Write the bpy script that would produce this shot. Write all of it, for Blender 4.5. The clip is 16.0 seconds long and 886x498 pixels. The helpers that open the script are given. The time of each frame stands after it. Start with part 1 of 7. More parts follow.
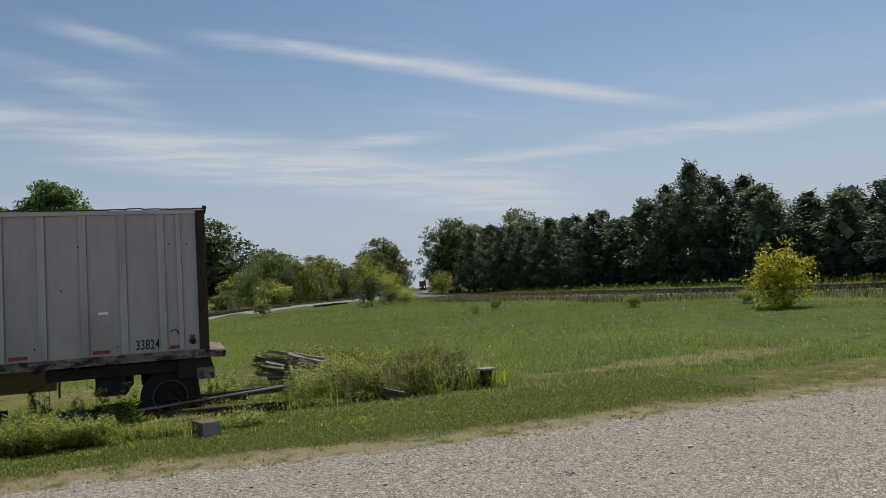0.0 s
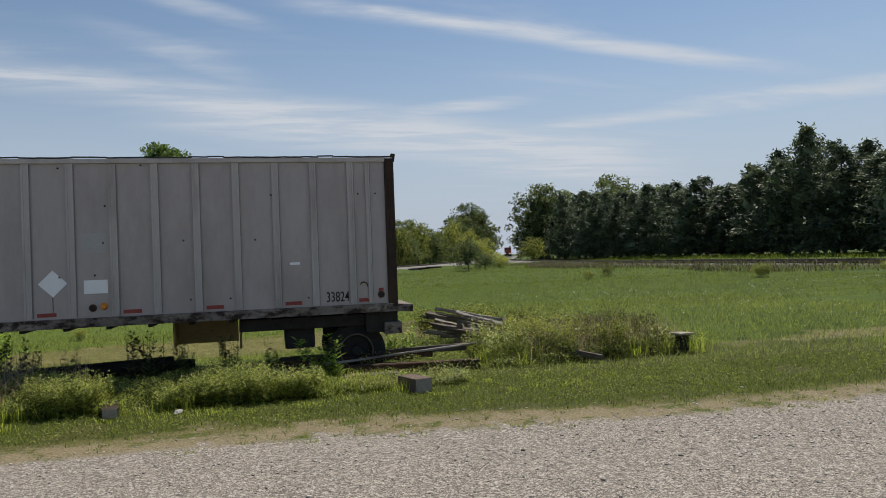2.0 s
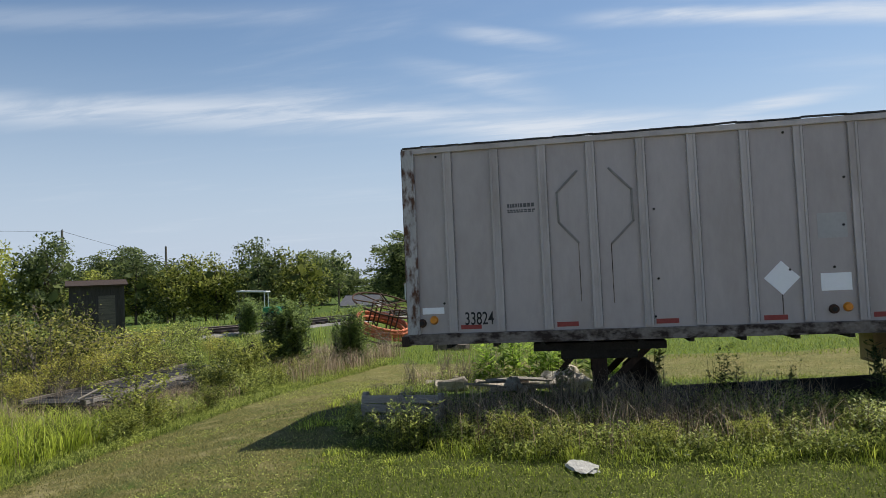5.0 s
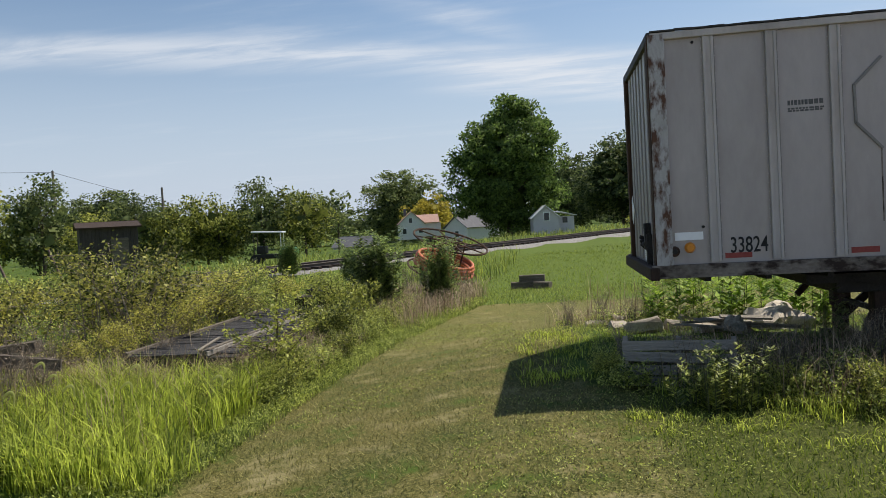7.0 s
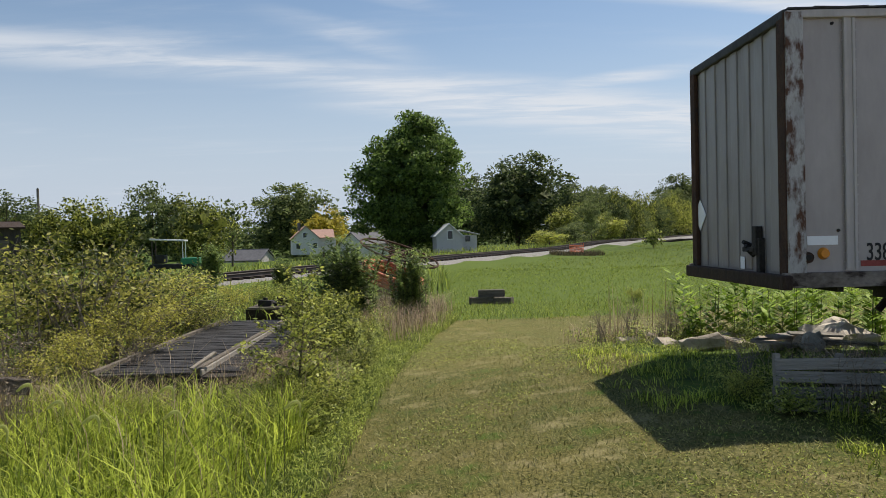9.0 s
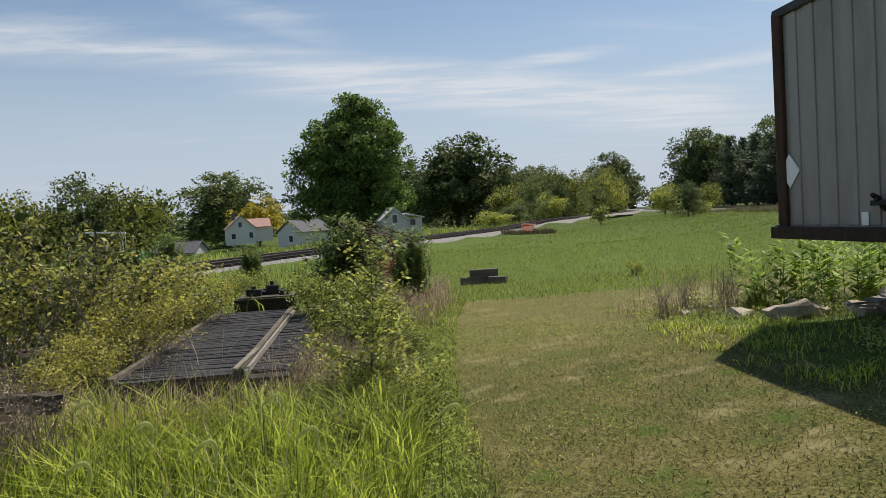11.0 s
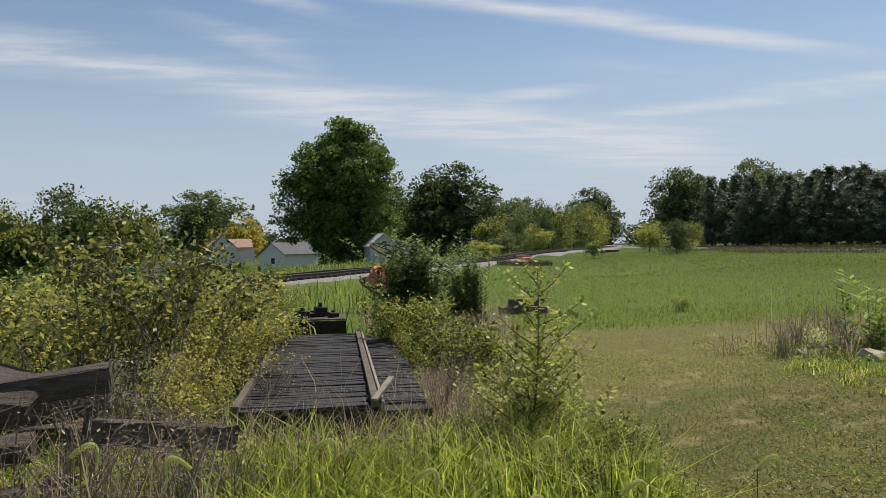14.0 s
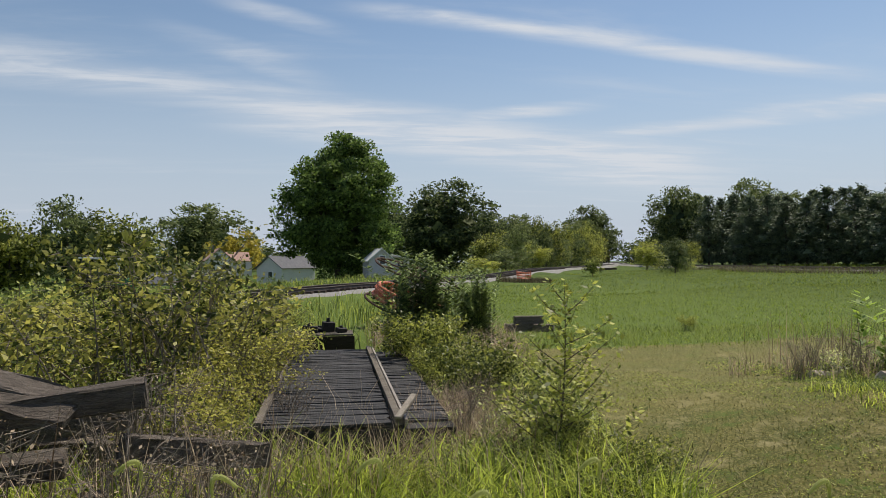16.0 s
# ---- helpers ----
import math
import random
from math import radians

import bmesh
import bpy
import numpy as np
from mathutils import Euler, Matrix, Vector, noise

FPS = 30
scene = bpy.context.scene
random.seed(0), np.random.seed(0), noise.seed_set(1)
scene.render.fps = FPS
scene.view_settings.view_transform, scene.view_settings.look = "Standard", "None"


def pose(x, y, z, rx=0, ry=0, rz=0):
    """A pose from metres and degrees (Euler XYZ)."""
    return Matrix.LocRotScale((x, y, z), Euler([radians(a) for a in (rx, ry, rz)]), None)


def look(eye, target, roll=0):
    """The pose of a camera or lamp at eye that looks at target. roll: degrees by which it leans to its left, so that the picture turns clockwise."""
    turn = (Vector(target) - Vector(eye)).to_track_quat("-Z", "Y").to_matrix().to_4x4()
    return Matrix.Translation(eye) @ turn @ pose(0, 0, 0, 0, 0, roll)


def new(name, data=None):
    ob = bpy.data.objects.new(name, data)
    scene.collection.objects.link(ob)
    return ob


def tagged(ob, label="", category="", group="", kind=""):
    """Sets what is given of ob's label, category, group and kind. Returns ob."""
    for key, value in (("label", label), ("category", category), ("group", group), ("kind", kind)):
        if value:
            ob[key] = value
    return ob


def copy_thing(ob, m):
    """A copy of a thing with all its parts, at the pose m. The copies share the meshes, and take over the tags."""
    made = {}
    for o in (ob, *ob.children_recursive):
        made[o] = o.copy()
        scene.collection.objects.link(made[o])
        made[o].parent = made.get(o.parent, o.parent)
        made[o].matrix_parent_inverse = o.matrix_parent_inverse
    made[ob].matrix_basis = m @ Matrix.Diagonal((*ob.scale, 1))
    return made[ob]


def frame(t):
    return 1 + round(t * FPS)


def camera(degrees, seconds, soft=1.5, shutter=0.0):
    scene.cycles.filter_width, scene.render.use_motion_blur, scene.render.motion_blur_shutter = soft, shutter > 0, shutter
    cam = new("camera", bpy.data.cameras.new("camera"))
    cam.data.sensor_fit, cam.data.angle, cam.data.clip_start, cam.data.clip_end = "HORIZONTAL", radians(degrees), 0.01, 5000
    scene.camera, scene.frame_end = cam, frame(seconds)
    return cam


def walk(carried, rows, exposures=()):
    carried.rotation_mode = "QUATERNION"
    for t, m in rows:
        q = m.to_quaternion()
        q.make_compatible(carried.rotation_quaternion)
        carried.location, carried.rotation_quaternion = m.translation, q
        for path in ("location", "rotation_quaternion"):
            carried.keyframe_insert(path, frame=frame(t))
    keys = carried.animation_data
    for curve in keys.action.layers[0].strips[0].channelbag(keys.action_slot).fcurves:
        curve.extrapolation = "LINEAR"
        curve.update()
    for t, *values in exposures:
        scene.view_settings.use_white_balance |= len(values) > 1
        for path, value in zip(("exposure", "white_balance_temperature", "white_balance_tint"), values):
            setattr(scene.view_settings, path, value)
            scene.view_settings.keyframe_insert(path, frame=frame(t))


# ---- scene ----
cam = camera(63.5, 16.0, soft=0.6)
PATH = [
    (0, (0.57, 0.709, 1.998), (1.243, 2.59, 2.102), -3.3),
    (0.5, (0.292, 0.991, 1.987), (0.939, 2.879, 2.122), -3.0),
    (1, (-0.058, 1.309, 1.999), (0.537, 3.215, 2.129), -2.9),
    (1.5, (-0.565, 1.586, 1.975), (-0.042, 3.515, 2.045), -2.6),
    (2, (-1.09, 2.032, 1.896), (-0.637, 3.979, 1.917), -2.1),
    (2.5, (-1.821, 2.429, 1.844), (-1.488, 4.401, 1.864), -2.0),
    (3, (-2.703, 2.922, 1.796), (-2.527, 4.914, 1.846), -1.9),
    (3.5, (-3.784, 3.456, 1.852), (-3.781, 5.454, 1.925), -2.0),
    (4, (-4.743, 3.952, 1.877), (-4.918, 5.943, 1.949), -2.3),
    (4.5, (-5.791, 4.329, 1.858), (-6.062, 6.308, 1.952), -2.3),
    (5, (-6.87, 4.75, 1.818), (-7.231, 6.715, 1.911), -2.5),
    (5.2, (-7.261, 4.87, 1.801), (-7.632, 6.835, 1.856), -3.1),
    (7.3, (-10.536, 6.264, 1.726), (-10.819, 8.242, 1.65), -2.9),
    (7.5, (-10.779, 6.361, 1.712), (-11.04, 8.343, 1.646), -2.6),
    (8, (-11.357, 6.626, 1.679), (-11.531, 8.618, 1.62), -2.0),
    (8.5, (-11.902, 6.895, 1.647), (-11.976, 8.893, 1.602), -1.7),
    (8.7, (-12.095, 7.054, 1.616), (-12.129, 9.054, 1.582), -1.5),
    (10.8, (-13.746, 8.423, 1.455), (-13.561, 10.413, 1.385), -3.3),
    (11, (-13.877, 8.507, 1.455), (-13.673, 10.495, 1.37), -3.4),
    (11.5, (-14.212, 8.782, 1.456), (-13.972, 10.766, 1.372), -3.8),
    (12, (-14.58, 8.97, 1.465), (-14.331, 10.954, 1.402), -3.5),
    (12.5, (-14.908, 9.108, 1.462), (-14.672, 11.094, 1.435), -2.7),
    (13, (-15.145, 9.295, 1.449), (-14.919, 11.283, 1.459), -1.8),
    (13.5, (-15.32, 9.38, 1.435), (-15.079, 11.365, 1.449), -1.2),
    (14, (-15.515, 9.365, 1.43), (-15.234, 11.345, 1.423), -1.1),
    (14.5, (-15.615, 9.396, 1.412), (-15.322, 11.374, 1.384), -0.9),
    (15, (-15.645, 9.476, 1.403), (-15.378, 11.458, 1.383), -0.6),
    (15.5, (-15.693, 9.467, 1.426), (-15.427, 11.449, 1.427), -0.3),
    (16, (-15.767, 9.429, 1.443), (-15.475, 11.408, 1.48), -0.4),
]
walk(cam, [(t, look(eye, target, roll)) for t, eye, target, roll in PATH], exposures=[(0, -0.30, 6800, 10.4), (1.5, -0.28, 6800, 10.4), (2.5, -0.12, 6800, 11), (3.5, -0.12, 6650, 10), (4.5, 0.06, 6600, 10), (5, 0.08, 6600, 10), (7.5, 0.13, 6850, 10.6), (11, 0.0, 6900, 10.6), (12.2, 0.08, 6950, 11), (13.5, -0.06, 6880, 10.6), (16, -0.05, 6880, 10.6)])

# light and sky
SUN_STRENGTH, SKY_STRENGTH = 5.0, 0.098
CLOUD_COLOUR, HAZE_COLOUR = (6.8, 7.4, 8.3, 1), (4.9, 5.8, 7.35, 1)
BANDS = [  # from, towards, half width, softness, start, end, strength, wobble
    ((0.009, 0.942, 0.336), (0.615, 0.758, 0.217), 0.016, 0.95, 0.05, 0.66, 0.75, 0.03),
    ((-0.085, 0.975, 0.206), (0.435, 0.892, 0.122), 0.050, 0.9, -0.06, 0.62, 0.85, 0.045),
    ((-0.572, 0.787, 0.230), (0.034, 0.979, 0.203), 0.030, 0.9, -0.25, 0.74, 0.58, 0.035),
    ((-0.150, 0.948, 0.279), (-0.051, 0.966, 0.252), 0.024, 0.9, -0.04, 0.14, 0.40, 0.04),
    ((0.141, 0.970, 0.196), (0.328, 0.921, 0.210), 0.013, 0.9, 0.03, 0.20, 0.85, 0.025),
    ((0.306, 0.938, 0.164), (0.766, 0.616, 0.183), 0.016, 0.95, 0.04, 0.75, 0.62, 0.03),
    ((-0.159, 0.928, 0.337), (-0.025, 0.950, 0.313), 0.016, 0.9, 0.05, 0.15, 0.80, 0.03),
    ((-0.634, 0.703, 0.323), (-0.173, 0.917, 0.360), 0.020, 0.95, -0.5, 0.40, 0.20, 0.03),
]

# ---------------------------------------------------------------- world, sun, exposure
SUN_DIR = Vector((0.40, 0.39, 0.86)).normalized()
world = bpy.data.worlds.new("sky")
scene.world = world
world.use_nodes = True
wn, wl = world.node_tree.nodes, world.node_tree.links
wn.clear()


def wnode(kind, **values):
    n = wn.new(kind)
    for key, value in values.items():
        n.inputs[key].default_value = value
    return n


def wmath(op, a, b=None, clamp=False):
    n = wn.new("ShaderNodeMath")
    n.operation, n.use_clamp = op, clamp
    for i, v in enumerate((a, b)):
        if v is None:
            continue
        if isinstance(v, (int, float)):
            n.inputs[i].default_value = v
        else:
            wl.new(v, n.inputs[i])
    return n.outputs[0]


def wvec(op, a, b):
    n = wn.new("ShaderNodeVectorMath")
    n.operation = op
    for i, v in enumerate((a, b)):
        if isinstance(v, tuple):
            n.inputs[i].default_value = v
        else:
            wl.new(v, n.inputs[i])
    return n.outputs["Value"] if op == "DOT_PRODUCT" else n.outputs["Vector"]


def wramp(value, lo, hi):
    n = wn.new("ShaderNodeMapRange")
    n.interpolation_type = "SMOOTHSTEP"
    n.inputs["From Min"].default_value, n.inputs["From Max"].default_value = lo, hi
    wl.new(value, n.inputs["Value"])
    return n.outputs["Result"]


sky = wn.new("ShaderNodeTexSky")
sky.sky_type, sky.sun_disc = "NISHITA", False
sky.sun_elevation = math.asin(SUN_DIR.z)
sky.sun_rotation = math.atan2(SUN_DIR.x, SUN_DIR.y)
sky.air_density, sky.dust_density, sky.ozone_density = 1.15, 0.3, 3.4
coord = wn.new("ShaderNodeTexCoord").outputs["Generated"]
# wispy cirrus: stretched noise on a high flat layer
split = wn.new("ShaderNodeSeparateXYZ")
wl.new(coord, split.inputs[0])
up = wmath("MAXIMUM", wmath("ADD", split.outputs["Z"], 0.06), 0.02)
flat = wn.new("ShaderNodeCombineXYZ")
wl.new(wmath("DIVIDE", split.outputs["X"], up), flat.inputs[0])
wl.new(wmath("DIVIDE", split.outputs["Y"], up), flat.inputs[1])


def streaks(scale, turn, stretch, detail, distortion):
    m = wn.new("ShaderNodeMapping")
    m.inputs["Rotation"].default_value = (0, 0, radians(turn))
    m.inputs["Scale"].default_value = (scale * stretch, scale, 1)
    wl.new(flat.outputs[0], m.inputs["Vector"])
    n = wnode("ShaderNodeTexNoise", Scale=1.0, Detail=detail, Roughness=0.6, Distortion=distortion)
    wl.new(m.outputs[0], n.inputs["Vector"])
    return n.outputs["Fac"]


wisp = streaks(1.3, 20, 0.35, 7, 0.6)
fine = streaks(5.0, 14, 0.3, 6, 0.4)


def band(a, b, width, soft, start, end, bend=0.05):
    """A long cloud along the great circle from a to b: its mask. start, end: how far along it reaches, in radians from a."""
    a, b = Vector(a).normalized(), Vector(b).normalized()
    n = a.cross(b).normalized()
    along = n.cross(a)
    off = wvec("DOT_PRODUCT", coord, tuple(n))
    off = wmath("ADD", off, wmath("MULTIPLY", wmath("SUBTRACT", wisp, 0.5), bend))
    far = wmath("ARCTAN2", wvec("DOT_PRODUCT", coord, tuple(along)), wvec("DOT_PRODUCT", coord, tuple(a)))
    body = wmath("SUBTRACT", 1.0, wramp(wmath("ABSOLUTE", off), width * (1 - soft), width))
    ends = wmath("MULTIPLY", wramp(far, start - 0.08, start + 0.08), wmath("SUBTRACT", 1.0, wramp(far, end - 0.12, end + 0.06)))
    return wmath("MULTIPLY", body, ends)


CLOUDS = []
for a, b, width, soft, start, end, strength, bend in BANDS:
    m = wmath("MULTIPLY", band(a, b, width, soft, start, end, bend), strength)
    CLOUDS.append(m)
bands = CLOUDS[0]
for m in CLOUDS[1:]:
    bands = wmath("MAXIMUM", bands, m)
texture = wmath("ADD", 0.42, wmath("MULTIPLY", wramp(fine, 0.36, 0.64), 0.68))
cover = wmath("MULTIPLY", bands, texture)
veil = wmath("MULTIPLY", wmath("MULTIPLY", wramp(wisp, 0.48, 0.76), wramp(fine, 0.33, 0.68)), 0.28)
cover = wmath("ADD", cover, veil, True)
haze = wmath("MULTIPLY", wmath("SUBTRACT", 1.0, wramp(split.outputs["Z"], 0.0, 0.34)), 0.92)
cover = wmath("MINIMUM", cover, 0.9)
cloud_mix = wn.new("ShaderNodeMix")
cloud_mix.data_type = "RGBA"
wl.new(cover, cloud_mix.inputs["Factor"])
glow_side = wvec("DOT_PRODUCT", coord, tuple(SUN_DIR))  # thin haze is brighter towards the sun
cover = wmath("ADD", cover, wmath("MULTIPLY", wramp(glow_side, 0.30, 0.80), 0.36))
haze_mix = wn.new("ShaderNodeMix")
haze_mix.data_type = "RGBA"
wl.new(haze, haze_mix.inputs["Factor"])
wl.new(sky.outputs[0], haze_mix.inputs["A"])
haze_mix.inputs["B"].default_value = HAZE_COLOUR
wl.new(haze_mix.outputs["Result"], cloud_mix.inputs["A"])
cloud_mix.inputs["B"].default_value = CLOUD_COLOUR
back = wnode("ShaderNodeBackground", Strength=SKY_STRENGTH)
wl.new(cloud_mix.outputs["Result"], back.inputs["Color"])
wl.new(back.outputs[0], wn.new("ShaderNodeOutputWorld").inputs[0])

sun = new("sun", bpy.data.lights.new("sun", "SUN"))
sun.data.energy, sun.data.angle, sun.data.color = SUN_STRENGTH, radians(0.53), (1.0, 0.95, 0.86)
sun.matrix_world = look(SUN_DIR * 100, (0, 0, 0))


# ---------------------------------------------------------------- materials
def material(name, low, high, scale=6.0, rough=0.8, bump=0.3, fine_scale=60.0, metal=0.0, island=0.0, through_light=0.0, stain=None, stain_scale=1.2, stain_at=(0.55, 0.7), stretch=(1, 1, 1), spec=0.3, rand=0.0):
    """A surface with two scales of variation. low, high: its darkest and lightest base colour. stain: a colour in patches.
    island, rand: variation from leaf to leaf, from object to object. through_light: how much light comes through it."""
    m = bpy.data.materials.new(name)
    m.use_nodes = True
    nodes, links = m.node_tree.nodes, m.node_tree.links
    nodes.clear()
    out = nodes.new("ShaderNodeOutputMaterial")
    bsdf = nodes.new("ShaderNodeBsdfPrincipled")
    bsdf.inputs["Roughness"].default_value, bsdf.inputs["Metallic"].default_value = rough, metal
    bsdf.inputs["Specular IOR Level"].default_value = spec
    place = nodes.new("ShaderNodeTexCoord").outputs["Object"]
    mapping = nodes.new("ShaderNodeMapping")
    mapping.inputs["Scale"].default_value = stretch
    links.new(place, mapping.inputs["Vector"])

    def noise_at(s, detail=5.0):
        n = nodes.new("ShaderNodeTexNoise")
        n.inputs["Scale"].default_value, n.inputs["Detail"].default_value, n.inputs["Roughness"].default_value = s, detail, 0.62
        links.new(mapping.outputs[0], n.inputs["Vector"])
        return n.outputs["Fac"]

    def calc(op, a, b):
        n = nodes.new("ShaderNodeMath")
        n.operation, n.use_clamp = op, op != "MULTIPLY"
        for i, v in enumerate((a, b)):
            if isinstance(v, (int, float)):
                n.inputs[i].default_value = v
            else:
                links.new(v, n.inputs[i])
        return n.outputs[0]

    def mixed(fac, a, b):
        n = nodes.new("ShaderNodeMix")
        n.data_type = "RGBA"
        links.new(fac, n.inputs["Factor"])
        for key, v in (("A", a), ("B", b)):
            if isinstance(v, tuple):
                n.inputs[key].default_value = (*v, 1)
            else:
                links.new(v, n.inputs[key])
        return n.outputs["Result"]

    big, small = noise_at(scale), noise_at(fine_scale)
    fac = calc("ADD", calc("MULTIPLY", big, 0.7), calc("MULTIPLY", small, 0.5))
    fac = calc("SUBTRACT", fac, 0.12)
    if island or rand:
        src = nodes.new("ShaderNodeNewGeometry").outputs["Random Per Island"] if island else nodes.new("ShaderNodeObjectInfo").outputs["Random"]
        amount = island or rand
        fac = calc("ADD", calc("MULTIPLY", fac, 1 - amount), calc("MULTIPLY", src, amount))
        if island and rand:
            whole = calc("MULTIPLY", calc("SUBTRACT", nodes.new("ShaderNodeObjectInfo").outputs["Random"], 0.0), rand)
            fac = calc("SUBTRACT", calc("ADD", fac, whole), rand * 0.5)
    sharp = nodes.new("ShaderNodeMapRange")
    sharp.inputs["From Min"].default_value, sharp.inputs["From Max"].default_value = 0.25, 0.75
    links.new(fac, sharp.inputs["Value"])
    colour = mixed(sharp.outputs["Result"], low, high)
    if stain:
        ramp = nodes.new("ShaderNodeMapRange")
        ramp.inputs["From Min"].default_value, ramp.inputs["From Max"].default_value = stain_at
        links.new(noise_at(stain_scale, 7.0), ramp.inputs["Value"])
        colour = mixed(ramp.outputs["Result"], colour, stain)
    links.new(colour, bsdf.inputs["Base Color"])
    if bump:
        b = nodes.new("ShaderNodeBump")
        b.inputs["Strength"].default_value, b.inputs["Distance"].default_value = bump, 0.02
        links.new(small, b.inputs["Height"])
        links.new(b.outputs[0], bsdf.inputs["Normal"])
    if through_light:
        t = nodes.new("ShaderNodeBsdfTranslucent")
        links.new(colour, t.inputs["Color"])
        mix = nodes.new("ShaderNodeMixShader")
        mix.inputs[0].default_value = through_light
        links.new(bsdf.outputs[0], mix.inputs[1])
        links.new(t.outputs[0], mix.inputs[2])
        links.new(mix.outputs[0], out.inputs[0])
    else:
        links.new(bsdf.outputs[0], out.inputs[0])
    return m


def leaf(name, low, high, share=0.35, rand=0.0, rough=0.6, spec=0.25):
    return material(name, low, high, scale=0.8, fine_scale=3.0, rough=rough, bump=0, island=0.6, rand=rand, through_light=share, spec=spec)


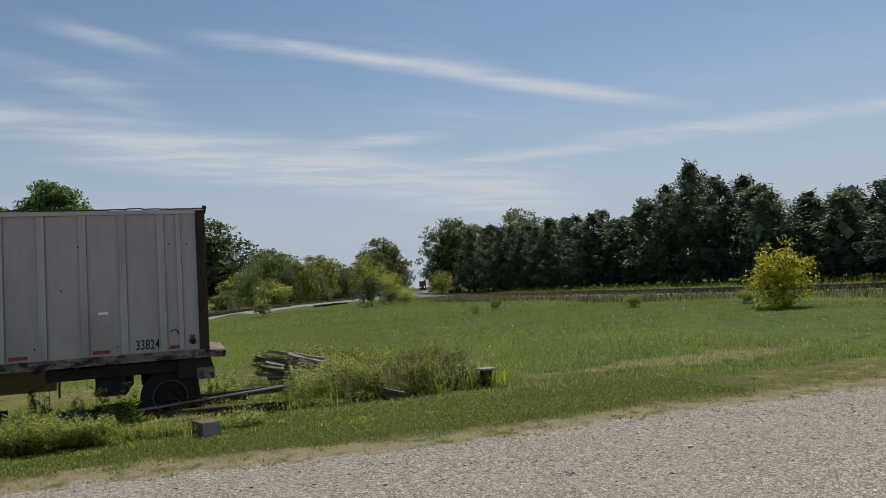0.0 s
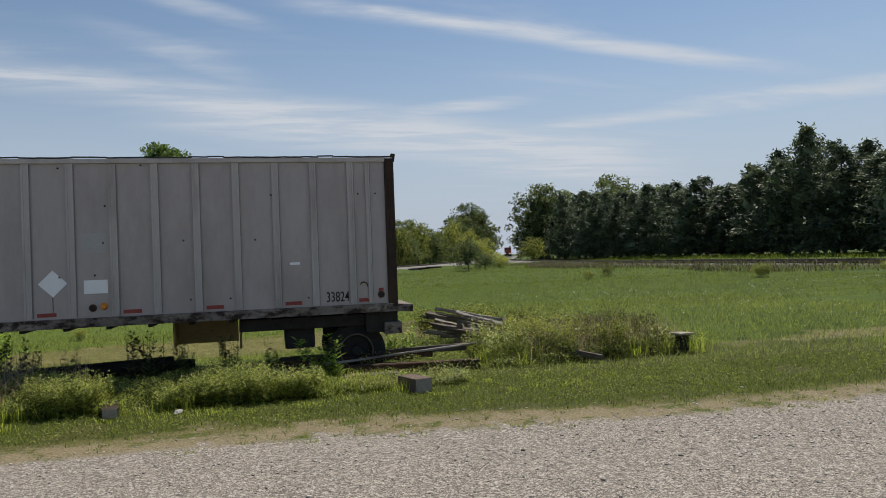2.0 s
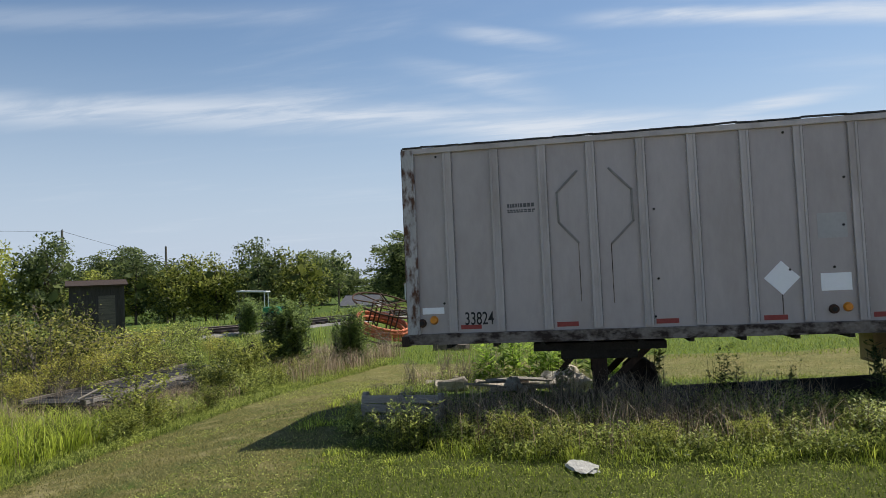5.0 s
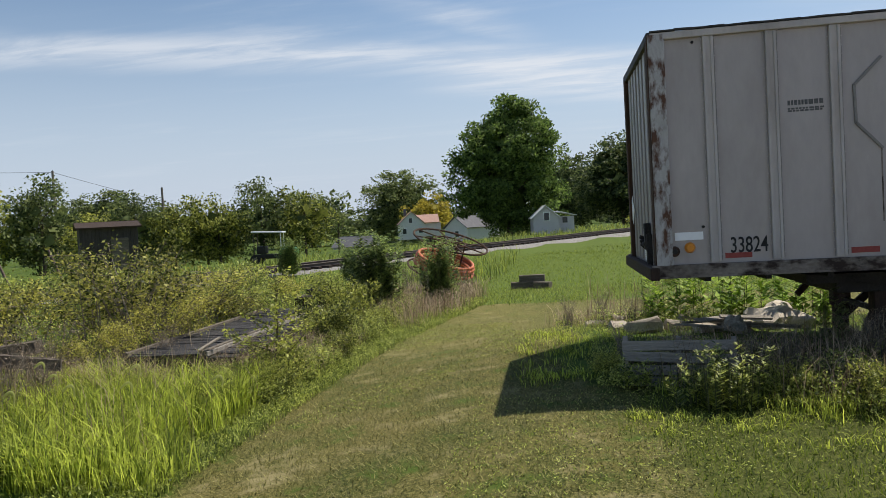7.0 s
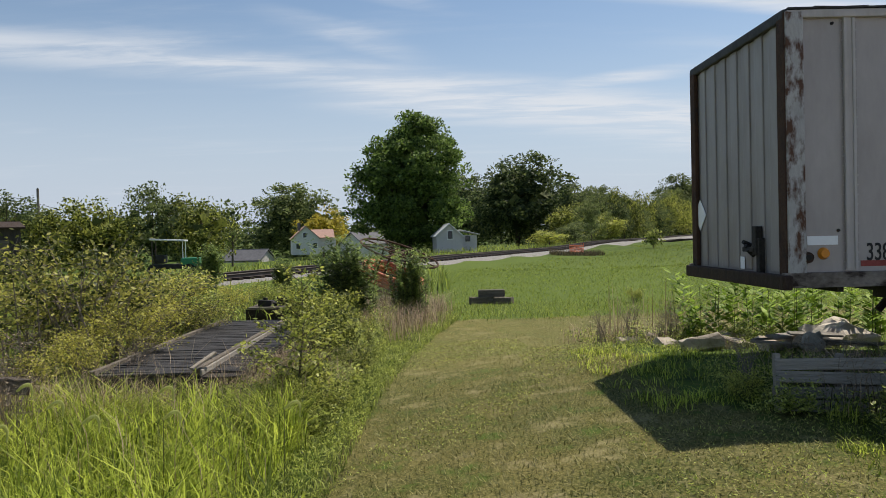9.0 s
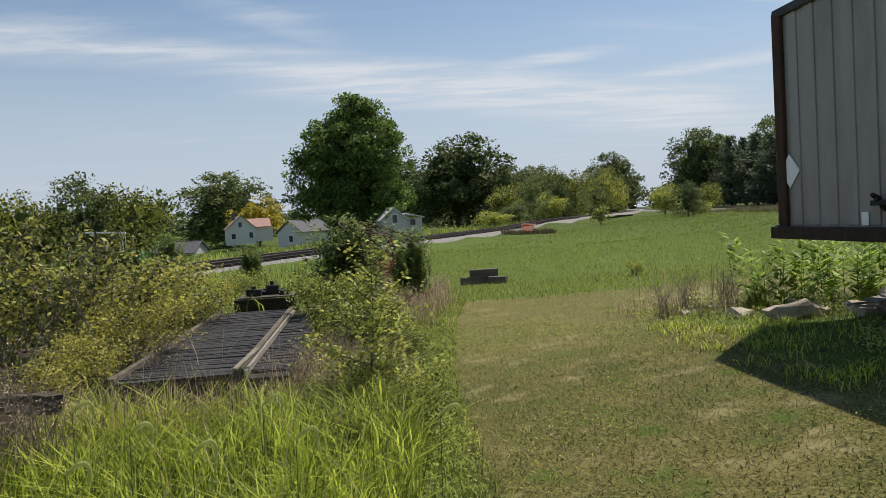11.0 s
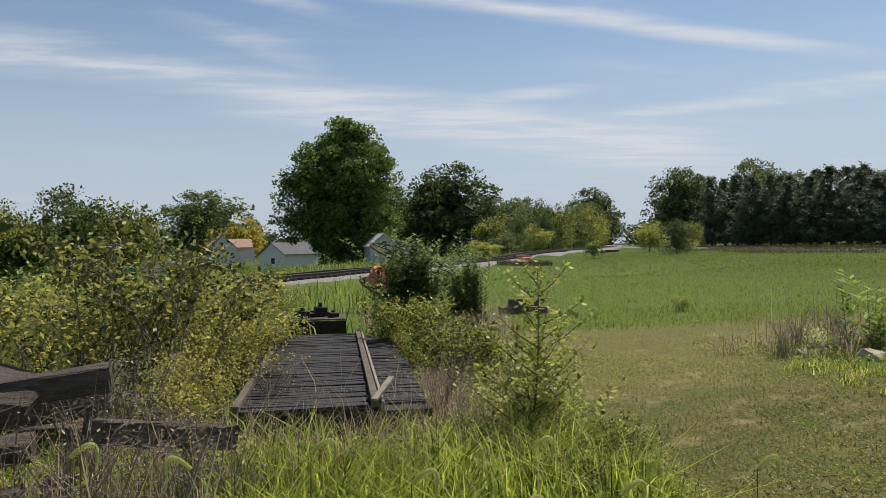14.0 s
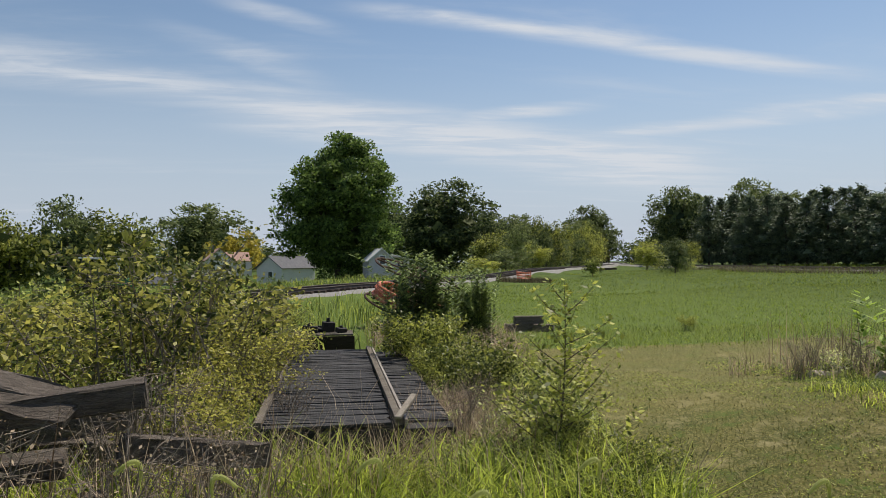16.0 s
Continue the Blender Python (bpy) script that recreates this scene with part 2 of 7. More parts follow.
M = {
    "maple": leaf("maple_leaves", (0.045, 0.078, 0.022), (0.25, 0.36, 0.085), 0.42),
    "oak": leaf("oak_leaves", (0.044, 0.068, 0.026), (0.27, 0.32, 0.11), 0.42, 0.3),
    "hedge": leaf("hedge_leaves", (0.062, 0.085, 0.018), (0.54, 0.56, 0.12), 0.45, 0.35, 0.5, 0.3),
    "yellow": leaf("yellow_leaves", (0.17, 0.1785, 0.017), (0.704, 0.64, 0.0768), 0.45),
    "golden": leaf("golden_leaves", (0.26, 0.22, 0.03), (0.62, 0.52, 0.09), 0.45),
    "pine": leaf("pine_needles", (0.036, 0.058, 0.036), (0.21, 0.26, 0.145), 0.25, 0.25),
    "weed": leaf("weed_leaves", (0.066, 0.096, 0.022), (0.60, 0.65, 0.16), 0.45, 0.2, 0.5, 0.3),
    "bright": leaf("bright_leaves", (0.102, 0.1785, 0.0213), (0.4352, 0.5888, 0.0896), 0.5),
    "bramble": leaf("bramble_leaves", (0.050, 0.068, 0.015), (0.64, 0.60, 0.14), 0.48, 0.35, 0.5, 0.3),
    "straw": leaf("dry_stalks", (0.15, 0.10, 0.062), (0.66, 0.52, 0.36), 0.3),
    "lawn": leaf("lawn_blades", (0.070, 0.074, 0.018), (0.36, 0.33, 0.115), 0.4),
    "meadow": leaf("meadow_blades", (0.070, 0.100, 0.018), (0.44, 0.50, 0.11), 0.5),
    "field": leaf("field_blades", (0.050, 0.080, 0.010), (0.265, 0.330, 0.042), 0.48),
    "young": leaf("young_meadow_blades", (0.062, 0.100, 0.012), (0.30, 0.385, 0.048), 0.48),
    "spire": leaf("goldenrod_leaves", (0.050, 0.080, 0.022), (0.33, 0.42, 0.12), 0.42, 0.25, 0.5, 0.3),
    "brown": leaf("brown_weed_stalks", (0.040, 0.034, 0.018), (0.20, 0.165, 0.095), 0.3),
    "tall": leaf("tall_grass_blades", (0.085, 0.130, 0.014), (0.72, 0.80, 0.13), 0.55),
    "foxtail": material("foxtail_bristles", (0.42, 0.46, 0.16), (0.72, 0.72, 0.36), 30, 0.8, 0.1, 200, through_light=0.7),
    "gravel": material("gravel_stones", (0.22, 0.20, 0.175), (0.62, 0.585, 0.53), 3, 0.9, 0.3, 40, island=0.8),
    "bark": material("bark", (0.05, 0.04, 0.03), (0.16, 0.13, 0.10), 4, 0.9, 0.8, 25, stretch=(1, 1, 0.3)),
    "stem": material("green_stem", (0.05, 0.07, 0.02), (0.13, 0.13, 0.06), 8, 0.7, 0.2),
    "twig": material("dead_twig", (0.11, 0.085, 0.065), (0.30, 0.26, 0.21), 8, 0.9, 0.2),
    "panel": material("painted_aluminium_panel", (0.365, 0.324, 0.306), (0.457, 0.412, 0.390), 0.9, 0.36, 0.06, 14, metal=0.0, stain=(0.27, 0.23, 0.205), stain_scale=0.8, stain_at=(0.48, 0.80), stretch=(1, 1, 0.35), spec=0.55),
    # panel paint with the front's shade put into the colour, plus real streaks
    "front": material("shaded_streaky_front_panel", (0.29, 0.262, 0.247), (0.385, 0.35, 0.33), 1.2, 0.45, 0.06, 14, stain=(0.20, 0.165, 0.14), stain_scale=1.4, stain_at=(0.48, 0.78), stretch=(1, 1, 0.25), spec=0.4),
    "strip": material("dull_placard_and_rib_shadow_strip", (0.16, 0.15, 0.14), (0.30, 0.285, 0.265), 6, 0.6, 0.2, 40),
    "rib": material("painted_rib", (0.43, 0.39, 0.368), (0.55, 0.505, 0.48), 1.5, 0.5, 0.08, 20, stain=(0.30, 0.26, 0.23), stain_scale=2.0, stain_at=(0.50, 0.80), stretch=(1, 1, 0.3)),
    "rail_old": material("grimy_bottom_rail", (0.10, 0.078, 0.062), (0.34, 0.295, 0.25), 4.5, 0.75, 0.3, 30, stain=(0.035, 0.022, 0.016), stain_scale=7.0, stain_at=(0.46, 0.60), stretch=(0.6, 1, 1)),
    "post": material("rusty_corner_post", (0.33, 0.315, 0.30), (0.52, 0.50, 0.485), 5, 0.5, 0.3, 40, stain=(0.095, 0.042, 0.022), stain_scale=9.0, stain_at=(0.47, 0.60), stretch=(1, 1, 0.45), metal=0.1),
    "rust": material("rusted_steel", (0.035, 0.02, 0.013), (0.115, 0.058, 0.034), 6, 0.85, 0.5, 50, stain=(0.025, 0.02, 0.018), stain_scale=3.0),
    "tarry": material("blackened_rusty_post", (0.018, 0.013, 0.010), (0.075, 0.045, 0.03), 7, 0.8, 0.5, 40, stretch=(2, 2, 0.4)),
    "dark_metal": material("dark_grimy_steel", (0.012, 0.011, 0.010), (0.05, 0.045, 0.04), 5, 0.75, 0.3, 40),
    "rubber": material("weathered_tyre_rubber", (0.014, 0.014, 0.014), (0.045, 0.043, 0.04), 8, 0.85, 0.3, 60),
    "rim": material("pale_grimy_rim", (0.07, 0.055, 0.045), (0.22, 0.19, 0.16), 6, 0.6, 0.3, 40),
    "white": material("white_decal", (0.88, 0.88, 0.88), (0.95, 0.95, 0.95), 3, 0.5, 0.05, 30),
    "ghost": material("faded_white_decal", (0.36, 0.355, 0.345), (0.45, 0.445, 0.43), 3, 0.5, 0.05, 30),
    "black": material("black_lettering", (0.012, 0.012, 0.013), (0.03, 0.03, 0.032), 6, 0.6, 0.05),
    "faded_black": material("faded_lettering", (0.05, 0.05, 0.05), (0.16, 0.16, 0.16), 40, 0.6, 0.05, 120),
    "red": material("faded_red_reflector", (0.22, 0.035, 0.03), (0.36, 0.07, 0.06), 10, 0.4, 0.05),
    "amber": material("amber_marker", (0.60, 0.20, 0.02), (0.78, 0.30, 0.03), 10, 0.3, 0.05),
    "roof": material("roof_sheet", (0.10, 0.10, 0.10), (0.20, 0.20, 0.195), 2, 0.7, 0.3, 20),
    "tarp": material("dark_roof_edge", (0.03, 0.03, 0.032), (0.09, 0.09, 0.09), 4, 0.7, 0.3, 30),
    "plywood": material("weathered_plywood", (0.38, 0.27, 0.11), (0.58, 0.44, 0.22), 3, 0.8, 0.2, 30, stretch=(0.3, 1, 1)),
    "greywood": material("weathered_grey_timber", (0.055, 0.045, 0.036), (0.25, 0.215, 0.175), 5, 0.9, 1.0, 45, stretch=(0.25, 2.5, 2.5), rand=0.15),
    "tie": material("creosoted_railway_tie", (0.020, 0.014, 0.011), (0.080, 0.058, 0.045), 4, 0.9, 0.7, 40, stretch=(0.3, 1.5, 1.5), rand=0.3),
    "rotten": material("rotten_brown_timber", (0.028, 0.021, 0.016), (0.30, 0.25, 0.205), 6, 0.95, 1.0, 50, stretch=(0.12, 5, 5), rand=0.15),
    "pallet_wood": material("silvery_pallet_wood", (0.16, 0.145, 0.125), (0.42, 0.385, 0.34), 5, 0.9, 0.8, 45, stretch=(0.25, 2.5, 2.5), rand=0.15),
    "redwood": material("reddish_sawn_board", (0.085, 0.06, 0.048), (0.20, 0.145, 0.118), 4, 0.85, 0.5, 40, stretch=(1.5, 0.2, 1.5)),
    "endgrain": material("sawn_end_grain", (0.20, 0.17, 0.14), (0.42, 0.37, 0.30), 14, 0.9, 0.4, 60),
    "mat": material("black_slatted_decking", (0.018, 0.017, 0.018), (0.070, 0.068, 0.070), 9, 0.75, 0.8, 60, rand=0.15),
    "stone": material("tan_limestone", (0.28, 0.23, 0.18), (0.56, 0.50, 0.41), 3, 0.9, 0.6, 30, stain=(0.16, 0.13, 0.09), stain_scale=2.5, rand=0.2),
    "canvas": material("sun_bleached_canvas", (0.46, 0.40, 0.33), (0.66, 0.60, 0.52), 4, 0.85, 0.4, 30, stain=(0.32, 0.26, 0.20), stain_scale=3.0, stain_at=(0.5, 0.75)),
    "plastic": material("orange_plastic_duct", (0.50, 0.13, 0.06), (0.68, 0.22, 0.11), 5, 0.5, 0.1, 40),
    "ballast": material("grey_ballast", (0.10, 0.095, 0.09), (0.38, 0.36, 0.34), 9, 0.95, 1.0, 22, stain=(0.10, 0.13, 0.04), stain_scale=0.6, stain_at=(0.56, 0.72)),
    "steel": material("worn_rail_steel", (0.05, 0.04, 0.035), (0.14, 0.11, 0.09), 4, 0.6, 0.3, 30),
    "siding": material("white_house_siding", (0.68, 0.65, 0.64), (0.80, 0.77, 0.76), 2, 0.7, 0.1, 10),
    "siding_grey": material("grey_house_siding", (0.52, 0.485, 0.50), (0.63, 0.59, 0.605), 2, 0.7, 0.1, 10),
    "shingle": material("pink_brown_shingles", (0.36, 0.22, 0.18), (0.50, 0.33, 0.27), 2, 0.9, 0.4, 12),
    "shingle_grey": material("grey_shingles", (0.09, 0.09, 0.10), (0.18, 0.18, 0.19), 2, 0.9, 0.4, 12),
    "tin": material("white_tin_roof", (0.60, 0.61, 0.62), (0.74, 0.75, 0.76), 2, 0.45, 0.1, 12),
    "pane": material("dark_window_pane", (0.02, 0.025, 0.03), (0.05, 0.06, 0.07), 2, 0.1, 0, spec=0.6),
    "shed": material("dark_shed_boards", (0.028, 0.024, 0.022), (0.085, 0.072, 0.066), 3, 0.85, 0.4, 20, stretch=(2, 2, 0.2)),
    "green_paint": material("green_painted_metal", (0.02, 0.16, 0.07), (0.04, 0.26, 0.12), 4, 0.4, 0.05),
    "engine_red": material("red_locomotive_paint", (0.16, 0.025, 0.015), (0.26, 0.05, 0.03), 3, 0.5, 0.1),
    "pole": material("weathered_pole", (0.14, 0.12, 0.10), (0.28, 0.25, 0.21), 3, 0.9, 0.4, 20, stretch=(1, 1, 0.2)),
    "bag": material("crumpled_white_plastic", (0.28, 0.27, 0.245), (0.52, 0.51, 0.48), 9, 0.6, 0.8, 30, stain=(0.17, 0.15, 0.11), stain_scale=5.0),
}
glow = bpy.data.materials.new("headlight_glow")
glow.use_nodes = True
glow.node_tree.nodes["Principled BSDF"].inputs["Emission Color"].default_value = (1, 0.95, 0.8, 1)
glow.node_tree.nodes["Principled BSDF"].inputs["Emission Strength"].default_value = 6.0
M["headlight"] = glow


def smooth(a, b, v):
    t = np.clip((np.asarray(v, float) - a) / (b - a), 0, 1)
    return t * t * (3 - 2 * t)


# ---------------------------------------------------------------- ground
TRACK_1 = [(-47, -14), (-36, 9), (-24, 31), (-16.4, 45), (-8.2, 61), (2.3, 81), (11.4, 98), (21.5, 117), (40, 156), (62, 205), (100, 305), (175, 520)]
TRACK_2 = [(52, -30), (45, 5), (41, 32), (38.8, 50), (38, 66), (38.4, 84), (41, 108), (48, 146), (60, 190), (96, 290)]
ROAD_EDGE = [(-60, -60), (-14, -8), (-12.0, 2.4), (-10.6, 5.8), (-9.0, 8.2), (-7.2, 9.3), (-4.6, 9.7), (-2.3, 9.7), (0.4, 9.5), (2.4, 9.2), (4.2, 9.1), (7.0, 9.2), (10.7, 9.0), (20, 9.5), (60, 12)]
ex, ey = np.array(ROAD_EDGE).T


def road_edge(x):
    return np.interp(x, ex, ey)


def beside(track, x, y):
    """The signed distance of points to a track, positive on its left side going away."""
    x, y = np.asarray(x, float), np.asarray(y, float)
    best, sign = np.full(np.broadcast(x, y).shape, 1e9), np.ones(np.broadcast(x, y).shape)
    for (ax, ay), (bx, by) in zip(track, track[1:]):
        dx, dy = bx - ax, by - ay
        t = np.clip(((x - ax) * dx + (y - ay) * dy) / (dx * dx + dy * dy), 0, 1)
        d = np.hypot(x - ax - t * dx, y - ay - t * dy)
        side = np.where(dx * (y - ay) - dy * (x - ax) > 0, 1.0, -1.0)
        closer = d < best
        best, sign = np.where(closer, d, best), np.where(closer, side, sign)
    return best * sign


def wave(x, y, s, seed=0.0):
    return (np.sin(x / s + 1.7 * seed) * np.cos(y / s * 1.13 + seed) + np.sin((x + y) / s * 0.61 + 2.3 + seed) * 0.7 + np.sin((x * 1.7 - y) / s * 1.37 + seed * 3) * 0.4) / 2.1


def height(x, y):
    x, y = np.asarray(x, float), np.asarray(y, float)
    left = smooth(9.9, 13.6, -x)
    back = smooth(15.5, 21, y) * smooth(-8, 2, -x)
    z = 0.05 - 0.36 * (1 - (1 - left) * (1 - back)) * (1 - smooth(60, 110, y))
    z = z + 0.10 * smooth(3, -1, y) * smooth(8, 2, -x)
    z = z + 0.025 * wave(x, y, 1.1) * smooth(0.2, 1.4, y - road_edge(x)) + 0.05 * wave(x, y, 6.0, 1.0) * smooth(12, 26, y)
    d1, d2 = beside(TRACK_1, x, y), beside(TRACK_2, x, y)
    z = z + 0.30 * (1 - smooth(1.8, 4.5, np.abs(d1))) + 0.30 * (1 - smooth(1.8, 5, np.abs(d2)))
    z = z - 1.9 * smooth(14, 45, d1) * smooth(45, 75, y) + 0.5 * smooth(4, 16, -d2)
    return z


def grow(a, b, step, out, count=26):
    inner = np.arange(a, b + step / 2, step)
    steps = np.cumsum(np.geomspace(step * 1.4, out / 3.2, count))
    return np.concatenate([a - steps[::-1], inner, b + steps])


gx, gy = grow(-25, 14, 0.2, 3000), grow(3, 34, 0.2, 3000)
GX, GY = np.meshgrid(gx, gy)
GZ = height(GX, GY)


def sheet(name, X, Y, Z, mat):
    me = bpy.data.meshes.new(name)
    rows, cols = X.shape
    idx = np.arange(rows * cols).reshape(rows, cols)
    quads = np.stack([idx[:-1, :-1], idx[:-1, 1:], idx[1:, 1:], idx[1:, :-1]], -1).reshape(-1, 4)
    me.vertices.add(rows * cols)
    me.vertices.foreach_set("co", np.stack([X, Y, Z], -1).astype(np.float32).ravel())
    me.loops.add(quads.size)
    me.loops.foreach_set("vertex_index", quads.astype(np.int32).ravel())
    me.polygons.add(len(quads))
    me.polygons.foreach_set("loop_start", np.arange(0, quads.size, 4, dtype=np.int32))
    me.polygons.foreach_set("use_smooth", np.ones(len(quads), bool))
    me.update(calc_edges=True)
    me.materials.append(mat)
    return new(name, me)


def mown(x, y):
    """Where the mown way runs: 1 inside."""
    left = np.interp(y, [-60, 8, 10.3, 12, 14.8, 17.5, 21, 23.5], [-14.5, -13.9, -13.5, -13.3, -13.2, -13.0, -12.5, -12.0])
    right = np.interp(y, [-60, 9.5, 12.2, 13.3, 15.2, 16.2, 18, 18.9, 19.6, 60], [12, 12, 8, -9.9, -10.3, -9.8, -10.1, -9.2, 4, 4])
    inside = (x > left) & (x < right) & (y < 23.4 + 0.10 * (x + 11) + 0.3 * wave(x, y, 2.0)) | (y < 11.75 + 0.2 * wave(x, y, 1.0) + smooth(-7.5, -9.5, x)) & (x > -9.5) & (x < 40)
    return inside & (y > road_edge(x))


def ground_material():
    m = bpy.data.materials.new("grassy_ground")
    m.use_nodes = True
    nodes, links = m.node_tree.nodes, m.node_tree.links
    bsdf = nodes["Principled BSDF"]
    bsdf.inputs["Roughness"].default_value, bsdf.inputs["Specular IOR Level"].default_value = 0.95, 0.15
    place = nodes.new("ShaderNodeTexCoord").outputs["Object"]

    def noise_at(s, detail=6.0, rough=0.6):
        n = nodes.new("ShaderNodeTexNoise")
        n.inputs["Scale"].default_value, n.inputs["Detail"].default_value, n.inputs["Roughness"].default_value = s, detail, rough
        links.new(place, n.inputs["Vector"])
        return n.outputs["Fac"]

    def ramp(value, lo, hi):
        n = nodes.new("ShaderNodeMapRange")
        n.inputs["From Min"].default_value, n.inputs["From Max"].default_value = lo, hi
        links.new(value, n.inputs["Value"])
        return n.outputs["Result"]

    def mixed(fac, a, b):
        n = nodes.new("ShaderNodeMix")
        n.data_type = "RGBA"
        links.new(fac, n.inputs["Factor"])
        for key, v in (("A", a), ("B", b)):
            if isinstance(v, tuple):
                n.inputs[key].default_value = (*v, 1)
            else:
                links.new(v, n.inputs[key])
        return n.outputs["Result"]

    def calc(op, a, b):
        n = nodes.new("ShaderNodeMath")
        n.operation, n.use_clamp = op, True
        for i, v in enumerate((a, b)):
            if isinstance(v, (int, float)):
                n.inputs[i].default_value = v
            else:
                links.new(v, n.inputs[i])
        return n.outputs[0]

    def layer(name):
        n = nodes.new("ShaderNodeAttribute")
        n.attribute_name = name
        return n.outputs["Fac"]

    rough_noise, small, speck = noise_at(0.9), noise_at(14), noise_at(70, 3)
    meadow = mixed(ramp(noise_at(0.22), 0.35, 0.65), (0.034, 0.078, 0.006), (0.078, 0.128, 0.013))
    meadow = mixed(ramp(small, 0.45, 0.70), meadow, (0.115, 0.125, 0.028))
    meadow = mixed(ramp(noise_at(1.6, 7, 0.75), 0.50, 0.36), meadow, (0.016, 0.032, 0.005))
    turf = mixed(ramp(rough_noise, 0.36, 0.64), (0.050, 0.064, 0.011), (0.130, 0.112, 0.034))
    grain, patch = noise_at(38, 9, 0.78), noise_at(2.2, 7, 0.75)
    turf = mixed(ramp(grain, 0.50, 0.62), turf, (0.215, 0.192, 0.070))
    turf = mixed(ramp(grain, 0.49, 0.38), turf, (0.018, 0.025, 0.005))
    turf = mixed(ramp(patch, 0.54, 0.66), turf, (0.062, 0.100, 0.014))
    turf = mixed(ramp(patch, 0.47, 0.32), turf, (0.25, 0.215, 0.105))
    dry = mixed(ramp(grain, 0.36, 0.64), (0.085, 0.068, 0.036), (0.34, 0.285, 0.175))
    dry = mixed(ramp(patch, 0.50, 0.60), dry, turf)
    cells = nodes.new("ShaderNodeTexVoronoi")
    cells.inputs["Scale"].default_value = 70.0
    links.new(place, cells.inputs["Vector"])
    shade = nodes.new("ShaderNodeSeparateColor")
    links.new(cells.outputs["Color"], shade.inputs[0])
    gravel = mixed(ramp(shade.outputs[0], 0.0, 1.0), (0.125, 0.108, 0.088), (0.56, 0.50, 0.425))
    gravel = mixed(ramp(cells.outputs["Distance"], 0.42, 0.75), gravel, (0.10, 0.09, 0.078))
    gravel = mixed(ramp(noise_at(0.7), 0.5, 0.95), gravel, (0.28, 0.255, 0.22))
    gravel = mixed(ramp(noise_at(26, 8, 0.75), 0.50, 0.36), gravel, (0.075, 0.066, 0.056))
    gravel = mixed(ramp(noise_at(31, 8, 0.75), 0.54, 0.64), gravel, (0.62, 0.58, 0.52))
    meadow = mixed(layer("young"), meadow, mixed(ramp(grain, 0.38, 0.62), (0.050, 0.094, 0.010), (0.132, 0.168, 0.032)))
    turf = mixed(calc("MULTIPLY", layer("far_pale"), ramp(grain, 0.36, 0.56)), turf, (0.265, 0.245, 0.085))
    lush = mixed(ramp(grain, 0.40, 0.62), (0.028, 0.040, 0.006), (0.098, 0.106, 0.025))
    colour = mixed(layer("mown"), meadow, turf)
    verge = calc("ADD", layer("verge"), calc("MULTIPLY", calc("SUBTRACT", noise_at(1.3, 8, 0.7), 0.5), 1.8))
    colour = mixed(ramp(verge, 0.40, 0.62), colour, lush)
    edge = calc("ADD", layer("dry"), calc("MULTIPLY", calc("SUBTRACT", rough_noise, 0.5), 2.4))
    colour = mixed(ramp(edge, 0.42, 0.68), colour, dry)
    stones = calc("ADD", layer("gravel"), calc("MULTIPLY", calc("SUBTRACT", noise_at(1.9, 9, 0.74), 0.5), 2.3))
    colour = mixed(ramp(stones, 0.42, 0.62), colour, gravel)
    links.new(colour, bsdf.inputs["Base Color"])
    b = nodes.new("ShaderNodeBump")
    b.inputs["Strength"].default_value, b.inputs["Distance"].default_value = 0.45, 0.012
    links.new(calc("ADD", calc("MULTIPLY", small, 0.4), calc("MULTIPLY", calc("SUBTRACT", 1.0, cells.outputs["Distance"]), 0.5)), b.inputs["Height"])
    links.new(b.outputs[0], bsdf.inputs["Normal"])
    return m


ground = sheet("ground", GX, GY, GZ, ground_material())
tagged(ground, "mown and meadow grass with a worn gravel drive", "ground", kind="structure")
gap = GY - road_edge(GX)
near = 1 - smooth(40, 70, np.hypot(GX, GY))
layers = {
    "gravel": 1 - smooth(-0.7, 0.8, gap),
    "dry": np.maximum((1 - smooth(-0.3, 1.7, gap)), 0.95 * np.exp(-((GX - 11.5) / 3.5) ** 2 - ((GY - 14.2) / 0.9) ** 2)) * near,
    "mown": mown(GX, GY).astype(float),
    "young": (1 - smooth(-2, 12, GX)) * smooth(17, 20, GY) * (1 - smooth(45, 75, GY)),
    # lawn ground turns paler with distance, from y = 14.5 to 18.5
    "far_pale": 0.42 * smooth(14.5, 18.5, GY) * (GX < 0),
    "verge": smooth(0.5, 1.2, gap) * (1 - smooth(13.5, 15, GY)) * smooth(-10.2, -8.6, GX) * (1 - smooth(7, 12, GX)),
}
for name, values in layers.items():
    a = ground.data.attributes.new(name, "FLOAT", "POINT")
    a.data.foreach_set("value", values.astype(np.float32).ravel())


def gz(x, y):
    return float(height(x, y))


# ---------------------------------------------------------------- building blocks
def part(name, bm, mat, parent=None, label=""):
    me = bpy.data.meshes.new(name)
    bm.to_mesh(me)
    bm.free()
    return shown(name, me, mat, parent, label)


def shown(name, me, mat, parent=None, label=""):
    me.materials.append(M[mat] if isinstance(mat, str) else mat)
    ob = new(name, me)
    ob.parent = parent
    if label:
        tagged(ob, label)
    return ob


def box(bm, size, at=(0, 0, 0), turn=(0, 0, 0), bevel=0.0):
    made = bmesh.ops.create_cube(bm, size=1.0, matrix=pose(*at, *turn) @ Matrix.Diagonal((*size, 1)))
    if bevel:
        edges = {e for v in made["verts"] for e in v.link_edges}
        bmesh.ops.bevel(bm, geom=list(edges), offset=bevel, segments=2, affect="EDGES", profile=0.6)
    return bm


